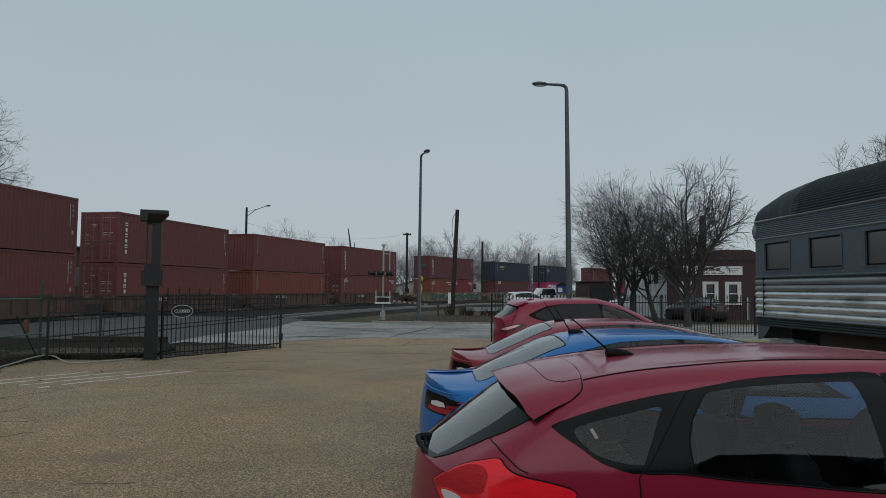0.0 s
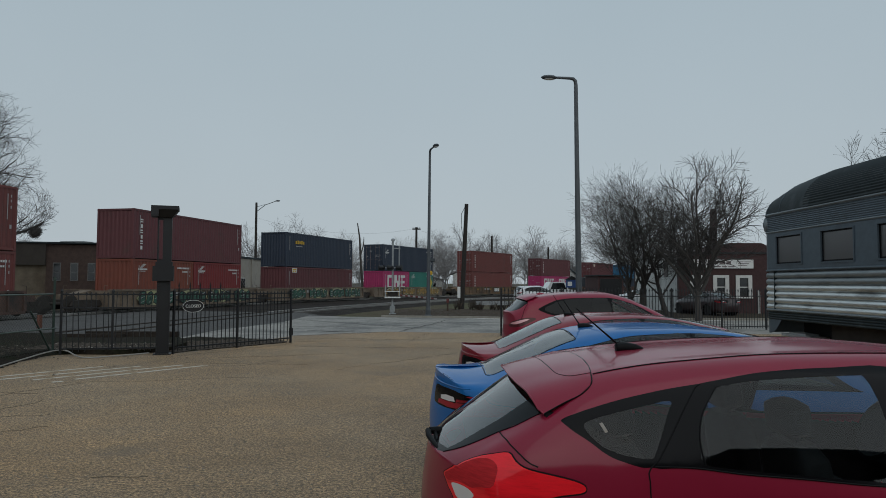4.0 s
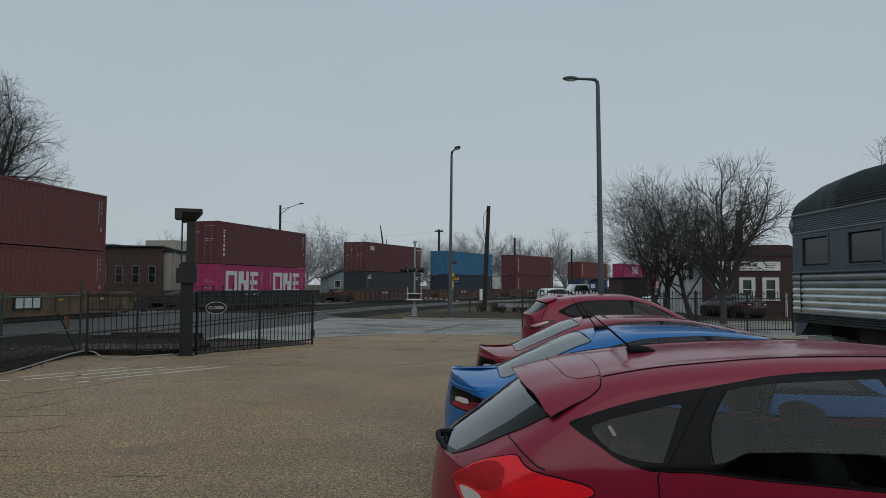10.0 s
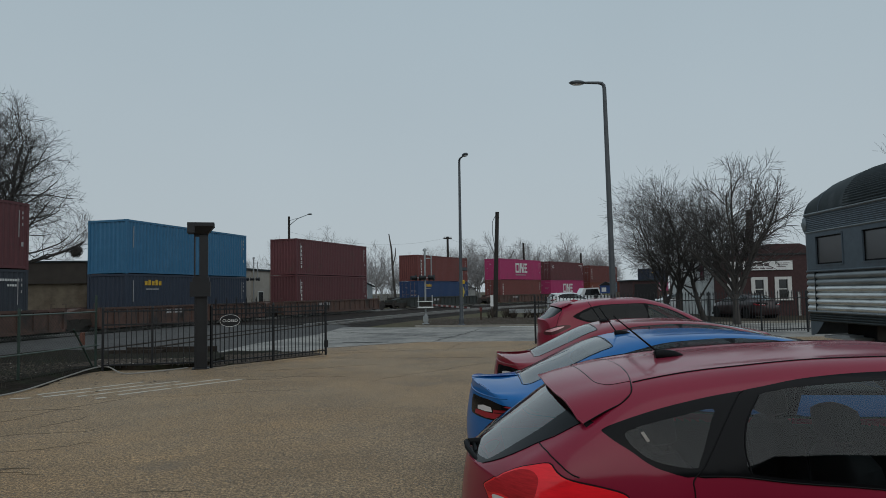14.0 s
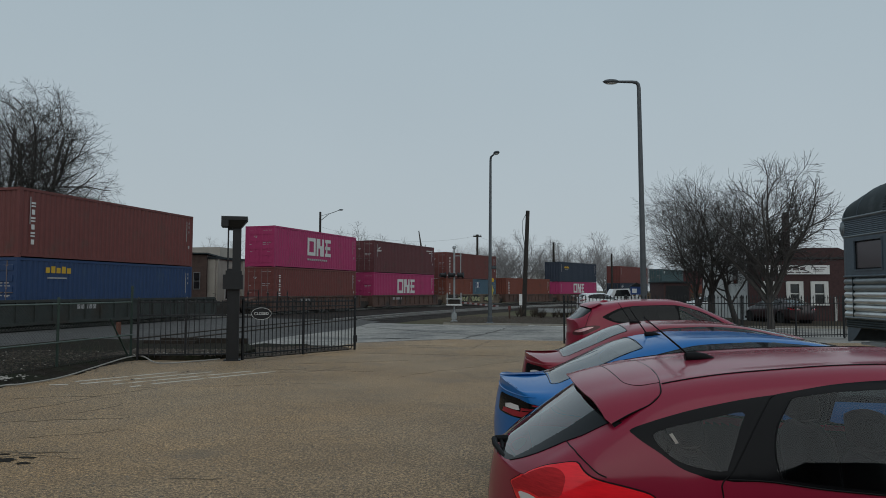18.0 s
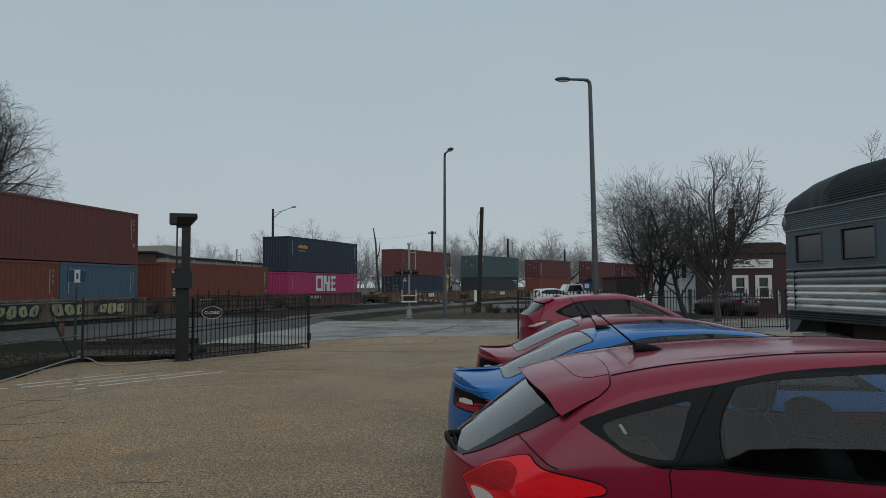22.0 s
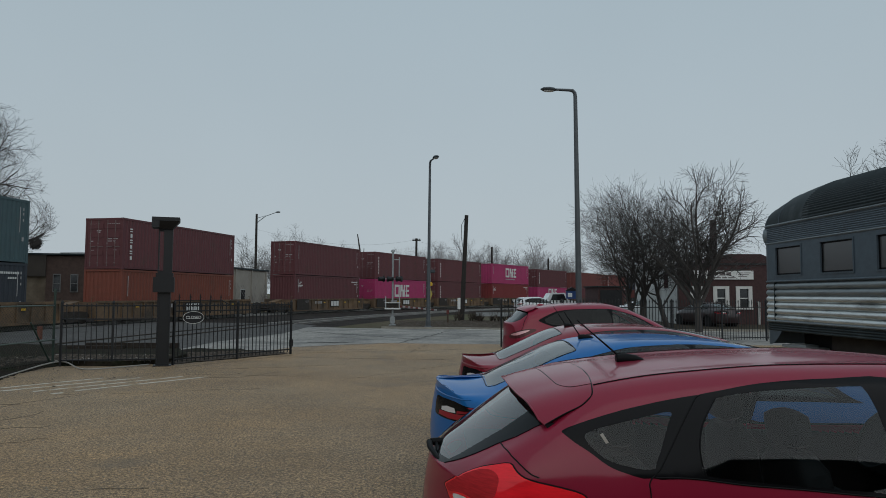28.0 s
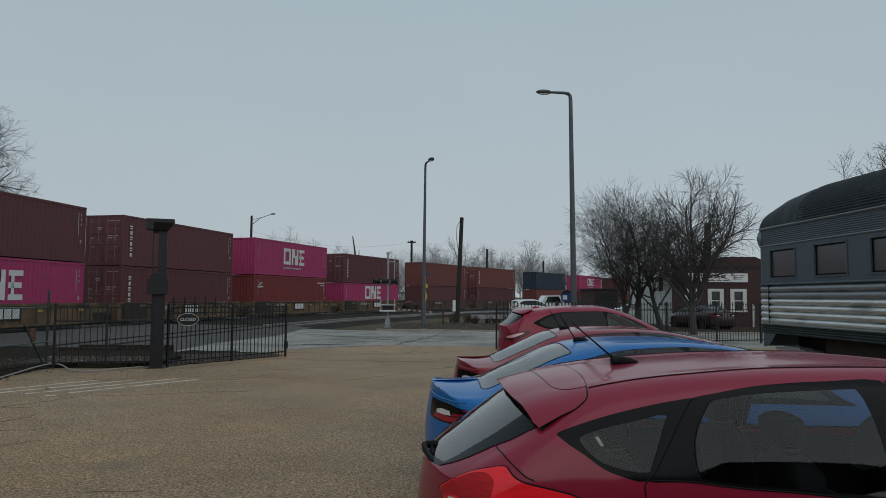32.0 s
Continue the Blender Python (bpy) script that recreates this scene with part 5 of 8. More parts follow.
for (a, b, sag) in [((-2.4, 100, 9.5), (-19.9, 79.6, 9.0), 1.2), ((-2.4, 100, 9.5), (9, 105, 8.7), 0.8), ((9, 105, 8.7), (20, 120, 7.9), 0.8)]:
    a, b = Vector(a), Vector(b)
    tagged(part("overhead_wire", Shape().tube([a.lerp(b, i / 12) - Vector((0, 0, sag * 4 * (i / 12) * (1 - i / 12))) for i in range(13)], 0.009, 4), BLACKPL), "thin overhead wire sagging between poles", "wire", group="overhead wires")


# ---- crossing signals ----
def crossing_signal(m, height, arm_to=None, label=""):
    ob = thing("crossing_signal", label, "crossing signal", m)
    part("mast", soft(Shape().tube([(0, 0, 0), (0, 0, height)], 0.055, 10)), GALV, ob)
    part("base", Shape().lathe([(0.2, 0), (0.2, 0.04), (0.11, 0.08), (0.1, 0.5), (0.07, 0.55)], 12), GALV, ob)
    part("junction_box", Shape().box(-0.14, 0.14, -0.1, 0.12, 0.15, 0.45), GALV, ob)
    part("bell", soft(Shape().lathe([(0.02, height + 0.16), (0.1, height + 0.12), (0.12, height + 0.02), (0.05, height)], 12)), GALV, ob)
    zl = height * 0.635
    part("light_bar", Shape().box(-0.55, 0.55, -0.03, 0.03, zl - 0.03, zl + 0.03), GALV, ob)
    for x in (-0.52, -0.26, 0.24, 0.46):
        e = 1 if abs(x) > 0.4 else -1
        t = part("light_target", Shape().lathe([(0.17, 0.0), (0.17, 0.02)], 18, (0, 0, 0), "y"), BLACK, ob, m=pose(x, 0.06 * e, zl, 0, 0, 70 if abs(x) < 0.4 else -60))
        part("hood", soft(Shape().lathe([(0.11, -0.3), (0.12, -0.3), (0.12, 0.0), (0.02, 0.03)], 14, (0, 0, 0), "y")), BLACK, t)
        part("lens", Shape().lathe([(0.1, -0.03), (0.02, -0.05)], 14, (0, 0, 0), "y"), REDGLOW, t)
    part("ladder_rail", Shape().tube([(0.35, 0.1, zl + 0.1), (0.35, 0.1, height - 0.25)], 0.036, 6), GALV, ob)
    part("top_arm", Shape().box(0, 0.4, 0.08, 0.12, height - 0.42, height - 0.37), GALV, ob)
    if arm_to is not None:
        mech = part("gate_machine", Shape().box(-0.28, 0.3, -0.22, 0.2, 1.0, 1.3), BOGIE, ob, "dark gate machine box")
        part("counterweight", Shape().box(-0.4, -0.34, -0.3, -0.2, 0.95, 1.6), GALV, mech)
        part("bracket", Shape().box(0.36, 0.42, -0.3, -0.2, 0.95, 1.6), GALV, mech)
        part("shelf", Shape().box(-0.42, 0.44, -0.32, 0.1, 0.9, 0.97).box(-0.42, 0.44, -0.32, -0.2, 1.24, 1.28), WHITE, mech)
        a, b = Vector((0.44, -0.3, 1.06)), Vector(arm_to)
        k = 14
        for i in range(k):
            p, q = a.lerp(b, i / k), a.lerp(b, (i + 1) / k)
            d = (q - p)
            mm = Matrix.Translation(p) @ d.to_track_quat("X", "Z").to_matrix().to_4x4()
            part("arm_stripe", Shape().box(0, d.length, -0.015, 0.015, -0.045, 0.045), LETTER_DIM if i % 2 else mat_red_stripe, ob, m=mm)
    return ob


mat_red_stripe = mat("red_stripe", (0.12, 0.025, 0.022), 0.5, vary=0.1)
crossing_signal(pose(-2.2, 39.0, 0), 4.05, (2.43, -1.5, 0.9), "railway crossing signal with red lights and its striped gate lowered")
crossing_signal(pose(-19.0, 63.0, 0, 0, 0, 20), 5.1, None, "railway crossing signal with red lights beyond the tracks")

sp = thing("warning_sign", "yellow diamond warning sign on a post with a small solar panel", "road sign", pose(-0.14, 39.6, 0))
part("post", Shape().box(-0.03, 0.03, -0.03, 0.03, 0, 3.0), GALV, sp)
part("diamond", Shape().prism([(-0.4, 0), (0, -0.4), (0.4, 0), (0, 0.4)], -0.012, 0.012), YELLOW, sp, "yellow diamond", pose(0, -0.06, 1.75, 0, 0, 72))
part("solar_panel", Shape().box(-0.22, 0.22, -0.15, 0.15, 0, 0.03), BLACK, sp, "", pose(0.05, 0, 3.02, 35, 0, 0))
part("beacon", Shape().lathe([(0.09, 2.2), (0.1, 2.35), (0.05, 2.42)], 10, (0.05, -0.08, 0)), LETTER_Y, sp)
mk = thing("marker_post", "slim dark post with a white marker plate", "marker post", pose(1.8, 47.2, 0, 0, 0, 0))
part("post", Shape().box(-0.03, 0.03, -0.03, 0.03, 0, 1.55), RUST, mk)
part("plate", Shape().box(-0.1, 0.1, -0.05, -0.03, 0.75, 1.5), WHITE, mk, "white plate")
for x, y, h in [(0.95, 43, 0.8)]:
    mk2 = thing("marker_post", "low brown utility marker post on the verge", "marker post", pose(x, y, 0))
    part("post", Shape().box(-0.05, 0.05, -0.03, 0.03, 0, h), RUST, mk2)
    part("plate", Shape().box(-0.08, 0.08, -0.045, -0.03, h - 0.25, h), mat_red_stripe, mk2)
gr = thing("guard_barrier", "low rusty steel guard rail on posts by the verge", "guard rail", pose(4.0, 45.0, 0))
part("beam", Shape().box(-1.2, 4.8, -0.04, 0.04, 0.35, 0.6), GALV, gr)
for k in range(4):
    part("post", Shape().box(-1.1 + 1.9 * k, -0.98 + 1.9 * k, 0.04, 0.16, 0, 0.62), RUST, gr)

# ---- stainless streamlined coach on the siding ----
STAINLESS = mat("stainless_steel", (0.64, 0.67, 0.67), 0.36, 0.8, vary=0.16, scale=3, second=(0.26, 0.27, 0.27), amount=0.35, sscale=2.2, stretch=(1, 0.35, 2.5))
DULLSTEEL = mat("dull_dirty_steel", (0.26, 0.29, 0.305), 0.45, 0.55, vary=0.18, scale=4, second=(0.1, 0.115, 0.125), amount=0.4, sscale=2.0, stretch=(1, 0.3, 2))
COACHGREY = mat("grey_blue_coach_paint", (0.074, 0.102, 0.127), 0.5, 0.15, vary=0.14, scale=5, second=(0.06, 0.078, 0.094), amount=0.35, sscale=0.9)
COACHSEAM = mat("light_coach_moulding", (0.17, 0.2, 0.22), 0.45, 0.3, vary=0.15)
ROOFGREY = mat("dark_coach_roof", (0.024, 0.033, 0.037), 0.6, 0.0, spec=0.2, vary=0.16, scale=3, second=(0.055, 0.068, 0.074), amount=0.3, sscale=1.1)
COACH_M = Matrix.Translation((9.36, 19.85, 0)) @ Matrix.Rotation(radians(1.0), 4, "Z")
coach = thing("railway_coach", "stainless steel streamlined dining coach with fluted sides and grey roof", "railway coach", COACH_M)
# the coach's own space: y runs along it (away at 0, towards the viewer negative), x across, its near flank at x = 0
LEN, WID = 25.5, 3.0


def round_end(inset=0.0, side=0, y0=-LEN, reach=1.2):
    """The line of a flank as it runs to the far end and turns its corner; inset: how far inside the skin."""
    pts = [(inset, y0)]
    for k in range(9):
        a = math.pi / 2 * k / 8
        pts.append((inset + (0.34 - inset) * (1 - math.cos(a)), -0.34 + (0.34 - inset) * math.sin(a)))
    pts.append((reach, -inset))
    return [(x if side == 0 else WID - x, y) for x, y in pts]


def band(z0, z1, inset=0.0, side=0, y0=-LEN, thick=0.04):
    """A sheet along a flank and round its corner."""
    outer, inner = round_end(inset, side, y0), round_end(inset + thick, side, y0)
    return soft(Shape().grid([[(x, y, z0) for x, y in inner], [(x, y, z0) for x, y in outer], [(x, y, z1) for x, y in outer], [(x, y, z1) for x, y in inner]]), 40)


def bead(z, radius, inset, side=0, flat=1.0):
    """A half-round moulding along a flank and round its corner."""
    return soft(Shape().tube([(x, y, z) for x, y in round_end(inset, side)], radius, 10), 60)


CW = [(-1.42, 1.3)] + [(-3.58 - 2.13 * k, 1.32) for k in range(10)]
for side in (0, 1):
    x = 0.0 if side == 0 else WID - 0.06
    edges = [-0.34]
    for c, w in CW:
        edges += [c + w / 2, c - w / 2]
    edges.append(-LEN)
    for i in range(0, len(edges), 2):
        part("window_post", Shape().box(x, x + 0.06, edges[i + 1], edges[i], 2.27, 3.07), COACHGREY, coach, "grey-blue painted panel between windows")
    part("corner_panel", band(2.13, 3.18, 0.0, side, -0.34), COACHGREY, coach)
    part("band_strip", Shape().box(x, x + 0.06, -LEN, -0.34, 3.07, 3.18), COACHGREY, coach)
    part("band_strip", Shape().box(x, x + 0.06, -LEN, -0.34, 2.13, 2.27), COACHGREY, coach)
    for k in range(9):
        part("letterboard_flute", bead(3.235 + 0.05 * k, 0.03, 0.03, side), COACHGREY, coach)
    part("letterboard_backing", band(3.18, 3.68, 0.035, side), COACHGREY, coach)
    part("drip_rail", bead(3.675, 0.036, 0.0, side), COACHSEAM, coach, "pale drip moulding")
    part("letterboard_rail", bead(3.185, 0.028, 0.0, side), COACHSEAM, coach, "pale moulding")
    part("belt_rail", bead(2.125, 0.03, 0.0, side), COACHGREY, coach)
    for k in range(6):
        z = 1.135 + k * 0.171
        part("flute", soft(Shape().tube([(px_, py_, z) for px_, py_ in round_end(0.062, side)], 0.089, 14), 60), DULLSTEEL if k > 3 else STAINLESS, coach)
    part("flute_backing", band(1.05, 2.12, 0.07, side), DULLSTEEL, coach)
    part("flute_joint", Shape().box(x - 0.03 if side == 0 else x, x + 0.06 if side == 0 else x + 0.09, -0.72, -0.69, 1.06, 2.1), ROOFGREY, coach, "dark vertical joint strip")
    part("skirt_rail", bead(1.045, 0.032, 0.0, side), COACHSEAM, coach, "pale moulding")
    for k in range(4):
        part("skirt_flute", bead(0.815 + 0.062 * k, 0.034, 0.04, side), ROOFGREY, coach)
    part("skirt", band(0.78, 1.04, 0.045, side), ROOFGREY, coach)
    lower = []
    for px_, py_ in round_end(0.03, side, -0.34)[1:]:
        lower.append([(px_, py_, 0.4), (px_, py_, 0.8)])
    ends = [(-0.34 - 0.62 * k / 8, 0.4 + 0.4 * (1 - math.cos(math.pi / 2 * k / 8))) for k in range(8, 0, -1)]
    lower = [[(0.03 if side == 0 else WID - 0.03, y, z), (0.03 if side == 0 else WID - 0.03, y, 0.8)] for y, z in ends] + lower
    part("lower_end", soft(Shape().grid(lower), 50), COACHGREY, coach, "rounded lower corner panel")
    for c, w in CW:
        fr = Shape()
        o, n_ = (-0.02, 0.03) if side == 0 else (0.03, 0.08)
        fr.box(x + o, x + n_, c - w / 2 - 0.02, c - w / 2 + 0.02, 2.26, 3.08).box(x + o, x + n_, c + w / 2 - 0.02, c + w / 2 + 0.02, 2.26, 3.08)
        fr.box(x + o, x + n_, c - w / 2, c + w / 2, 2.26, 2.3).box(x + o, x + n_, c - w / 2, c + w / 2, 3.04, 3.08)
        win = part("window", fr, COACHGREY, coach)
        part("gasket", Shape().box(x + 0.025, x + 0.045, c - w / 2 + 0.02, c - w / 2 + 0.06, 2.3, 3.04).box(x + 0.025, x + 0.045, c + w / 2 - 0.06, c + w / 2 - 0.02, 2.3, 3.04).box(x + 0.025, x + 0.045, c - w / 2, c + w / 2, 2.3, 2.34).box(x + 0.025, x + 0.045, c - w / 2, c + w / 2, 3.0, 3.04), BLACKPL, win)
        part("pane", Shape().box(x + 0.03, x + 0.038, c - w / 2, c + w / 2, 2.3, 3.04), COACHGLASS, win)
# roof: a barrel with a rounded far end
roof = Shape()
rows = []
for i in range(17):
    u = i / 16
    y = 0.0 - 2.3 * (1 - math.cos(u * math.pi / 2))
    f = math.sin(u * math.pi / 2) ** 0.6 if u > 0 else 0.0
    wide = 1 - 0.115 * (1 - min(1.0, -y / 0.34)) ** 2
    rows.append([(WID / 2 - (WID / 2 + 0.02) * math.cos(math.pi * k / 24) * wide, y, 3.68 + (1.08 * f) * math.sin(math.pi * k / 24) ** 0.9) for k in range(25)])
part("roof_end", soft(roof.grid(rows), 60), ROOFGREY, coach, "smooth rounded roof end")
for u in (0.35, 0.62):
    y = -2.3 * (1 - math.cos(u * math.pi / 2))
    f = math.sin(u * math.pi / 2) ** 0.6
    part("roof_seam", soft(Shape().tube([(WID / 2 - (WID / 2 + 0.022) * math.cos(math.pi * k / 20), y, 3.685 + 1.08 * f * math.sin(math.pi * k / 20) ** 0.9) for k in range(21)], 0.012, 5)), COACHGREY, coach)
row0, row1 = [], []
K = 110
for k in range(K + 1):
    a = math.pi * k / K
    r = 0.02 if k % 2 else 0.0
    row0.append((WID / 2 - (WID / 2 + 0.02 + r) * math.cos(a), -2.2, 3.68 + (1.08 + r) * math.sin(a) ** 0.9))
    row1.append((WID / 2 - (WID / 2 + 0.02 + r) * math.cos(a), -LEN, 3.68 + (1.08 + r) * math.sin(a) ** 0.9))
part("ribbed_roof", Shape().grid([row0, row1]), ROOFGREY, coach, "dark ribbed metal roof")
part("end_wall", Shape().box(0.4, WID - 0.4, -0.06, -0.02, 0.8, 3.68), COACHGREY, coach)
part("roof_vent", Shape().box(0.85, 1.12, -5.2, -4.8, 4.66, 4.84), ROOFGREY, coach)
part("tail_wall", Shape().box(0.03, WID - 0.03, -LEN - 0.05, -LEN, 1.05, 3.66), COACHGREY, coach)
part("floor", Shape().box(0.1, WID - 0.1, -LEN, -0.1, 1.12, 1.25), CABIN, coach)
lampm = part("marker_lamp", soft(Shape().lathe([(0.2, 0), (0.2, 0.06), (0.15, 0.11), (0.06, 0.12)], 20, (0, 0, 0), "x")), COACHSEAM, coach, "pale oval marker lamp", pose(0.09, -0.2, 3.42, 0, 0, 145) @ Matrix.Diagonal((1, 0.75, 1.15, 1)))
part("lens", soft(Shape().lathe([(0.07, 0.1), (0.06, 0.135), (0.02, 0.14)], 14, (0, 0, 0), "x")), BLACK, lampm)
# black sheet added for the shade beneath the coach, no real part
part("underside_curtain", Shape().box(0.62, 0.7, -LEN, -1.0, 0.06, 0.8), BLACKPL, coach)
for y in (-3.2, -5.7, -21, -23.4):
    for x_ in (0.7, 2.2):
        part("wheel", soft(Shape().lathe([(0.1, -0.08), (0.46, -0.08), (0.46, 0.06), (0.1, 0.06)], 20, (0, 0, 0), "x")), BOGIE, coach, m=pose(x_, y, 0.5))
for y in (-4.45, -22.2):
    part("bogie_frame", Shape().box(0.45, 0.6, y - 1.9, y + 1.9, 0.4, 0.75).box(2.3, 2.45, y - 1.9, y + 1.9, 0.4, 0.75).box(0.5, 2.4, y - 0.4, y + 0.4, 0.4, 0.8), BOGIE, coach)
part("underframe", Shape().box(0.35, WID - 0.35, -LEN, -0.4, 0.75, 1.1), BLACKPL, coach)
part("equipment_box", Shape().box(0.3, 1.2, -13, -8, 0.3, 0.8), BLACKPL, coach)
part("step_plate", Shape().box(0.1, 0.6, -2.2, -0.8, 0.36, 0.42).box(0.15, 0.5, -1.9, -1.1, 0.42, 0.47), GALV, coach)
# added wall along the coach, blocks the far windows so the panes stay dark
part("aisle_partition", Shape().box(1.9, 1.95, -LEN + 0.1, -0.1, 1.25, 3.6), mat("dim_view_block", (0.035, 0.04, 0.043), 0.7), coach)
for k in range(8):
    y = -3.58 - 2.13 * k
    part("dining_table", Shape().box(0.35, 1.2, y - 0.3, y + 0.3, 2.02, 2.07).box(0.7, 0.8, y - 0.05, y + 0.05, 1.25, 1.95), CABIN, coach)
    part("curtain", soft(Shape().grid([[(0.16 + 0.02 * (i % 2), y - 0.5 + 0.05 * i, z) for i in range(5)] for z in (2.31, 3.02)])), WHITE if k % 3 == 0 else COACHGREY, coach)
    part("table_lamp", soft(Shape().lathe([(0.03, 2.07), (0.03, 2.32), (0.1, 2.32), (0.06, 2.5)], 10, (0.75, y + 0.1, 0))), WHITE if k % 2 == 0 else CABIN, coach)


# ---- brick house with shop front behind the fence ----
TRIM = mat("white_wood_trim", (0.62, 0.62, 0.6), 0.6, vary=0.06)
SIDING = mat("pale_siding", (0.52, 0.53, 0.52), 0.8, vary=0.1, second=(0.3, 0.3, 0.29), amount=0.3)
DARKGLASS = mat("dark_window", (0.012, 0.014, 0.016), 0.08, vary=0.1, spec=0.8)
shop = thing("brick_shop", "low dark brick shop with white-framed windows and a white sign board", "building", pose(14.9, 42.3, 0, 0, 0, -3))
W0 = 9.5
wins = [(0.83, 1.26), (2.2, 2.85), (3.55, 4.22), (6.3, 7.2)]
xs = [0.0] + [v for w in wins for v in w] + [W0]
for i in range(0, len(xs), 2):
    part("front_wall", Shape().box(xs[i], xs[i + 1], 0, 0.3, 0, 3.6), BRICK, shop)
for a, b in wins:
    part("lintel_wall", Shape().box(a, b, 0, 0.3, 2.2, 3.6), BRICK, shop)
    part("breast_wall", Shape().box(a, b, 0, 0.3, 0, 1.05), BRICK, shop)
for x_ in (0, W0 - 0.3):
    part("side_wall", Shape().box(x_, x_ + 0.3, 0.3, 11, 0, 3.5), SIDING, shop, "pale side wall")
part("back_wall", Shape().box(0, W0, 11, 11.3, 0, 3.5), BRICK, shop)
part("roof", Shape().box(-0.05, W0 + 0.05, 0.3, 11.3, 3.5, 3.58), ROOFGREY, shop)
part("parapet", Shape().box(-0.06, W0 + 0.06, -0.06, 0.34, 3.6, 3.7), BLACK, shop)
BROWNINK = mat("faded_sign_paint", (0.17, 0.14, 0.14), 0.8, vary=0.2)
sb = part("sign_board", Shape().box(0.83, 4.45, -0.08, -0.02, 2.72, 3.25), WHITE, shop, "white sign board")
for a, b, z0, z1 in [(1.42, 1.7, 3.27, 3.31), (1.75, 2.05, 3.27, 3.31), (1.42, 1.6, 3.12, 3.16), (1.66, 2.0, 3.12, 3.16), (2.45, 2.7, 3.12, 3.34), (2.78, 3.08, 3.12, 3.34), (3.16, 3.42, 3.12, 3.34), (2.35, 2.85, 2.93, 3.0), (2.92, 3.2, 2.93, 3.0), (3.26, 3.6, 2.93, 3.0), (3.72, 4.1, 3.28, 3.32), (4.15, 4.5, 3.28, 3.32), (3.8, 4.4, 3.16, 3.2), (3.8, 4.3, 3.04, 3.08)]:
    part("writing", Shape().box(1.08 * a - 0.574, 1.08 * b - 0.574, -0.086, -0.08, 0.883 * z0 + 0.203, 0.883 * z1 + 0.203), BROWNINK, sb)
for a, b in wins:
    w = part("window", Shape().box(a - 0.15, a + 0.08, -0.06, 0.04, 1.0, 2.31).box(b - 0.08, b + 0.15, -0.06, 0.04, 1.0, 2.31).box(a + 0.08, b - 0.08, -0.06, 0.04, 2.15, 2.31).box(a - 0.17, b + 0.17, -0.1, 0.04, 0.92, 1.0), TRIM, shop)
    part("pane", Shape().box(a + 0.08, b - 0.08, 0.05, 0.07, 1.0, 2.16), DARKGLASS, w)
    part("sash_bar", Shape().box(a + 0.08, b - 0.08, 0.02, 0.05, 1.56, 1.62), TRIM, w)
part("side_window", Shape().box(-0.04, 0.0, 2.2, 3.0, 2.2, 3.1), DARKGLASS, shop)
part("downpipe", Shape().tube([(4.75, -0.06, 0), (4.75, -0.06, 1.4)], 0.07, 8), TRIM, shop)
part("chimney", Shape().box(3.96, 4.3, 5.6, 6.0, 3.55, 6.95), BRICK, shop)
part("gable", Shape().prism([(2.2, 3.58), (8.6, 3.58), (6.6, 4.5), (4.6, 4.5)], 4.0, 9.0), BRICK, shop, "low dark hipped roof")
for k in range(3):
    part("gooseneck_lamp", Shape().tube([(1.5 + 1.2 * k, -0.02, 3.38), (1.5 + 1.2 * k, -0.4, 3.46), (1.5 + 1.2 * k, -0.5, 3.34)], 0.025, 6), BLACK, shop)

shed = thing("shed", "small dark shed with a wide black opening beyond the fence", "building", pose(15.85, 62, 0, 0, 0, 4))
part("wall", Shape().box(-1.15, 1.15, 0.02, 4, 0, 2.45), BRICK, shed)
part("door", Shape().box(-0.98, 0.98, -0.04, 0.02, 0, 2.2), BLACK, shed, "black door opening")
part("roof", Shape().box(-1.3, 1.3, -0.15, 4.1, 2.45, 2.55), ROOFGREY, shed)
bsn = thing("blue_sign", "small blue notice board with a dark gabled top on posts", "sign", pose(8.95, 45, 0))
part("board", Shape().box(-0.36, 0.36, -0.03, 0.03, 1.5, 2.0), mat("blue_sign_paint", (0.02, 0.06, 0.2), 0.5), bsn, "blue board")
part("gable_top", Shape().prism([(-0.45, 2.0), (0.45, 2.0), (0, 2.25)], -0.06, 0.06), BLACK, bsn)
part("notice", Shape().box(-0.26, 0.02, -0.04, -0.03, 1.6, 1.87), WHITE, bsn)
for x_ in (-0.33, 0.29):
    part("post", Shape().box(x_, x_ + 0.05, 0.03, 0.08, 0, 2.0), BLACK, bsn)

# ---- buildings beyond the railway ----
TAN = mat("tan_brick", (0.16, 0.13, 0.095), 0.9, vary=0.3, scale=1.5, bump=0.2, second=(0.11, 0.085, 0.06), amount=0.4, sscale=0.4)
BROWN = mat("brown_fascia", (0.05, 0.042, 0.036), 0.9, vary=0.2, scale=1.0)
CREAM = mat("cream_wall", (0.36, 0.33, 0.29), 0.9, vary=0.12, scale=0.8, second=(0.28, 0.255, 0.22), amount=0.3, sscale=0.3)
GREYTRIM = mat("grimy_window_frame", (0.17, 0.17, 0.17), 0.8, vary=0.2)
bw = thing("brick_warehouse", "long low tan brick warehouse with a deep brown fascia", "building", pose(-23.2, 55.5, 0, 0, 0, 12))
part("wall", Shape().box(-60, -6.4, 0, 14, 0, 2.95), TAN, bw)
part("corner_wall", Shape().box(-6.4, 0, -0.1, 14, 0, 4.55), mat("brown_brick", (0.075, 0.048, 0.04), 0.9, vary=0.3, scale=4, bump=0.3), bw, "dark brick corner block")
part("fascia", Shape().box(-60, -6.4, -0.25, 14.2, 2.95, 4.6), BROWN, bw)
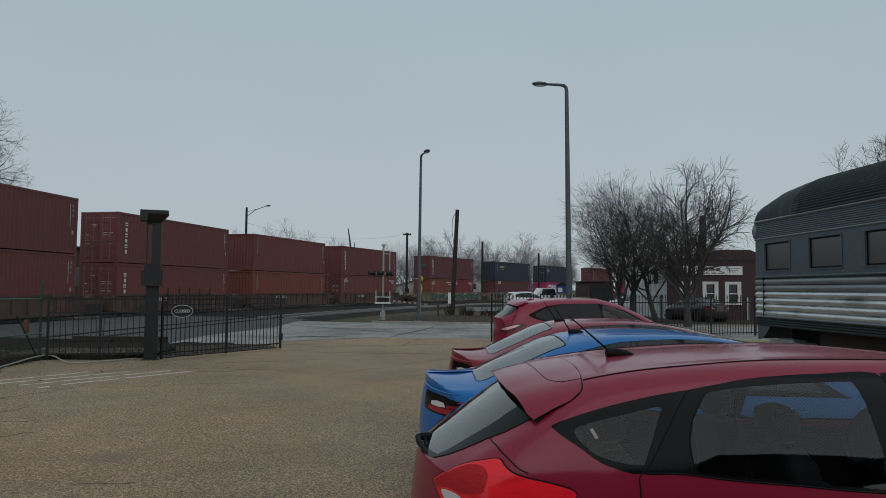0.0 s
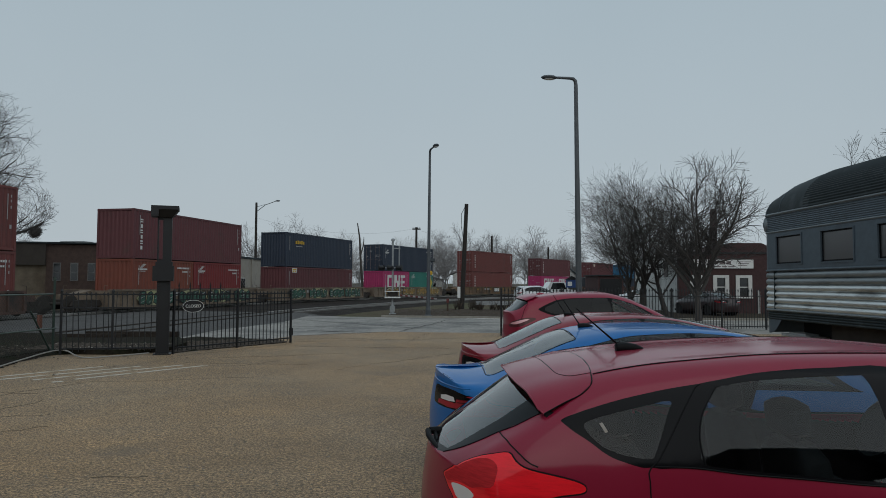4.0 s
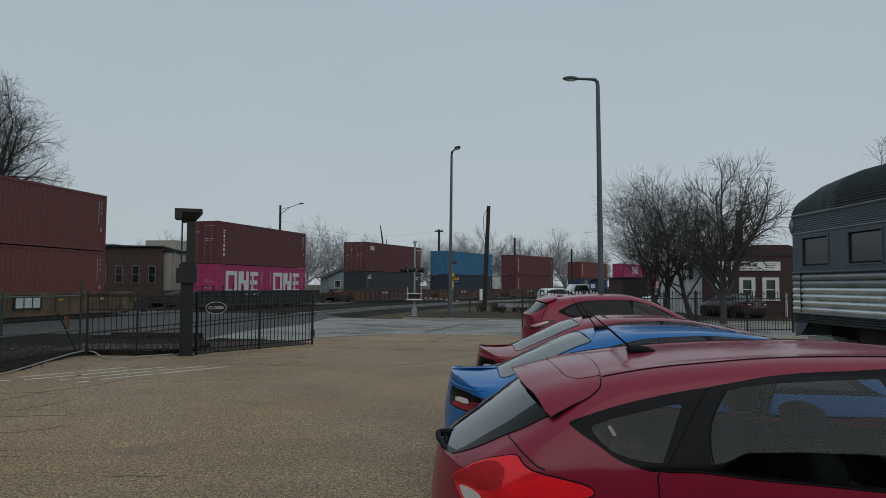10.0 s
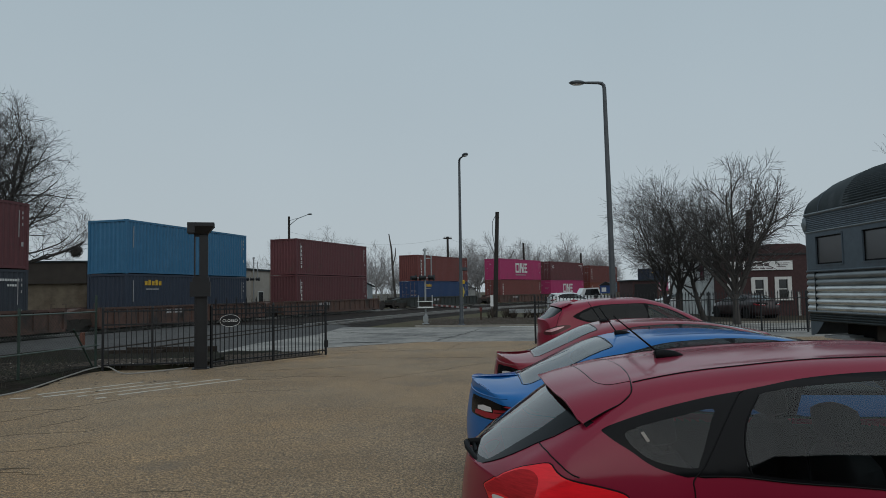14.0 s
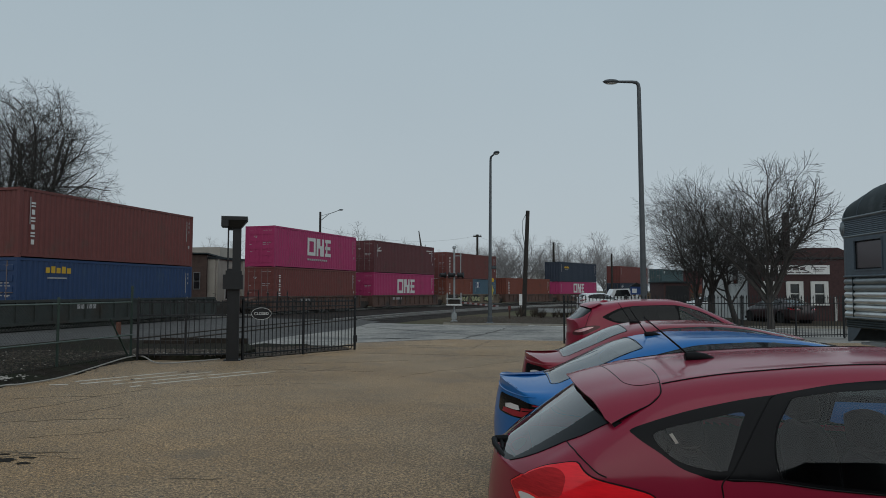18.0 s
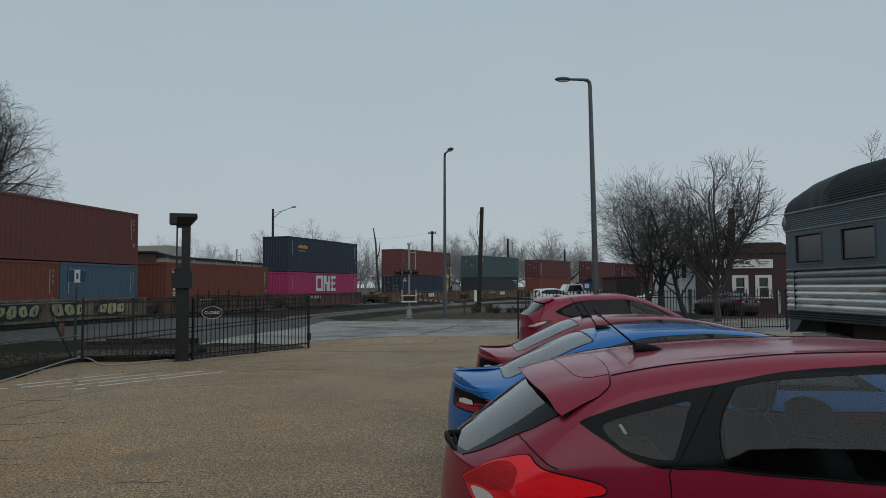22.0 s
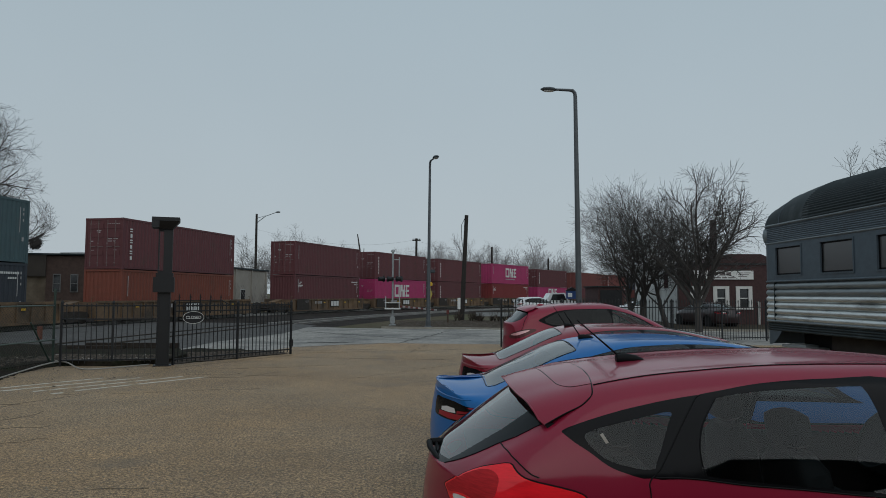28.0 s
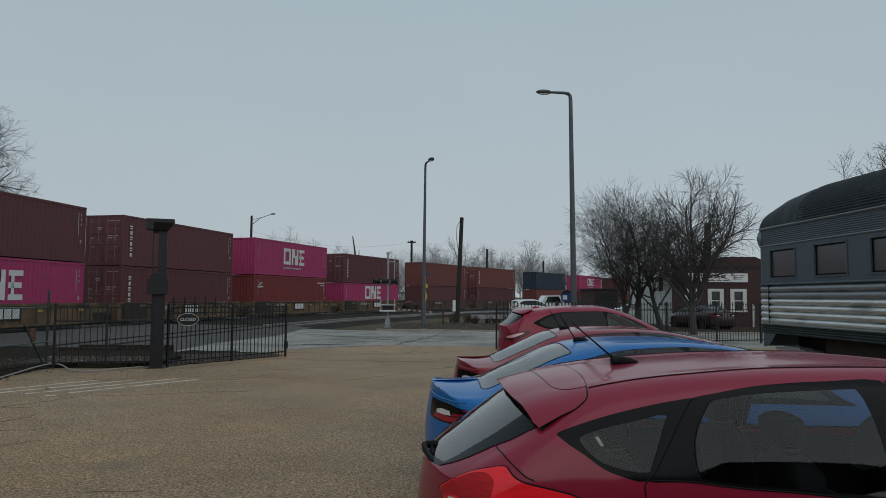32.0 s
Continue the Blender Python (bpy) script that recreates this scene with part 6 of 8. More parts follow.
part("coping", Shape().box(-60.1, 0.1, -0.35, 14.3, 4.6, 4.72), ROOFGREY, bw)
for k in range(5):
    w = part("window", Shape().box(-5.9 + 1.22 * k, -5.35 + 1.22 * k, -0.16, -0.1, 1.75, 3.15), GREYTRIM, bw)
    part("pane", Shape().box(-5.84 + 1.22 * k, -5.41 + 1.22 * k, -0.18, -0.16, 2.46, 3.08), DARKGLASS, w)
    part("pane", Shape().box(-5.84 + 1.22 * k, -5.41 + 1.22 * k, -0.18, -0.16, 1.82, 2.4), DARKGLASS, w)
for k in range(7):
    part("pilaster", Shape().box(-14 - 6.0 * k, -13.6 - 6.0 * k, -0.12, 0.0, 0, 2.95), TAN, bw)
cb = thing("cream_warehouse", "long cream-walled warehouse with panels and a flat roof", "building", pose(-22.6, 55.7, 0, 0, 0, 82))
part("wall", Shape().box(0, 26, 0, 16, 0, 4.25), CREAM, cb)
part("coping", Shape().box(-0.1, 26.1, -0.15, 16.1, 4.25, 4.42), ROOFGREY, cb)
for k in range(7):
    part("pilaster", Shape().box(0.2 + 4.2 * k, 0.5 + 4.2 * k, -0.12, 0, 0, 4.25), CREAM, cb)
for k in range(5):
    w = part("window", Shape().box(1.6 + 4.2 * k, 2.8 + 4.2 * k, -0.05, 0, 0.9, 2.2), TRIM, cb)
    part("pane", Shape().box(1.68 + 4.2 * k, 2.72 + 4.2 * k, -0.07, -0.05, 0.98, 2.12), DARKGLASS, w)
part("roof_unit", Shape().box(6, 9, 3, 6, 4.42, 5.6), CREAM, cb)
part("roof_unit", Shape().box(1, 2.4, 6, 8, 4.42, 5.0), GALV, cb)


def house(x, y, w, d, h, turn, material, label, ridge=1.6, name="house"):
    ob = thing(name, label, "house", pose(x, y, 0, 0, 0, turn))
    part("wall", Shape().prism([(-w / 2, 0), (w / 2, 0), (w / 2, h), (0, h + ridge), (-w / 2, h)], 0, d), material, ob)
    r = Shape()
    for e in (-1, 1):
        r.add([(0, -0.3, h + ridge + 0.06), (e * (w / 2 + 0.4), -0.3, h - 0.3 * ridge / (w / 2) * 0.5 + 0.02), (e * (w / 2 + 0.4), d + 0.3, h - 0.3 * ridge / (w / 2) * 0.5 + 0.02), (0, d + 0.3, h + ridge + 0.06),
               (0, -0.3, h + ridge + 0.2), (e * (w / 2 + 0.4), -0.3, h + 0.1), (e * (w / 2 + 0.4), d + 0.3, h + 0.1), (0, d + 0.3, h + ridge + 0.2)], [(0, 1, 2, 3), (4, 5, 6, 7), (0, 1, 5, 4), (2, 3, 7, 6), (1, 2, 6, 5)])
    part("roof", r, ROOFGREY, ob)
    for k in (-0.25, 0.25):
        wn_ = part("window", Shape().box(k * w - 0.5, k * w + 0.5, -0.06, 0, h * 0.45, h * 0.85), TRIM, ob)
        part("pane", Shape().box(k * w - 0.4, k * w + 0.4, -0.08, -0.06, h * 0.48, h * 0.82), DARKGLASS, wn_)
    return ob


BLUESIDE = mat("pale_blue_siding", (0.19, 0.23, 0.25), 0.8, vary=0.1)
house(-17.3, 112, 5.5, 8, 2.9, 20, BLUESIDE, "small pale blue gabled house beyond the tracks", 1.3)
house(9.0, 150, 9, 10, 3.6, -10, SIDING, "pale gabled house far beyond the train", 2.4)
house(-1.2, 130, 6.5, 8, 2.3, 5, SIDING, "white low house beyond the tracks", 0.9)
house(27, 140, 4.5, 9, 3.0, -14, SIDING, "white gabled house far down the road", 2.2)

# ---- an unseen building added behind the viewer, its roofline shaped for car-window reflections ----
rear_block = thing("depot_building", "plain dark brick depot beside the parking lot", "building", pose(0, -4.2, 0))
part("wall", Shape().box(-10, 3.9, -8, 0, 0, 3.5), BRICK, rear_block)
part("gable_wall", Shape().prism([(3.9, 0), (11.5, 0), (11.5, 3.4), (7.0, 4.2), (4.6, 4.7), (3.9, 3.7)], -8, 0), BRICK, rear_block)
part("wall", Shape().box(11.5, 30, -8, 0, 0, 3.2), BRICK, rear_block)
part("roof", Shape().box(-10.4, 3.88, -8.4, 0.2, 3.5, 3.65), ROOFGREY, rear_block)
part("roof", Shape().box(11.72, 30.4, -8.4, 0.2, 3.2, 3.35), ROOFGREY, rear_block)
part("gable_roof", Shape().prism([(3.92, 3.71), (4.6, 4.71), (7.0, 4.21), (11.7, 3.38), (11.7, 3.46), (7.0, 4.3), (4.6, 4.8), (3.92, 3.83)], -8.2, 0.15), ROOFGREY, rear_block)

# ---- bare winter trees ----


def bare_tree(name, label, m, seed, stems, balls, plan, thin=0.004, twig=None, bark=None, slim=1.0, low=()):
    """A leafless tree. stems: (foot x, y, lean x, y, height, radius); balls: ellipsoids (cx, cy, cz, rx, ry, rz) that hold its crown;
    plan: for each order of branch (how many, length in metres, angle off its parent, where along the parent it starts, wander, rise);
    low: limbs that leave the trunk early (height, direction, length, radius)."""
    r = random.Random(seed)
    ob = thing(name, label, "tree", m)
    wood, fine = Shape(), Shape()
    heart = Vector(balls[0][:3])

    def room(p):
        return min(((p.x - b[0]) / b[3]) ** 2 + ((p.y - b[1]) / b[4]) ** 2 + ((p.z - b[2]) / b[5]) ** 2 for b in balls)

    def limb(p, d, length, rad, order, wander, rise):
        n = max(3, min(16, int(length / (0.4 if order < 2 else 0.22))))
        if order >= len(plan):
            n = 2
        pts, rs = [p], [rad]
        was = room(p)
        for i in range(n):
            d = (d + Vector((r.gauss(0, 1), r.gauss(0, 1), r.gauss(0, 1))) * wander + Vector((0, 0, rise))).normalized()
            p = p + d * (length / n)
            pts.append(p)
            rs.append(max(thin * 0.6, rad * (1 - 0.55 * (i + 1) / n)))
            far_out = room(p)
            if order > 0 and far_out > was:
                if far_out > r.uniform(0.95, 1.4):
                    rs[-1] = thin * 0.6
                    break
                if far_out > 0.6:
                    d = (d + (heart - p).normalized() * 0.22 * (far_out - 0.6)).normalized()
            was = far_out
        heavy = rad > thin * 4
        (wood if heavy else fine).tube(pts, rs, 8 if rad > 0.06 else (5 if heavy else 3), False)
        if order >= len(plan):
            return
        many, span, angle, first, wan, ris = plan[order]
        k = len(pts) - 1
        turn = r.uniform(0, 6.283)
        for j in range(many):
            t = first + (1 - first) * (j + r.uniform(0.1, 0.9)) / many
            if j == many - 1:
                t = 1.0
            i = min(int(t * k), k - 1)
            q = pts[i].lerp(pts[i + 1], t * k - i)
            if order > 0 and room(q) > 1.15 and r.random() < 0.6:
                continue
            ax = (pts[i + 1] - pts[i]).normalized()
            turn += 2.4 + r.uniform(-0.5, 0.5)
            off = ax.orthogonal().normalized()
            off = Matrix.Rotation(turn, 3, ax) @ off
            an = angle * r.uniform(0.6, 1.25) * (0.45 if j == many - 1 else 1)
            dd = ax * math.cos(an) + off * math.sin(an)
            ln = span * r.uniform(0.65, 1.2) * (1.1 - 0.45 * t if order > 0 else 1.0)
            here = rs[i] + (rs[i + 1] - rs[i]) * (t * k - i)
            limb(q, dd, ln, max(thin * 0.7, here * slim * r.uniform(0.5, 0.75)), order + 1, wan, ris)

    for fx, fy, lx, ly, h, rad in stems:
        limb(Vector((fx, fy, -0.1)), Vector((lx, ly, h)).normalized(), h, rad, 0, 0.05, 0.04)
    for z, d, length, rad in low:
        limb(Vector((0, 0, z)), Vector(d).normalized(), length, rad, 1, 0.05, 0.035)
    part("trunk", soft(wood, 60), bark or BARK, ob)
    tagged(part("crown", fine, twig or TWIG, ob), kind="stuff")
    return ob


big_tree = bare_tree("bare_tree", "large bare deciduous tree beyond the railway", pose(-30.1, 43, 0), 23,
                     [(0, 0, -0.3, 0, 5.6, 0.42)], [(-0.9, 0, 9.7, 6.4, 5.4, 5.3), (2.9, 0, 6.4, 3.6, 2.8, 2.0), (5.2, -0.8, 5.5, 2.4, 1.6, 1.5)],
                     [(12, 9.0, 0.74, 0.42, 0.1, 0.03), (9, 4.4, 0.75, 0.18, 0.12, 0.01), (7, 2.3, 0.75, 0.15, 0.14, 0.0), (6, 1.1, 0.75, 0.15, 0.16, 0.0), (3, 0.5, 0.7, 0.2, 0.17, 0.0)], 0.01, slim=0.85, low=[(2.5, (6.4, -1.0, 0.2), 7.4, 0.13), (3.0, (5.5, 1.5, 1.6), 7.0, 0.13), (3.3, (4.0, -2.0, 2.2), 6.5, 0.12), (3.1, (-5.5, 0.5, 1.5), 6.5, 0.13)])
bare_tree("bare_tree", "bushy bare tree with dense twigs behind the fence", pose(11.6, 38.5, 0), 21,
          [(-0.5, 0, -0.5, 0, 2.3, 0.2), (0.0, 0.1, -0.15, 0.1, 2.9, 0.22), (1.25, -0.3, -0.95, -0.1, 2.6, 0.17)],
                       [(-1.0, 0, 5.3, 3.3, 2.6, 2.9), (-2.8, 0, 4.2, 2.4, 1.8, 1.6), (0.8, 0, 4.7, 1.9, 1.6, 2.6), (-3.4, 0, 3.6, 1.9, 1.4, 1.0)],
                       [(8, 4.6, 0.85, 0.4, 0.12, 0.01), (10, 2.5, 0.8, 0.15, 0.14, 0.0), (8, 1.4, 0.75, 0.12, 0.15, 0.0), (8, 0.75, 0.7, 0.15, 0.16, 0.0)], 0.0065, slim=0.75)
bare_tree("bare_tree", "bare tree with forked limbs behind the iron fence", pose(12.75, 33.6, 0), 52,
          [(0, 0, 0.0, 0, 2.3, 0.19)], [(0.5, 0, 5.5, 2.5, 2.0, 2.6), (1.9, 0, 5.1, 1.7, 1.2, 1.3), (0.8, 0, 3.9, 2.7, 1.6, 1.2)],
          [(13, 4.8, 0.75, 0.5, 0.11, 0.01), (10, 2.3, 0.8, 0.15, 0.13, 0.0), (7, 1.3, 0.75, 0.15, 0.15, 0.0), (6, 0.7, 0.7, 0.15, 0.16, 0.0)], 0.0095, slim=1.0)
bare_tree("bare_tree", "tall bare tree behind the coach", pose(28.6, 41, 0), 41, [(0, 0, 0, 0, 4.2, 0.26)], [(0, 0, 7.9, 4.2, 3.6, 4.4)],
          [(8, 6.6, 0.55, 0.7, 0.08, 0.03), (8, 3.0, 0.7, 0.2, 0.11, 0.02), (7, 1.4, 0.7, 0.15, 0.14, 0.02), (6, 0.65, 0.7, 0.15, 0.15, 0.03)], 0.013)
# far trees get their haze from the paled bark and twig colour
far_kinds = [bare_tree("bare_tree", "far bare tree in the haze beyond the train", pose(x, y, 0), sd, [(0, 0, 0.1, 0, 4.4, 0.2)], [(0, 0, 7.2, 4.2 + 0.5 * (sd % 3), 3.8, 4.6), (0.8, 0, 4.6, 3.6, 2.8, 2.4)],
                       [(10, 5.6, 0.8, 0.4, 0.09, 0.03), (7, 2.8, 0.72, 0.15, 0.12, 0.01), (6, 1.5, 0.7, 0.12, 0.14, 0.0), (3, 0.9, 0.7, 0.12, 0.15, 0.0)], 0.016, TWIGHAZE, TWIGHAZE)
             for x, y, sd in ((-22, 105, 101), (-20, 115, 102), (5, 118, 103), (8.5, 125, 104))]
far = [(-13, 126, 8.5, 19), (-8, 116, 7.8, 20), (-3, 118, 9.4, 21), (2.5, 126, 11.6, 22), (11, 122, 9.2, 23), (-18, 128, 10, 24), (-26, 118, 11, 25), (20, 128, 10, 26), (-10, 120, 7.6, 3), (-6.5, 128, 8.4, 4), (0, 120, 9.6, 5), (13, 135, 10.2, 8), (22, 140, 11.5, 9), (26, 150, 10, 10), (31, 150, 9, 11), (-38, 95, 9, 12), (-30, 100, 8, 13),
       (38, 120, 9.5, 14), (-44, 110, 10, 15), (17, 150, 10, 16), (46, 130, 11, 17), (-55, 80, 11, 18)]
rf = random.Random(8)
far += [(x_ + rf.uniform(-2, 2), rf.uniform(150, 215), rf.uniform(11, 17), k_) for k_, x_ in enumerate(range(-74, 78, 5))]
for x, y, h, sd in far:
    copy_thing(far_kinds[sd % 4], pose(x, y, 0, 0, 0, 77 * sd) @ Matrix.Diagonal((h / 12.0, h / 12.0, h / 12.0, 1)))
snag = thing("dead_tree", "leaning dead tree stump with broken top beyond the tracks", "tree", pose(-9.3, 90, 0))
part("trunk", soft(Shape().tube([(0.6, 0, 0), (0.25, 0, 4), (0.05, 0, 7.5), (-0.25, 0, 9.4)], [0.17, 0.15, 0.11, 0.06], 8)), BARK, snag)
part("limb", soft(Shape().tube([(0.15, 0, 5), (0.55, 0, 6.6), (0.6, 0, 7.6)], [0.1, 0.07, 0.04], 6)), BARK, snag)
nest = Shape()
rr = random.Random(3)
for _ in range(260):
    d = Vector((rr.gauss(0, 1), rr.gauss(0, 1), rr.gauss(0, 0.8))).normalized()
    a = d.orthogonal().normalized() * rr.uniform(0.1, 0.35)
    c = d * rr.uniform(0.05, 0.32)
    nest.tube([c - a, c + a], 0.012, 3, False)
part("squirrel_nest", nest, BARK, big_tree, "dark ball of twigs and leaves", big_tree.matrix_basis.inverted() @ pose(-23.57, 41.98, 4.6))
# low scrub along the verge and behind the tracks
shrub = Shape()
for _ in range(26):
    x, y = rr.uniform(1.5, 5.5), rr.uniform(44.5, 47)
    for _ in range(26):
        d = Vector((rr.uniform(-0.5, 0.5), rr.uniform(-0.5, 0.5), 1)).normalized()
        shrub.tube([(x, y, 0), Vector((x, y, 0)) + d * rr.uniform(0.3, 0.75)], 0.008, 3, False)
tagged(part("dry_scrub", shrub, LEAF), "dry brown scrub and grass on the verge", "scrub", kind="stuff")
brush = Shape()
for _ in range(300):
    s_ = rr.uniform(60, 330)
    p, _h = line(s_, rr.uniform(-16, -9))
    for _ in range(16):
        d = Vector((rr.uniform(-0.5, 0.5), rr.uniform(-0.5, 0.5), 1)).normalized()
        brush.tube([(p.x, p.y, 0), Vector((p.x, p.y, 0)) + d * rr.uniform(0.8, 3.2)], 0.012, 3, False)
tagged(part("brushwood", brush, TWIGHAZE), "thin bare brushwood along the far side of the line", "scrub", kind="stuff")

# ---- cars ----


def wheel_at(parent, x, y, r=0.32, w=0.2):
    e = -1 if y < 0 else 1
    t = part("wheel", soft(Shape().lathe([(r * 0.66, -w / 2), (r * 0.94, -w / 2), (r, -w / 3), (r, w / 3), (r * 0.94, w / 2), (r * 0.66, w / 2)], 28, (0, 0, 0), "y")), RUBBER, parent, "black tyre on alloy rim", pose(x, y, r))
    rim = Shape().lathe([(r * 0.67, w * 0.3 * e), (r * 0.62, w * 0.42 * e), (r * 0.6, w * 0.2 * e), (0.03, w * 0.3 * e)], 24, (0, 0, 0), "y")
    for k in range(5):
        a = 6.2832 * k / 5
        rim.box(-0.035, 0.035, w * 0.28 * e, w * 0.44 * e, 0.04, r * 0.62, Matrix.Rotation(a, 4, "Y"))
    part("rim", rim, GALV, t)


def cushion(x0, x1, y0, y1, z0, z1):
    """A padded block with round edges."""
    sh, rows = Shape(), []
    for k in range(9):
        u = -0.98 + 1.96 * k / 8
        s = (1 - abs(u) ** 5) ** 0.2
        ring = []
        for q in range(20):
            c, d = math.cos(math.tau * q / 20), math.sin(math.tau * q / 20)
            ring.append(((x0 + x1) / 2 + (x1 - x0) / 2 * s * math.copysign(abs(c) ** 0.5, c), (y0 + y1) / 2 + (y1 - y0) / 2 * s * math.copysign(abs(d) ** 0.5, d), (z0 + z1) / 2 + (z1 - z0) / 2 * u))
        rows.append(ring)
    sh.grid(rows, True)
    sh.add(rows[0], [tuple(reversed(range(20)))])
    sh.add(rows[-1], [tuple(range(20))])
    return sh


def antenna(parent, x, z, length, back=0.8, k=1.0):
    fin = [(-0.056, 0.01, 0.02), (-0.05, 0.011, 0.026), (-0.01, 0.012, 0.029), (0.04, 0.008, 0.025), (0.075, 0.002, 0.015), (0.092, -0.004, 0.003)]
    a = part("antenna_base", soft(Shape().tube([(x + k * u, 0, z + k * h) for u, h, _ in fin], [k * q for _, _, q in fin], 14)), BLACKPL, parent, "black antenna foot")
    part("antenna_mast", soft(Shape().tube([(x - 0.045 * k, 0, z + 0.03 * k), (x - 0.045 * k - length * back * 0.45, 0, z + 0.03 * k + length * 0.45 * (1 - back * back) ** 0.5), (x - 0.045 * k - length * back, 0, z + 0.03 * k + length * (1 - back * back) ** 0.5)], [0.006, 0.005, 0.0025], 6)), BLACKPL, a)


class Skin:
    """A car's skin as one smooth sheet. u runs from the middle of the tail (-TAIL) round its corner (0) and forward along the flank; r climbs from the sill (0) to the middle of the roof."""
    TAIL = 0.7

    def __init__(self, length, rows, wrap, bulge=0.02):
        self.length, self.rows, self.wrap, self.bulge = length, rows, wrap, bulge
        self.top = len(rows) - 1
        self.kept = {}

    def section(self, x):
        key = round(x, 5)
        if key not in self.kept:
            ys, zs = [curve_at(w, x) for w, _ in self.rows], [curve_at(h, x) for _, h in self.rows]
            wide, wr = max(ys), curve_at(self.wrap, x)
            pts = [Vector((x + wr * (y / wide) ** 2, y, z)) for y, z in zip(ys, zs)]
            a, b = pts[-2], 2 * pts[0] - pts[1]
            self.kept[key] = [b] + pts + [Vector((a.x, -a.y, a.z))]
        return self.kept[key]

    def at(self, u, r, side=1):
        s = self.section(max(u, 0.0))
        i = min(int(max(r, 0)), self.top - 1)
        p0, p1, p2, p3 = s[i:i + 4]
        t = max(r, 0) - i
        d0, d1, d2 = max((p1 - p0).length, 1e-4), max((p2 - p1).length, 1e-4), max((p3 - p2).length, 1e-4)
        m1 = ((p1 - p0) / d0 * d1 + (p2 - p1) / d1 * d0) / (d0 + d1) * d1
        m2 = ((p2 - p1) / d1 * d2 + (p3 - p2) / d2 * d1) / (d1 + d2) * d1
        q = p1 * ((1 + 2 * t) * (1 - t) ** 2) + m1 * (t * (1 - t) ** 2) + p2 * (t * t * (3 - 2 * t)) + m2 * (t * t * (t - 1))
        if u < 0:
            f = max(0.0, 1 + u / self.TAIL)
            x0 = q.x
            q = Vector((x0 * f * f - self.bulge * (1 - f * f) * max(0.0, math.sin(math.pi * min(1.0, max(0.0, (q.z - 0.2) / 0.75)))), q.y * f, q.z))
        return Vector((q.x, q.y * side, q.z))

    def normal(self, u, r, side=1):
        e = 0.02
        a = self.at(min(u + e, self.length), r) - self.at(max(u - e, -self.TAIL), r)
        b = self.at(u, min(r + 0.12, self.top)) - self.at(u, max(r - 0.12, 0))
        n = b.cross(a)
        if n.length < 1e-9:
            return Vector((-1, 0, 0))
        n.normalize()
        if n.dot(self.at(u, r) - Vector((self.length / 2, 0, 0.55))) < 0:
            n.negate()
        return Vector((n.x, n.y * side, n.z))

    def row(self, u, z):
        """The row at which the skin stands z high."""
        lo, hi = 0.0, float(self.top)
        for _ in range(26):
            m = (lo + hi) / 2
            lo, hi = (m, hi) if self.at(u, m).z < z else (lo, m)
        return lo

    def outline(self, pts, smooth=3):
        """A closed outline of (u, height) turned into rows, its corners softly rounded."""
        q = [Vector((u, self.row(u, z))) for u, z in pts]
        return self.round_off(q, smooth)

    def round_off(self, q, smooth=3):
        out = []
        n = len(q)
        for i in range(n):
            p0, p1, p2, p3 = q[i - 1], q[i], q[(i + 1) % n], q[(i + 2) % n]
            for k in range(smooth):
                t = k / smooth
                out.append(0.5 * (2 * p1 + (p2 - p0) * t + (2 * p0 - 5 * p1 + 4 * p2 - p3) * t * t + (3 * p1 - p0 - 3 * p2 + p3) * t ** 3))
        return out

    def lines(self, pts, radius, side, out=0.0, heights=True, flat=1.0):
        """A thin bar along points of (u, height) or (u, row)."""
        q = []
        n = len(pts)
        v = [Vector((u, self.row(u, z) if heights else z)) for u, z in pts]
        for i in range(n - 1):
            p0, p1, p2, p3 = v[max(i - 1, 0)], v[i], v[i + 1], v[min(i + 2, n - 1)]
            for k in range(5):
                t = k / 5
                w = 0.5 * (2 * p1 + (p2 - p0) * t + (2 * p0 - 5 * p1 + 4 * p2 - p3) * t * t + (3 * p1 - p0 - 3 * p2 + p3) * t ** 3)
                q.append(self.at(w.x, w.y, side) + self.normal(w.x, w.y, side) * out)
        q.append(self.at(v[-1].x, v[-1].y, side) + self.normal(v[-1].x, v[-1].y, side) * out)
        return Shape().tube(q, radius, 6)

    def panels(self, regions, us, rs, holes=()):
        """Cut the sheet along the outlines; regions: {name: outline}, the later ones lie on the earlier. Gives {name: (points in the sheet, faces)}."""
        pts = [Vector((u, r)) for u in us for r in rs]
        edges = []
        for poly in regions.values():
            k = len(pts)
            pts += [Vector(p) for p in poly]
            edges += [(k + i, k + (i + 1) % len(poly)) for i in range(len(poly))]
        flat, _e, f, *_ = delaunay_2d_cdt([Vector((p.x, p.y * 0.1)) for p in pts], edges, [], 0, 1e-6)
        v = [Vector((p.x, p.y * 10)) for p in flat]

        def inside(c, poly):
            hit = False
            j = len(poly) - 1
            for i in range(len(poly)):
                a, b = poly[i], poly[j]
                if (a[1] > c[1]) != (b[1] > c[1]) and c[0] < (b[0] - a[0]) * (c[1] - a[1]) / (b[1] - a[1]) + a[0]:
                    hit = not hit
                j = i
            return hit
        box = {k: (min(p[0] for p in q), max(p[0] for p in q), min(p[1] for p in q), max(p[1] for p in q)) for k, q in regions.items()}
        out = {}
        for t in f:
            c = ((v[t[0]].x + v[t[1]].x + v[t[2]].x) / 3, (v[t[0]].y + v[t[1]].y + v[t[2]].y) / 3)
            name = "body"
            for k, q in regions.items():
                b = box[k]
                if b[0] <= c[0] <= b[1] and b[2] <= c[1] <= b[3] and inside(c, q):
                    name = k
            if name == "body" and c[1] < 3.3:
                p = self.at(*c)
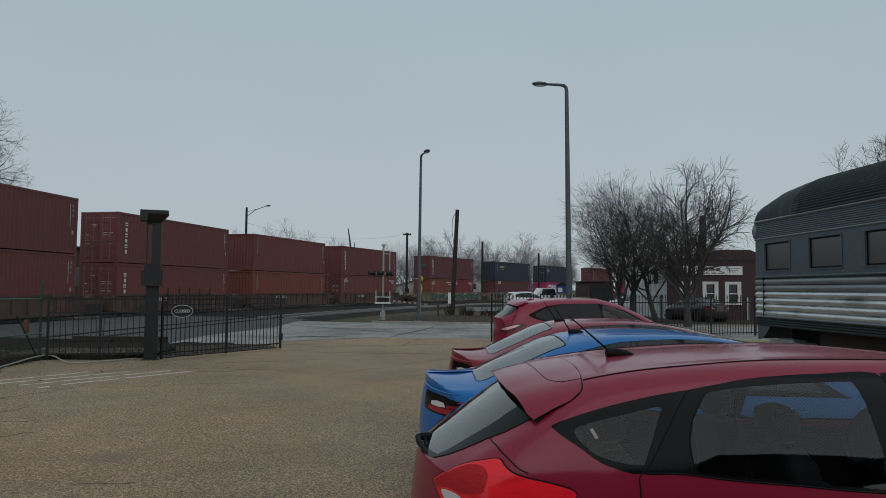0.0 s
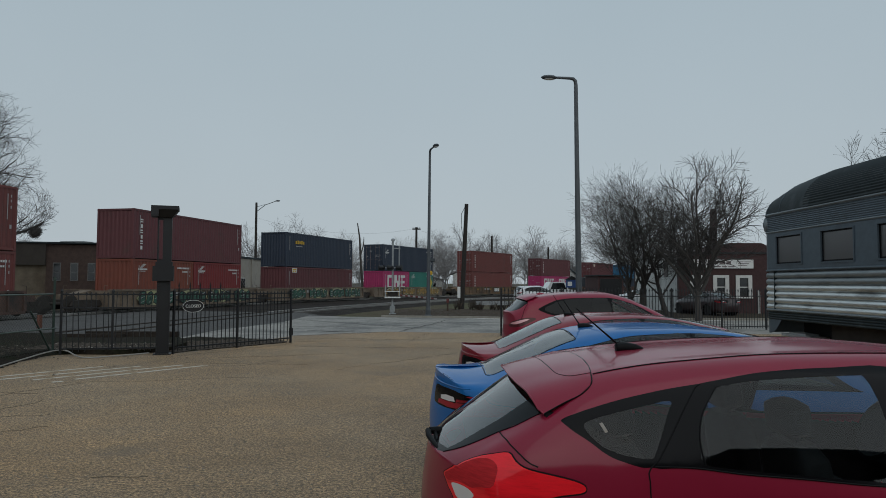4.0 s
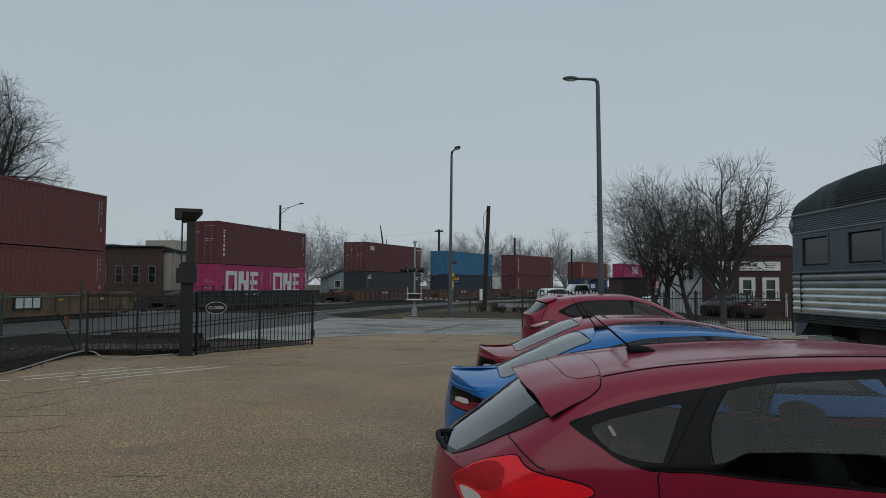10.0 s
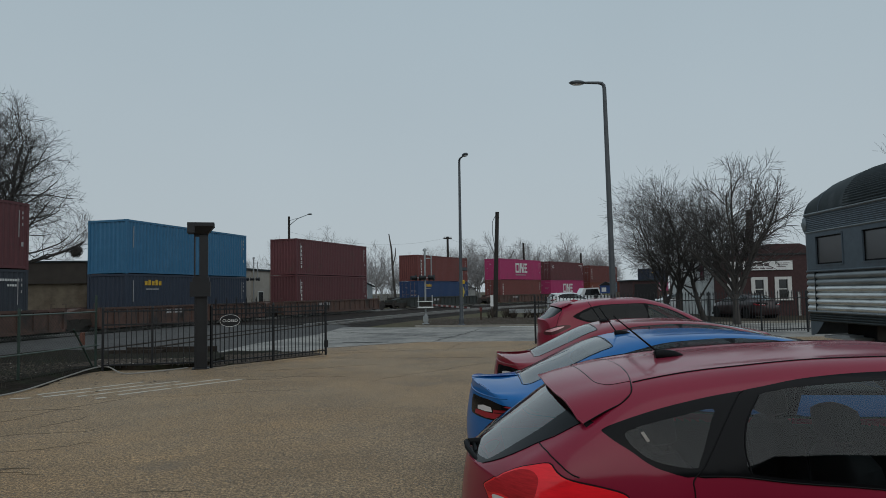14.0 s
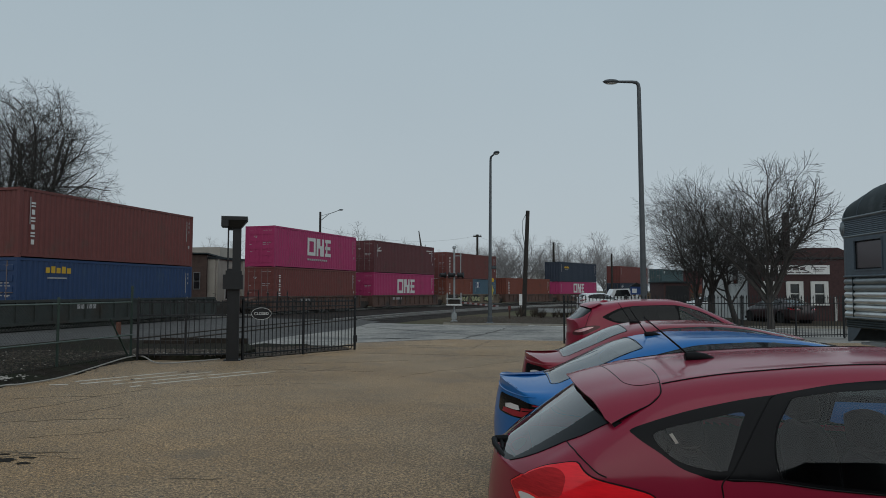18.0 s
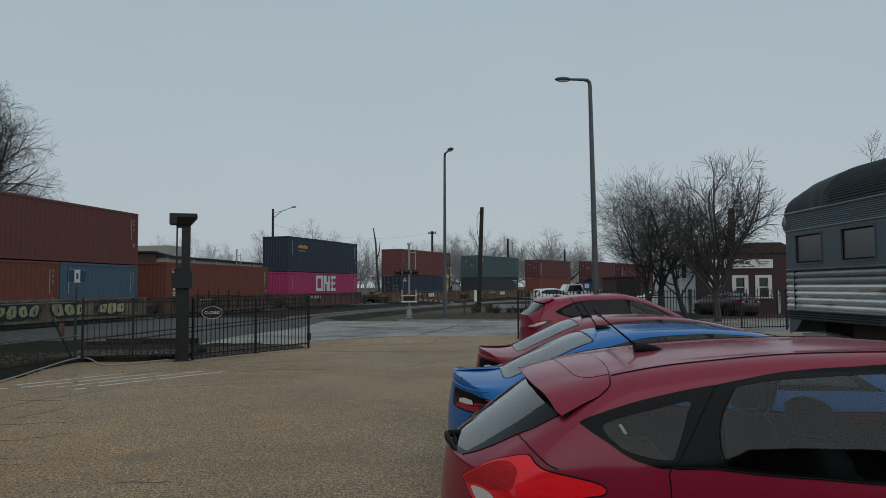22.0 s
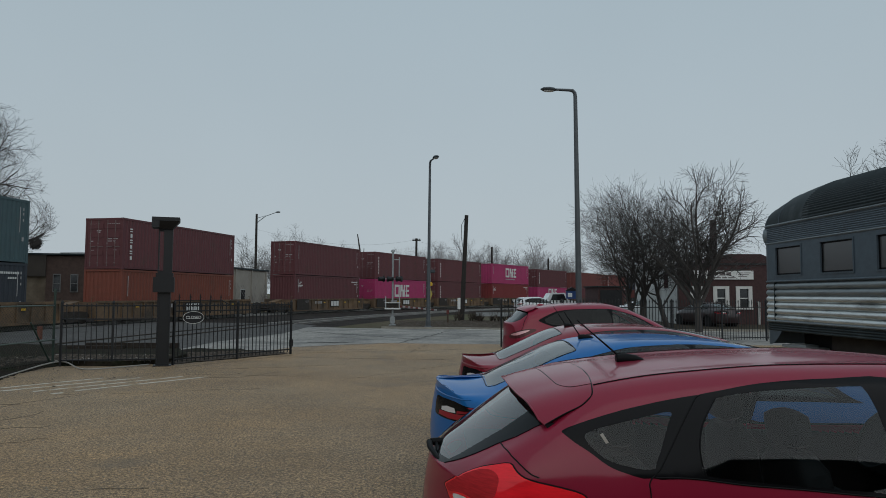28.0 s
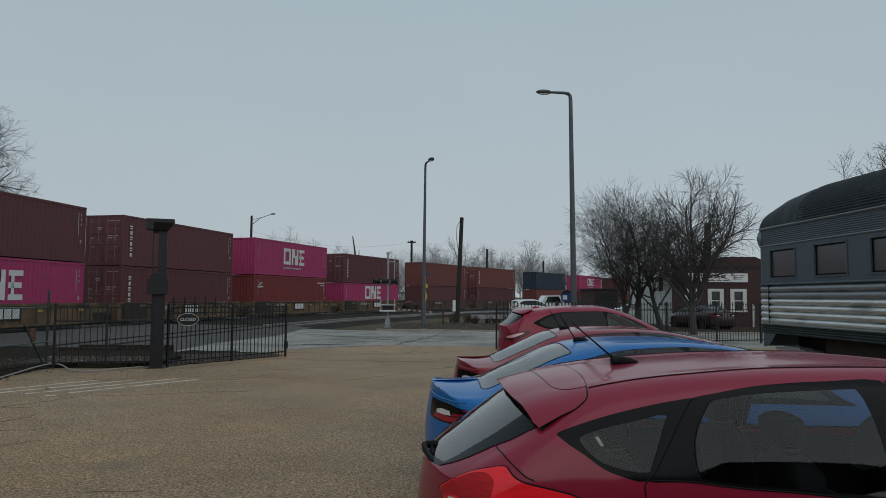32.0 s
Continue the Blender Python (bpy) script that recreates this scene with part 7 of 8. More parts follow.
                if any((p.x - hx) ** 2 + (p.z - 0.31) ** 2 < hr * hr for hx, hr in holes):
                    continue
            out.setdefault(name, []).append(t)
        return v, out

    def piece(self, name, v, faces, sides, material, parent, out=0.0, label=""):
        """One mesh of the sheet's faces on the given sides, with the sheet's own normals."""
        verts, norms, fs = [], [], []
        for side in sides:
            ids = {}
            for t in faces:
                g = []
                for i in t:
                    if i not in ids:
                        ids[i] = len(verts)
                        nrm = self.normal(v[i].x, v[i].y, side)
                        verts.append(self.at(v[i].x, v[i].y, side) + nrm * out)
                        norms.append(nrm)
                    g.append(ids[i])
                a, b, c = (verts[k] for k in g)
                if (b - a).cross(c - a).dot(norms[g[0]] + norms[g[1]] + norms[g[2]]) < 0:
                    g.reverse()
                fs.append(tuple(g))
        me = bpy.data.meshes.new(name)
        me.from_pydata(verts, [], fs)
        me.shade_smooth()
        me.normals_split_custom_set_from_vertices(norms)
        return part(name, me, material, parent, label)


def grow(poly, du, dr):
    """A closed outline pushed outwards in the sheet."""
    n = len(poly)
    area = sum(poly[i][0] * poly[(i + 1) % n][1] - poly[(i + 1) % n][0] * poly[i][1] for i in range(n))
    sg = 1 if area > 0 else -1
    out = []
    for i in range(n):
        a, b = poly[i - 1], poly[(i + 1) % n]
        d = Vector(((b[1] - a[1]) / dr * sg, -(b[0] - a[0]) / du * sg))
        if d.length > 1e-9:
            d.normalize()
        out.append(Vector((poly[i][0] + d.x * du, poly[i][1] + d.y * dr)))
    return out


def skin_car(name, label, m, skin, paint, outlines, looks, axles, cabin, arch_r=0.36):
    """A car cut from its sheet. outlines: {region: (u, row) outline}; looks: {region: (part name, material, joined over both sides, label)}; cabin: (rear shelf, rear seats, front seats, dashboard)."""
    ob = thing(name, label, "car", m)
    us = [-skin.TAIL + 0.035 * k for k in range(20)] + [0.02 * k for k in range(25)] + [0.5 + 0.05 * k for k in range(int((skin.length - 0.5) / 0.05) + 1)]
    us = [u for u in us if u < skin.length - 0.01] + [skin.length]
    rs = [k / 5 for k in range(skin.top * 5 + 1)]
    v, faces = skin.panels(outlines, us, rs, [(a, arch_r) for a in axles])
    skin.piece("body", v, faces["body"], (-1, 1), paint, ob)
    for region, fs in faces.items():
        if region == "body":
            continue
        nm, material, joined, lab = looks[region]
        for sides in ([(-1, 1)] if joined else [(-1,), (1,)]):
            skin.piece(nm, v, fs, sides, material, ob, 0.0, lab)
    ring = [skin.at(skin.length, r, -1) for r in rs] + [skin.at(skin.length, r, 1) for r in reversed(rs[:-1])]
    part("nose", Shape().add(ring, [tuple(range(len(ring)))]), paint, ob)
    part("underbody", Shape().box(0.35, skin.length - 0.3, -0.72, 0.72, 0.17, 0.3), BLACKPL, ob)
    for a in axles:
        for y in (-0.76, 0.76):
            wheel_at(ob, a, y)
            e = -1 if y < 0 else 1
            part("wheel_arch", soft(Shape().lathe([(arch_r + 0.03, y - 0.25 * e), (arch_r + 0.03, y + 0.06 * e), (arch_r - 0.01, y + 0.06 * e), (arch_r - 0.01, y - 0.25 * e)], 28, (a, 0, 0.31), "y")), BLACKPL, ob)
    shelf, rear, front, dash = cabin
    inner = [t for fs in faces.values() for t in fs]

    def lining(nm, u0, u1, r0, r1, depth):
        def mid(t):
            return sum(v[i].x for i in t) / 3, sum(v[i].y for i in t) / 3
        sel = [t for t in inner if u0 < mid(t)[0] < u1 and r0 < mid(t)[1] < r1]
        for sd in (-1, 1):
            skin.piece(nm, v, sel, (sd,), CABIN, ob, -depth)
    lining("door_card", shelf + 0.3, dash + 0.3, 1.5, 4.5, 0.06)
    lining("headliner", shelf + 0.35, dash - 0.35, 6.9, skin.top, 0.035)
    part("cabin_floor", Shape().box(shelf, dash + 0.4, -0.68, 0.68, 0.3, 0.34), CABIN, ob)
    zs = skin.at(shelf + 0.3, 5.0).z
    part("parcel_shelf", Shape().box(shelf - 0.05, rear, -0.62, 0.62, zs - 0.17, zs - 0.14), CABIN, ob)
    for x, ys in ((rear, (-0.38, 0.0, 0.38)), (front, (-0.38, 0.38))):
        for y in ys:
            w = 0.24 if len(ys) == 2 else 0.2
            st = cushion(-0.1, 0.08, y - w, y + w, 0.42, 0.98)
            st.box(0.0, 0.5, y - w, y + w, 0.4, 0.56)
            s_ = part("seat", soft(st, 40), CABIN, ob, m=pose(x, 0, 0, 0, -8, 0))
            part("headrest", soft(cushion(-0.08, 0.06, y - 0.14, y + 0.14, 1.0, 1.17).box(-0.015, 0.015, y - 0.06, y + 0.06, 0.93, 1.04), 40), CABIN, s_)
    part("dashboard", Shape().box(dash, dash + 0.5, -0.66, 0.66, 0.6, 0.88), CABIN, ob)
    part("steering_wheel", Shape().lathe([(0.18, -0.015), (0.2, 0.0), (0.18, 0.015), (0.16, 0.0)], 20), CABIN, ob, m=pose(dash - 0.15, 0.38, 0.86, 0, -65, 0))
    return ob


# the red hatchback beside the camera
def hatch_rows(tail):
    """The hatchback's lines; tail: the heights of the last three rows behind the roof, for the glass or for the spoiler over it."""
    return [
    ([(0, 0.58), (0.15, 0.68), (0.5, 0.76), (0.9, 0.78), (3.4, 0.78), (4.0, 0.74), (4.36, 0.5)], [(0, 0.24), (0.5, 0.2), (4.36, 0.2)]),
    ([(0, 0.68), (0.06, 0.745), (0.15, 0.80), (0.5, 0.865), (0.9, 0.88), (3.4, 0.88), (4.0, 0.83), (4.36, 0.55)], [(0, 0.32), (4.36, 0.3)]),
    ([(0, 0.70), (0.06, 0.77), (0.15, 0.82), (0.5, 0.885), (0.9, 0.905), (2.2, 0.91), (3.4, 0.905), (4.0, 0.85), (4.36, 0.55)], [(0, 0.5), (3.4, 0.5), (4.36, 0.4)]),
    ([(0, 0.70), (0.06, 0.77), (0.15, 0.82), (0.5, 0.88), (0.9, 0.905), (2.2, 0.912), (3.4, 0.9), (4.0, 0.84), (4.36, 0.52)], [(0, 0.67), (3.4, 0.67), (4.0, 0.6), (4.36, 0.45)]),
    ([(0, 0.685), (0.06, 0.75), (0.15, 0.797), (0.5, 0.858), (0.9, 0.889), (2.2, 0.898), (3.4, 0.885), (4.0, 0.8), (4.36, 0.48)], [(0, 0.76), (0.06, 0.785), (0.15, 0.81), (0.5, 0.84), (3.3, 0.8), (4.0, 0.7), (4.36, 0.48)]),
    ([(0, 0.658), (0.06, 0.715), (0.15, 0.745), (0.3, 0.77), (0.5, 0.8), (0.7, 0.832), (0.9, 0.858), (1.4, 0.869), (3.2, 0.856), (4.0, 0.74), (4.36, 0.45)],
     [(0, 0.82), (0.06, 0.87), (0.15, 0.93), (0.3, 0.995), (0.5, 1.02), (0.8, 0.99), (1.1, 0.965), (1.6, 0.93), (2.2, 0.9), (3.3, 0.86), (3.7, 0.84), (4.1, 0.72), (4.36, 0.5)]),
    ([(0, 0.605), (0.06, 0.665), (0.15, 0.69), (0.3, 0.705), (0.5, 0.715), (0.7, 0.715), (0.9, 0.705), (1.4, 0.685), (2.6, 0.675), (3.2, 0.73), (4.0, 0.7), (4.36, 0.42)],
     [(0, 0.86), (0.06, 0.912), (0.15, 0.975), (0.3, 1.05), (0.44, 1.11), (0.6, 1.165), (0.84, 1.215), (1.1, 1.255), (1.58, 1.295), (2.0, 1.305), (2.6, 1.28), (3.0, 1.15), (3.45, 0.88), (4.0, 0.79), (4.36, 0.51)]),
    ([(0, 0.5), (0.06, 0.57), (0.15, 0.59), (0.3, 0.6), (0.58, 0.6), (1.2, 0.585), (2.6, 0.57), (3.1, 0.6), (4.0, 0.6), (4.36, 0.38)],
     [(0, 0.88)] + tail[0] + [(0.8, 1.29), (1.2, 1.342), (1.7, 1.374), (2.2, 1.382), (2.6, 1.355), (3.0, 1.22), (3.5, 0.92), (4.0, 0.82), (4.36, 0.515)]),
    ([(0, 0.28), (0.3, 0.35), (1.2, 0.34), (3.1, 0.36), (4.36, 0.22)],
     [(0, 0.883)] + tail[1] + [(0.8, 1.322), (1.2, 1.364), (1.7, 1.393), (2.2, 1.402), (2.6, 1.377), (3.0, 1.26), (3.55, 0.955), (4.0, 0.86), (4.36, 0.52)]),
    ([(0, 0.0), (4.36, 0.0)],
     [(0, 0.888)] + tail[2] + [(0.8, 1.334), (1.2, 1.374), (1.7, 1.402), (2.2, 1.412), (2.6, 1.388), (3.0, 1.27), (3.55, 0.97), (4.0, 0.87), (4.36, 0.52)]),
    ]


HATCH_WRAP = [(0, 0.2), (0.4, 0.16), (0.9, 0.03), (1.2, 0.0), (3.6, 0.0), (4.36, -0.25)]
HATCH = Skin(4.36, hatch_rows([
    [(0.06, 0.928), (0.15, 0.985), (0.3, 1.07), (0.44, 1.15), (0.6, 1.242)],
    [(0.06, 0.935), (0.15, 1.0), (0.3, 1.102), (0.44, 1.195), (0.6, 1.284)],
    [(0.06, 0.943), (0.15, 1.01), (0.3, 1.115), (0.44, 1.21), (0.6, 1.298)]]), HATCH_WRAP, 0.05)
HATCH_TOP = Skin(4.36, hatch_rows([
    [(0.3, 1.15), (0.44, 1.202), (0.6, 1.244)],
    [(0.3, 1.19), (0.44, 1.248), (0.6, 1.286)],
    [(0.3, 1.215), (0.44, 1.264), (0.6, 1.3)]]), HATCH_WRAP)

QUARTER = [(0.477, 5.87), (0.496, 5.97), (0.58, 5.96), (0.77, 5.99), (0.917, 6.01), (1.056, 6.05), (1.22, 6.1), (1.211, 5.99), (1.058, 5.46), (0.911, 4.78), (0.766, 4.83), (0.679, 4.93), (0.597, 5.15), (0.522, 5.45)]
QUARTER_PANE = [(0.585, 5.62), (0.658, 5.71), (0.753, 5.75), (0.901, 5.79), (1.047, 5.82), (1.02, 5.63), (0.932, 5.1), (0.915, 5.02), (0.828, 5.0), (0.69, 5.05), (0.629, 5.19), (0.591, 5.4)]
DOOR = [(0.9, 4.78), (1.045, 5.46), (1.201, 6.0), (1.21, 6.11), (1.321, 6.21), (1.454, 6.35), (1.585, 6.43), (1.714, 6.48), (1.843, 6.5), (2.1, 6.52), (2.11, 5.5), (2.12, 4.5), (1.844, 4.56), (1.579, 4.7), (1.325, 4.76), (1.115, 4.86)]
DOOR_PANE = [(1.275, 5.95), (1.35, 5.98), (1.437, 6.0), (1.692, 6.06), (1.818, 6.08), (1.93, 6.1), (1.96, 6.05), (1.985, 5.5), (2.0, 4.76), (1.835, 4.77), (1.582, 4.86), (1.328, 4.92), (1.16, 5.0), (1.149, 5.2), (1.156, 5.4), (1.183, 5.61), (1.231, 5.81)]
FRONT = [(2.13, 6.52), (2.4, 6.5), (2.62, 6.4), (2.85, 6.2), (3.1, 5.7), (3.25, 5.1), (3.28, 4.9), (2.8, 4.7), (2.14, 4.5), (2.12, 5.5)]
FRONT_PANE = [(2.18, 6.15), (2.45, 6.15), (2.7, 5.98), (2.95, 5.6), (3.12, 5.15), (3.12, 5.02), (2.8, 4.9), (2.2, 4.72), (2.17, 5.4)]
LAMP = [(-0.241, 4.91), (-0.193, 5.35), (-0.106, 6.04), (-0.04, 6.45), (0.023, 6.68), (0.056, 6.6), (0.087, 6.36), (0.139, 5.9), (0.2, 5.44), (0.215, 4.88), (0.268, 4.56), (0.394, 4.35), (0.503, 4.21), (0.533, 4.1), (0.5, 4.0), (0.35, 3.9), (0.2, 3.65), (0.05, 3.25), (-0.1, 3.2), (-0.158, 3.76), (-0.194, 4.1), (-0.223, 4.56)]
LAMP_INNER = [(-0.23, 4.9), (-0.18, 5.32), (-0.1, 5.95), (-0.04, 6.35), (0.02, 6.58), (0.06, 6.45), (0.1, 6.03), (0.126, 5.49), (0.134, 4.98), (0.116, 4.68), (0.084, 4.4), (0.007, 4.74), (-0.072, 4.85), (-0.15, 4.68), (-0.204, 4.56)]
LAMP_CLEAR = [(-0.16, 4.5), (-0.076, 4.66), (-0.014, 4.55), (0.0, 4.2), (-0.06, 3.8), (-0.12, 3.75), (-0.15, 4.1)]
GLASS = [(0.003, 9.05), (0.002, 8.02), (0.013, 7.71), (0.051, 7.48), (0.095, 7.34), (0.167, 7.22), (0.234, 7.14), (0.338, 6.94), (0.391, 6.86), (0.43, 6.78), (0.5, 6.9), (0.53, 7.6), (0.53, 9.05)]
GLASS_CLEAR = [(0.025, 9.05), (0.025, 8.2), (0.036, 7.72), (0.086, 7.62), (0.172, 7.6), (0.279, 7.56), (0.363, 7.56), (0.44, 7.56), (0.46, 7.8), (0.46, 9.05)]
SPOILER = [(0.4, 9.05), (0.394, 8.5), (0.391, 7.8), (0.388, 7.1), (0.395, 6.6), (0.412, 6.36), (0.516, 6.46), (0.62, 6.57), (0.69, 6.85), (0.73, 7.33), (0.765, 7.9), (0.785, 8.5), (0.79, 9.05)]
SCREEN = [(2.66, 9.05), (2.64, 8.2), (2.6, 7.3), (2.75, 7.1), (3.05, 7.0), (3.35, 7.0), (3.42, 7.5), (3.46, 9.05)]


def eased(poly):
    return HATCH.round_off([Vector(p) for p in poly], 3)


RED_M = pose(-0.07, 3.85, 0)
hatch = skin_car("hatchback_car", "red metallic hatchback with a roof spoiler, parked on the lot", RED_M, HATCH, CAR_RED,
                 {"glass": [Vector(p) for p in GLASS], "clear": [Vector(p) for p in GLASS_CLEAR], "quarter": eased(QUARTER), "quarter_pane": eased(QUARTER_PANE), "door": eased(DOOR), "door_pane": eased(DOOR_PANE),
                  "front": eased(FRONT), "front_pane": eased(FRONT_PANE), "screen": [Vector(p) for p in SCREEN], "gap": grow(eased(LAMP), 0.007, 0.04), "lamp": eased(LAMP), "lamp_inner": eased(LAMP_INNER), "lamp_clear": eased(LAMP_CLEAR)},
                 {"glass": ("glass_border", BLACKGLASS, True, "black border of the rear glass"), "clear": ("rear_window", CLEAR, True, ""), "quarter": ("window_pillar", BLACKGLASS, False, "black window surround"),
                  "quarter_pane": ("side_window", TINT, False, ""), "door": ("window_pillar", BLACKGLASS, False, "black window surround"), "door_pane": ("side_window", TINT, False, ""),
                  "front": ("window_pillar", BLACKGLASS, False, "black window surround"), "front_pane": ("side_window", TINT, False, ""), "screen": ("windscreen", CLEAR, True, ""),
                  "gap": ("lamp_surround", BLACKPL, False, "black gap round the lamp"), "lamp": ("tail_light", REDGLOW, False, "bright red tail light lens"), "lamp_inner": ("tail_light_inner", REDRIB, False, "ribbed darker red lens"),
                  "lamp_clear": ("reversing_lamp", CLEARLENS, False, "clear reversing lens")},
                 (0.83, 3.48), (0.25, 1.06, 1.92, 2.85))
us_ = [0.38 + 0.02 * k for k in range(24)]
sv, sf = HATCH_TOP.panels({"spoiler": [Vector(p) for p in SPOILER]}, us_, [6 + k / 6 for k in range(19)])
HATCH_TOP.piece("spoiler", sv, sf["spoiler"], (-1, 1), CAR_RED, hatch, 0.004, "red roof spoiler")
EDGE = SPOILER[:6]
for sd in (-1, 1):
    lip = []
    for (u0, r0), (u1, r1) in zip(EDGE[:-1], EDGE[1:]):
        for k in range(4):
            u, r = u0 + (u1 - u0) * k / 4, r0 + (r1 - r0) * k / 4
            lip.append((HATCH_TOP.at(u, min(r, 9), sd) + HATCH_TOP.normal(u, min(r, 9), sd) * 0.004, HATCH.at(u + 0.06, min(r, 9), sd)))
    u, r = EDGE[-1]
    lip.append((HATCH_TOP.at(u, r, sd), HATCH.at(u + 0.012, r, sd)))
    part("spoiler_underside", soft(Shape().grid([[a for a, _ in lip], [b for _, b in lip]]), 50), BLACKPL, hatch, "black underside of the spoiler")
    part("spoiler_lip", soft(Shape().tube([a for a, _ in lip], 0.004, 6), 80), CAR_RED, hatch)
    part("seam", HATCH_TOP.lines(SPOILER[5:], 0.0035, sd, 0.001, False), BLACKPL, hatch)
    part("seam", HATCH_TOP.lines([(0.6, 9.0), (0.595, 8.5), (0.59, 7.9), (0.605, 7.6), (0.64, 7.42), (0.73, 7.33)], 0.002, sd, 0.004, False), BLACKPL, hatch)
    part("roof_moulding", HATCH.lines([(0.735, 7.27), (0.85, 7.28), (1.0, 7.3), (1.25, 7.3), (1.52, 7.36), (1.8, 7.36), (2.1, 7.3), (2.6, 7.2)], 0.0045, sd, 0.0, False), BLACKPL, hatch, "black roof moulding")
    part("seam", HATCH.lines([(0.425, 6.76), (0.391, 6.84), (0.338, 6.92), (0.234, 7.12), (0.167, 7.2), (0.095, 7.32), (0.051, 7.46), (0.013, 7.7)], 0.003, sd, 0.001, False), BLACKPL, hatch)
    part("seam", HATCH.lines([(0.234, 7.12), (0.226, 6.65), (0.222, 5.96), (0.232, 5.41), (0.246, 4.98), (0.274, 4.72), (0.31, 4.6)], 0.003, sd, 0.001, False), BLACKPL, hatch)
    part("seam", HATCH.lines([(1.207, 6.08), (1.048, 5.46), (0.903, 4.78), (0.89, 4.35), (0.9, 3.6), (0.99, 2.8), (1.15, 2.0), (1.2, 0.8)], 0.0032, sd, 0.0, False), BLACKPL, hatch)
    part("seam", HATCH.lines([(2.12, 6.5), (2.12, 4.5), (2.12, 3.0), (2.1, 0.8)], 0.0032, sd, 0.0, False), BLACKPL, hatch)
    part("window_weatherstrip", HATCH.lines([(0.92, 4.8), (1.115, 4.87), (1.325, 4.78), (1.58, 4.72), (1.85, 4.58), (2.1, 4.53)], 0.004, sd, 0.001, False), BLACKPL, hatch)
    part("window_weatherstrip", HATCH.lines([(1.27, 5.95), (1.231, 5.81), (1.183, 5.61), (1.156, 5.4), (1.149, 5.2), (1.16, 4.98)], 0.0035, sd, 0.001, False), BLACKPL, hatch)
    part("door_handle", soft(Shape().tube([(1.2, sd * 0.9, 0.79), (1.24, sd * 0.93, 0.8), (1.36, sd * 0.93, 0.805), (1.4, sd * 0.9, 0.8)], 0.014, 8)), CAR_RED, hatch)
part("window_sticker", Shape().grid([[HATCH.at(0.665 + 0.022 * a + 0.018 * b, 5.58 - 0.2 * a + 0.02 * b, -1) + HATCH.normal(0.66, 5.5, -1) * 0.003 for b in (0, 1)] for a in (0, 0.5, 1)]), PALE, hatch, "white paper sticker")
wip = part("rear_wiper", soft(Shape().lathe([(0.0, -0.05), (0.018, -0.045), (0.022, 0.0), (0.02, 0.03)], 14, (0, 0, 0), "x").tube([(-0.05, 0, 0.0), (-0.045, -0.08, -0.012), (-0.01, -0.2, -0.035), (0.04, -0.36, -0.05)], [0.016, 0.016, 0.012, 0.008], 8)), BLACKPL, hatch, "black rear wiper", pose(0.035, 0.0, 0.925))
part("blade", soft(Shape().tube([(-0.012, 0.0, 0.0), (-0.005, -0.12, -0.03), (0.05, -0.38, -0.052)], [0.008, 0.012, 0.006], 6)), BLACKPL, wip)
antenna(hatch, 1.07, 1.36, 0.3, 0.76, 1.1)

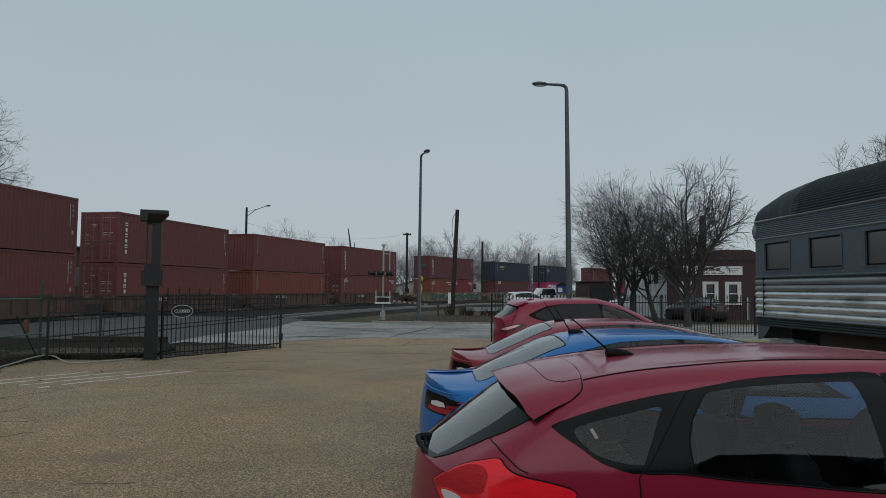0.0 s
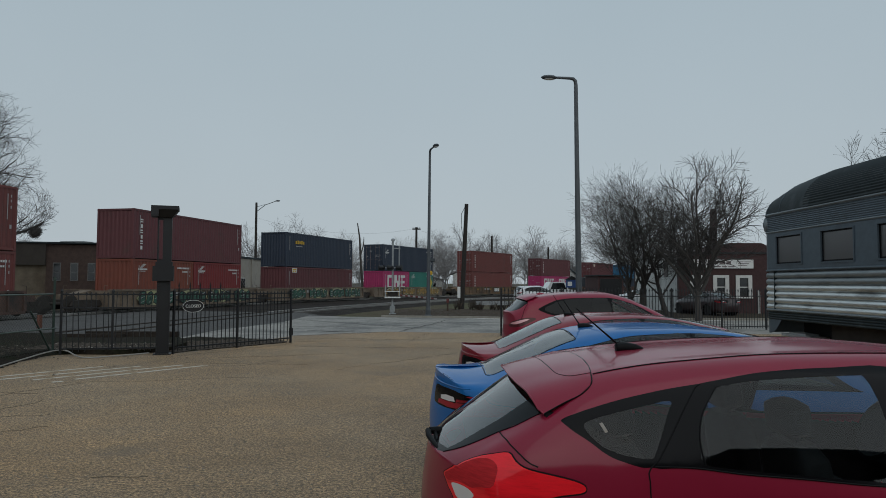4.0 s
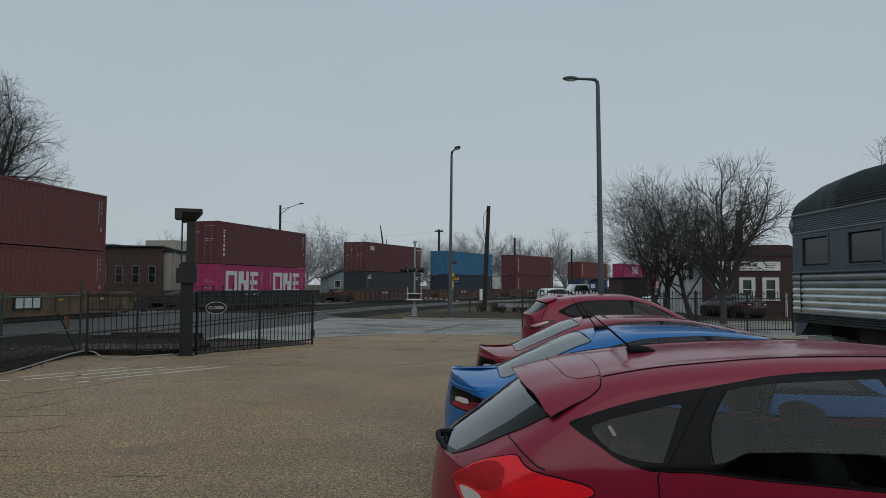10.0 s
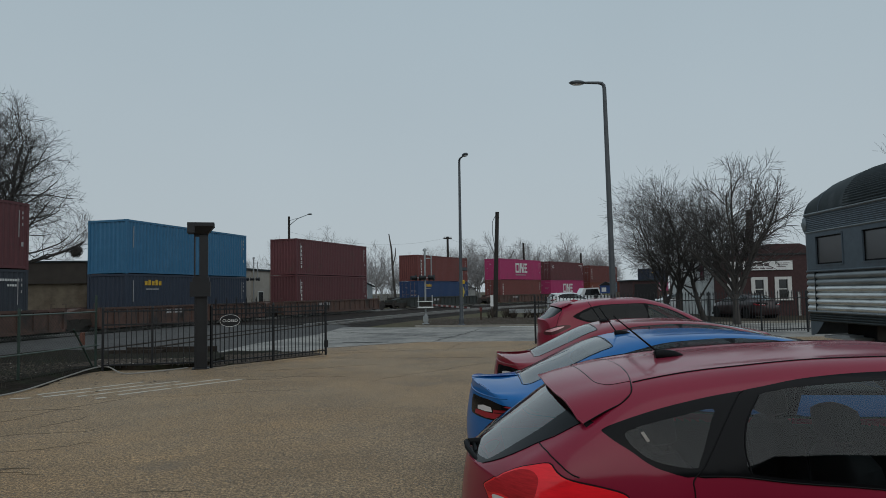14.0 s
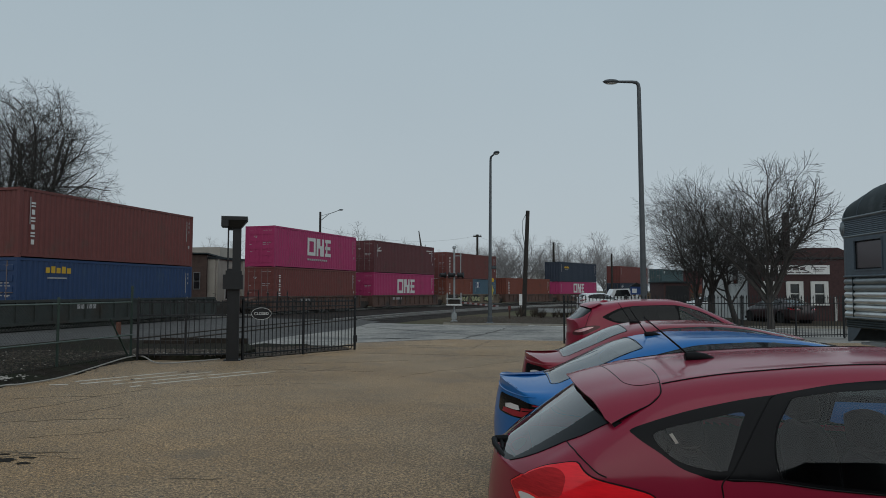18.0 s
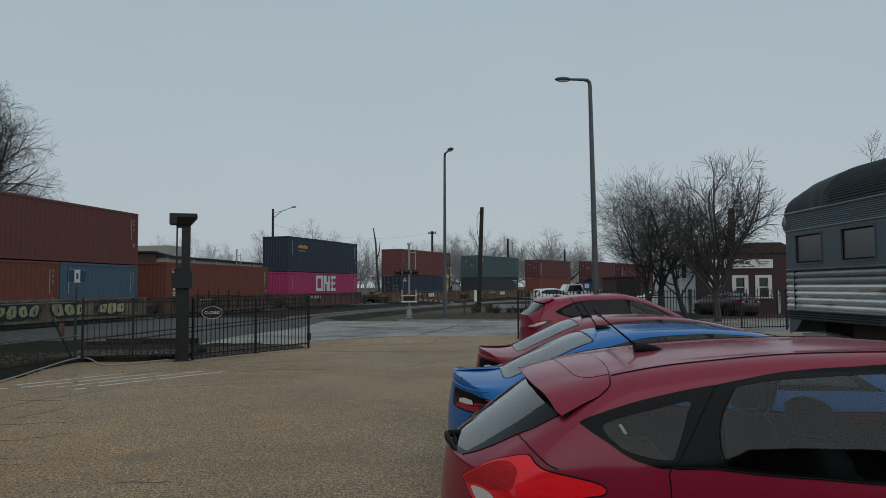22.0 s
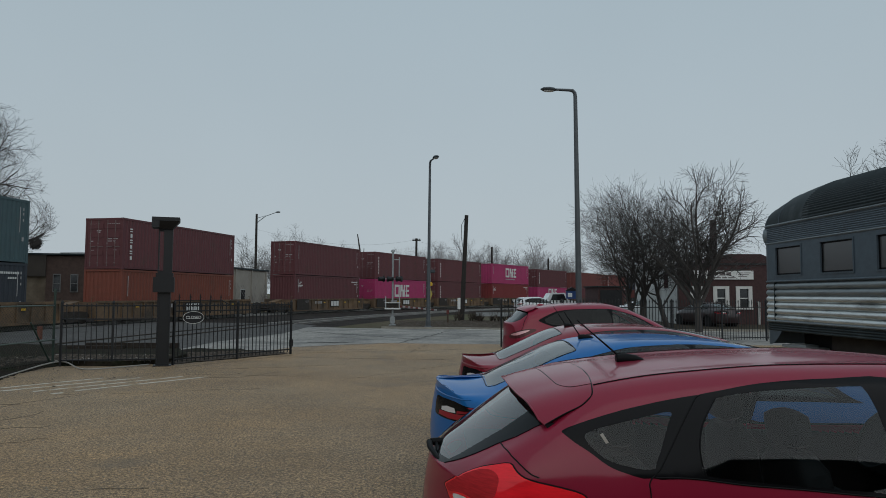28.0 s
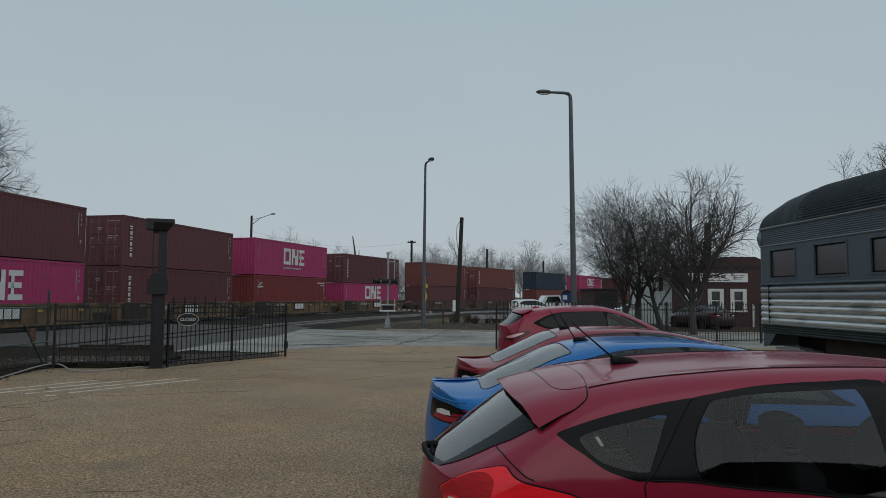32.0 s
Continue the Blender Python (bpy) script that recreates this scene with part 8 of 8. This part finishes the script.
# the blue saloon beyond it
SALOON = Skin(4.67, [
    ([(0, 0.56), (0.15, 0.68), (0.6, 0.76), (3.6, 0.77), (4.2, 0.7), (4.67, 0.45)], [(0, 0.24), (0.5, 0.2), (4.67, 0.2)]),
    ([(0, 0.68), (0.06, 0.745), (0.2, 0.81), (0.6, 0.87), (1.2, 0.885), (3.4, 0.885), (4.2, 0.8), (4.67, 0.5)], [(0, 0.32), (4.67, 0.3)]),
    ([(0, 0.70), (0.06, 0.77), (0.2, 0.83), (0.6, 0.89), (1.2, 0.91), (3.4, 0.91), (4.2, 0.83), (4.67, 0.52)], [(0, 0.5), (3.6, 0.5), (4.67, 0.4)]),
    ([(0, 0.70), (0.06, 0.765), (0.2, 0.825), (0.6, 0.885), (1.2, 0.91), (3.4, 0.91), (4.2, 0.82), (4.67, 0.5)], [(0, 0.66), (3.6, 0.67), (4.2, 0.58), (4.67, 0.44)]),
    ([(0, 0.68), (0.06, 0.745), (0.2, 0.81), (0.6, 0.865), (1.2, 0.89), (3.4, 0.88), (4.2, 0.78), (4.67, 0.46)], [(0, 0.80), (0.5, 0.83), (3.4, 0.8), (4.2, 0.68), (4.67, 0.47)]),
    ([(0, 0.655), (0.06, 0.72), (0.2, 0.775), (0.5, 0.82), (0.8, 0.84), (1.2, 0.855), (3.3, 0.845), (4.2, 0.72), (4.67, 0.42)],
     [(0, 0.885), (0.1, 0.89), (0.4, 0.915), (0.8, 0.955), (1.5, 0.95), (2.5, 0.92), (3.3, 0.89), (4.2, 0.76), (4.67, 0.5)]),
    ([(0, 0.645), (0.06, 0.69), (0.2, 0.72), (0.5, 0.735), (0.8, 0.745), (1.1, 0.715), (1.57, 0.69), (2.6, 0.68), (3.2, 0.75), (4.2, 0.67), (4.67, 0.4)],
     [(0, 0.918), (0.1, 0.922), (0.4, 0.943), (0.6, 0.99), (0.8, 1.055), (1.1, 1.165), (1.57, 1.262), (2.0, 1.282), (2.6, 1.24), (3.0, 1.12), (3.45, 0.93), (4.2, 0.8), (4.67, 0.51)]),
    ([(0, 0.57), (0.1, 0.6), (0.5, 0.63), (0.8, 0.62), (1.2, 0.58), (2.5, 0.56), (3.1, 0.63), (4.2, 0.58), (4.67, 0.36)],
     [(0, 0.945), (0.05, 0.94), (0.2, 0.945), (0.4, 0.965), (0.5, 0.995), (0.74, 1.092), (1.08, 1.24), (1.3, 1.29), (1.57, 1.335), (2.0, 1.346), (2.3, 1.332), (2.65, 1.28), (3.0, 1.18), (3.5, 0.97), (4.2, 0.83), (4.67, 0.52)]),
    ([(0, 0.31), (0.5, 0.35), (1.2, 0.34), (3.1, 0.36), (4.67, 0.2)],
     [(0, 0.982), (0.05, 0.975), (0.2, 0.975), (0.4, 0.99), (0.5, 1.028), (0.74, 1.138), (1.08, 1.285), (1.3, 1.335), (1.57, 1.356), (2.0, 1.365), (2.3, 1.348), (2.65, 1.302), (3.0, 1.21), (3.5, 0.985), (4.2, 0.86), (4.67, 0.525)]),
    ([(0, 0.0), (4.67, 0.0)],
     [(0, 0.994), (0.05, 0.987), (0.2, 0.984), (0.4, 1.0), (0.5, 1.05), (0.74, 1.158), (1.08, 1.304), (1.3, 1.341), (1.57, 1.362), (2.0, 1.37), (2.3, 1.353), (2.65, 1.308), (3.0, 1.22), (3.5, 0.99), (4.2, 0.87), (4.67, 0.53)]),
], [(0, 0.2), (0.5, 0.1), (1.2, 0.0), (3.8, 0.0), (4.67, -0.3)], 0.05)
S_WIN = [(1.02, 6.2), (1.165, 6.46), (1.345, 6.55), (1.57, 6.64), (1.8, 6.7), (2.0, 6.76), (2.24, 6.74), (2.42, 6.72), (2.65, 6.5), (2.95, 5.9), (3.2, 5.3), (3.25, 5.1), (2.8, 5.02), (2.1, 5.0), (1.4, 5.02), (1.1, 5.15), (0.98, 5.5), (0.97, 5.9)]
S_REAR_PANE = [(1.12, 6.22), (1.22, 6.42), (1.36, 6.5), (1.57, 6.58), (1.8, 6.64), (1.975, 6.69), (1.985, 5.2), (1.5, 5.15), (1.28, 5.2), (1.16, 5.6)]
S_FRONT_PANE = [(2.065, 6.69), (2.25, 6.67), (2.4, 6.61), (2.6, 6.35), (2.85, 5.8), (3.05, 5.3), (3.0, 5.18), (2.6, 5.15), (2.1, 5.15)]
S_GLASS = [(0.42, 9.05), (0.405, 8.3), (0.38, 7.62), (0.44, 7.5), (0.54, 7.5), (0.725, 7.42), (0.913, 7.33), (1.06, 7.27), (1.12, 7.32), (1.13, 7.6), (1.14, 9.05)]
S_LAMP = [(-0.45, 4.9), (-0.28, 4.95), (-0.06, 4.9), (0.06, 4.6), (0.2, 4.35), (0.28, 4.2), (0.24, 3.9), (0.12, 3.62), (0.04, 3.5), (-0.17, 3.45), (-0.36, 3.5), (-0.46, 3.7)]
S_RED = [(-0.36, 3.58), (-0.17, 3.52), (0.04, 3.57), (0.13, 3.68), (0.24, 3.95), (0.265, 4.16), (0.2, 4.34), (0.08, 4.5), (0.06, 4.43), (0.16, 4.24), (0.15, 4.12), (-0.05, 4.1), (-0.06, 3.84), (-0.34, 3.82)]
S_STRIP = [(-0.045, 3.87), (0.13, 3.91), (0.18, 4.0), (0.12, 3.95), (-0.045, 3.92)]
S_WHITE = [(-0.3, 4.12), (-0.2, 4.3), (-0.08, 4.26), (-0.07, 3.92), (-0.16, 3.87), (-0.3, 3.87)]
S_SCREEN = [(2.4, 9.05), (2.38, 8.2), (2.36, 7.3), (2.6, 7.1), (3.0, 7.0), (3.35, 7.0), (3.42, 7.5), (3.46, 9.05)]


def saloon(label, m, paint, name="saloon_car"):
    ob = skin_car(name, label, m, SALOON, paint,
                  {"glass": [Vector(p) for p in S_GLASS], "win": eased(S_WIN), "rear": eased(S_REAR_PANE), "front": eased(S_FRONT_PANE), "screen": [Vector(p) for p in S_SCREEN],
                   "lamp": eased(S_LAMP), "red": [Vector(p) for p in S_RED], "white": [Vector(p) for p in S_WHITE], "strip": [Vector(p) for p in S_STRIP]},
                  {"glass": ("rear_window", CLEAR, True, ""), "win": ("window_pillar", BLACKPL, False, "black window surround"),
                   "rear": ("side_window", TINT, False, ""), "front": ("side_window", TINT, False, ""), "screen": ("windscreen", CLEAR, True, ""), "lamp": ("lamp_surround", BLACKGLASS, False, "black lamp housing"),
                   "red": ("tail_light", REDDIM, False, "red tail light band"), "white": ("reversing_lamp", CLEARLENS, False, "clear reversing lens"), "strip": ("lens_divider", BLACKPL, False, "")},
                  (0.98, 3.7), (0.6, 1.35, 2.1, 2.85))
    for sd in (-1, 1):
        part("deck_lip", SALOON.lines([(-0.7, 6.35), (-0.5, 6.0), (-0.3, 5.7), (-0.1, 5.55), (0.02, 5.5), (0.12, 5.4)], 0.006, sd, -0.001, False), paint, ob, "boot lip edge")
        part("glass_edge", SALOON.lines([(0.405, 8.98), (0.395, 8.3), (0.375, 7.6), (0.44, 7.48), (0.54, 7.48), (0.725, 7.4), (0.913, 7.31), (1.06, 7.25), (1.12, 7.3), (1.13, 7.6), (1.135, 8.98)], 0.004, sd, 0.0, False), BLACKPL, ob, "black rubber edge of the rear glass")
        part("seam", SALOON.lines([(2.03, 6.7), (2.04, 5.1), (2.04, 3.0), (2.02, 0.8)], 0.004, sd, 0.001, False), BLACKPL, ob)
    antenna(ob, 1.31, 1.338, 0.26, 0.55, 1.0)
    return ob


saloon("bright blue saloon car with a boot lip on the lot", pose(-0.03, 6.2, 0), CAR_BLUE)
saloon("dark red saloon car parked in the row on the lot", pose(0.3, 8.6, 0), CAR_MAROON)

SUV = Skin(4.6, [
    ([(0, 0.6), (0.2, 0.74), (0.6, 0.8), (3.6, 0.8), (4.2, 0.74), (4.6, 0.5)], [(0, 0.3), (0.5, 0.25), (4.6, 0.25)]),
    ([(0, 0.71), (0.06, 0.77), (0.2, 0.83), (0.6, 0.9), (1.2, 0.91), (3.4, 0.91), (4.2, 0.84), (4.6, 0.55)], [(0, 0.38), (4.6, 0.36)]),
    ([(0, 0.74), (0.06, 0.8), (0.2, 0.86), (0.6, 0.92), (1.2, 0.93), (3.4, 0.93), (4.2, 0.86), (4.6, 0.57)], [(0, 0.56), (3.6, 0.56), (4.6, 0.46)]),
    ([(0, 0.75), (0.06, 0.81), (0.2, 0.865), (0.6, 0.915), (1.2, 0.93), (3.4, 0.93), (4.2, 0.85), (4.6, 0.56)], [(0, 0.76), (3.6, 0.76), (4.2, 0.68), (4.6, 0.54)]),
    ([(0, 0.74), (0.06, 0.8), (0.2, 0.85), (0.6, 0.895), (1.2, 0.91), (3.4, 0.9), (4.2, 0.82), (4.6, 0.53)], [(0, 0.93), (0.6, 0.96), (3.4, 0.93), (4.2, 0.82), (4.6, 0.58)]),
    ([(0, 0.7), (0.06, 0.75), (0.2, 0.79), (0.6, 0.845), (1.2, 0.865), (3.2, 0.855), (4.2, 0.76), (4.6, 0.5)], [(0, 1.06), (0.15, 1.1), (0.32, 1.13), (0.6, 1.14), (1.2, 1.13), (1.8, 1.11), (2.6, 1.05), (3.2, 0.97), (4.1, 0.85), (4.6, 0.6)]),
    ([(0, 0.66), (0.15, 0.71), (0.32, 0.73), (0.6, 0.745), (1.2, 0.74), (2.2, 0.725), (2.7, 0.73), (3.2, 0.78), (4.2, 0.7), (4.6, 0.46)], [(0, 1.13), (0.15, 1.22), (0.32, 1.32), (0.6, 1.385), (1.2, 1.45), (1.8, 1.46), (2.2, 1.385), (2.6, 1.24), (3.05, 1.05), (3.4, 0.96), (4.1, 0.88), (4.6, 0.61)]),
    ([(0, 0.6), (0.32, 0.63), (1.2, 0.62), (2.4, 0.6), (3.1, 0.67), (4.2, 0.6), (4.6, 0.42)], [(0, 1.165), (0.15, 1.27), (0.32, 1.405), (0.45, 1.44), (0.6, 1.465), (1.2, 1.525), (1.8, 1.532), (2.2, 1.46), (2.6, 1.3), (3.05, 1.08), (3.4, 0.985), (4.1, 0.9), (4.6, 0.62)]),
    ([(0, 0.33), (0.6, 0.36), (2.4, 0.35), (3.1, 0.38), (4.6, 0.24)], [(0, 1.188), (0.15, 1.3), (0.32, 1.448), (0.45, 1.478), (0.6, 1.5), (1.2, 1.555), (1.8, 1.566), (2.2, 1.49), (2.6, 1.325), (3.05, 1.1), (3.4, 1.0), (4.1, 0.92), (4.6, 0.63)]),
    ([(0, 0.0), (4.6, 0.0)], [(0, 1.195), (0.15, 1.308), (0.32, 1.458), (0.45, 1.488), (0.6, 1.511), (1.2, 1.565), (1.8, 1.578), (2.2, 1.502), (2.6, 1.335), (3.05, 1.105), (3.4, 1.01), (4.1, 0.93), (4.6, 0.635)]),
], [(0, 0.16), (0.5, 0.1), (1.2, 0.0), (3.8, 0.0), (4.6, -0.28)], 0.03)
U_WIN = [(0.48, 5.45), (0.55, 5.65), (0.8, 5.95), (1.0, 6.08), (1.24, 6.15), (1.87, 6.2), (2.18, 6.15), (2.5, 5.95), (2.8, 5.55), (3.0, 5.15), (2.95, 5.0), (2.0, 5.0), (1.0, 5.0), (0.7, 5.1)]
U_BACK = [(0.6, 5.5), (0.8, 5.78), (1.0, 5.92), (1.24, 6.0), (1.8, 6.07), (1.83, 6.0), (1.84, 5.15), (1.0, 5.13), (0.72, 5.2)]
U_FRONT = [(1.93, 6.05), (2.18, 6.0), (2.45, 5.82), (2.72, 5.48), (2.88, 5.2), (2.84, 5.13), (2.3, 5.13), (1.95, 5.15)]
U_GLASS = [(0.03, 9.05), (0.03, 7.6), (0.08, 7.1), (0.16, 6.75), (0.3, 6.55), (0.33, 7.2), (0.33, 9.05)]
U_LAMP = [(-0.28, 4.2), (-0.15, 4.65), (0.0, 4.9), (0.12, 4.95), (0.28, 4.9), (0.4, 4.8), (0.38, 4.6), (0.25, 4.35), (0.1, 4.1), (-0.05, 3.95), (-0.25, 3.95)]
U_PALE = [(-0.2, 4.4), (-0.1, 4.62), (0.02, 4.76), (0.15, 4.8), (0.28, 4.74), (0.12, 4.5), (-0.05, 4.36)]
U_SCREEN = [(2.1, 9.05), (2.08, 8.2), (2.06, 7.35), (2.4, 7.1), (2.8, 7.0), (3.05, 7.0), (3.08, 9.05)]


def crossover(label, m, paint, name="suv_car"):
    ob = skin_car(name, label, m, SUV, paint,
                  {"glass": [Vector(p) for p in U_GLASS], "win": eased(U_WIN), "back": eased(U_BACK), "front": eased(U_FRONT), "screen": [Vector(p) for p in U_SCREEN], "lamp": eased(U_LAMP), "pale": eased(U_PALE)},
                  {"glass": ("rear_window", TINT_DARK, True, "dark rear window"), "win": ("window_pillar", BLACKPL, False, "black window surround"), "back": ("side_window", TINT_DARK, False, "dark privacy glass"),
                   "front": ("side_window", TINT, False, ""), "screen": ("windscreen", CLEAR, True, ""), "lamp": ("tail_light", REDDEEP, False, "dark red tail light"), "pale": ("tail_light_inner", PINKLENS, False, "pale pink lens")},
                  (0.95, 3.65), (0.35, 1.2, 2.05, 2.7), 0.4)
    for sd in (-1, 1):
        v_, f_ = SUV.panels({"spoiler": [Vector(p) for p in [(0.27, 9.05), (0.27, 7.6), (0.3, 6.9), (0.42, 6.9), (0.56, 7.3), (0.58, 9.05)]]}, [0.26 + 0.03 * k for k in range(12)], [6.5 + k / 4 for k in range(11)])
        SUV.piece("roof_spoiler", v_, f_["spoiler"], (sd,), paint, ob, 0.035, "roof spoiler")
        part("seam", SUV.lines([(0.3, 6.5), (0.2, 5.8), (0.15, 5.2), (0.12, 4.95)], 0.004, sd, 0.001, False), BLACKPL, ob)
        part("seam", SUV.lines([(1.88, 6.1), (1.9, 5.0), (1.9, 3.0), (1.88, 0.9)], 0.004, sd, 0.001, False), BLACKPL, ob)
    part("antenna_fin", soft(Shape().tube([(0.62, 0, 1.51), (0.7, 0, 1.53), (0.78, 0, 1.53)], [0.02, 0.03, 0.01], 8)), paint, ob)
    return ob


crossover("red crossover car parked at the end of the row", pose(1.33, 13.6, 0), CAR_RED)
crossover("white crossover car parked beyond the fence", pose(6.6, 56, 0, 0, 0, 10), CAR_WHITE)
saloon("white saloon car parked beyond the fence", pose(13.8, 52, 0, 0, 0, -20), CAR_WHITE)
saloon("dark maroon saloon car parked in front of the shop", pose(16.45, 38.4, 0, 0, 0, 104), mat("deep_maroon_car_paint", (0.022, 0.006, 0.008), 0.4, coat=0.6, vary=0.03))
van = thing("white_pickup", "white pickup truck with a tall cab parked beyond the fence", "pickup truck", pose(10.4, 66, 0, 0, 0, 4))
part("cab", soft(Shape().prism([(0, 0.5), (0, 1.15), (0.15, 1.2), (0.55, 1.9), (1.9, 1.95), (2.25, 1.25), (3.2, 1.15), (3.3, 0.5)], -0.95, 0.95), 30), CAR_WHITE, van)
part("bed", Shape().box(-2.0, 0, -0.95, 0.95, 0.5, 1.2), CAR_WHITE, van)
part("side_window", Shape().prism([(0.55, 1.25), (0.75, 1.8), (1.8, 1.83), (2.05, 1.25)], -0.97, -0.95), DARKGLASS, van)
for x in (-1.2, 2.4):
    for y in (-0.85, 0.85):
        wheel_at(van, x, y, 0.38, 0.24)

motions()
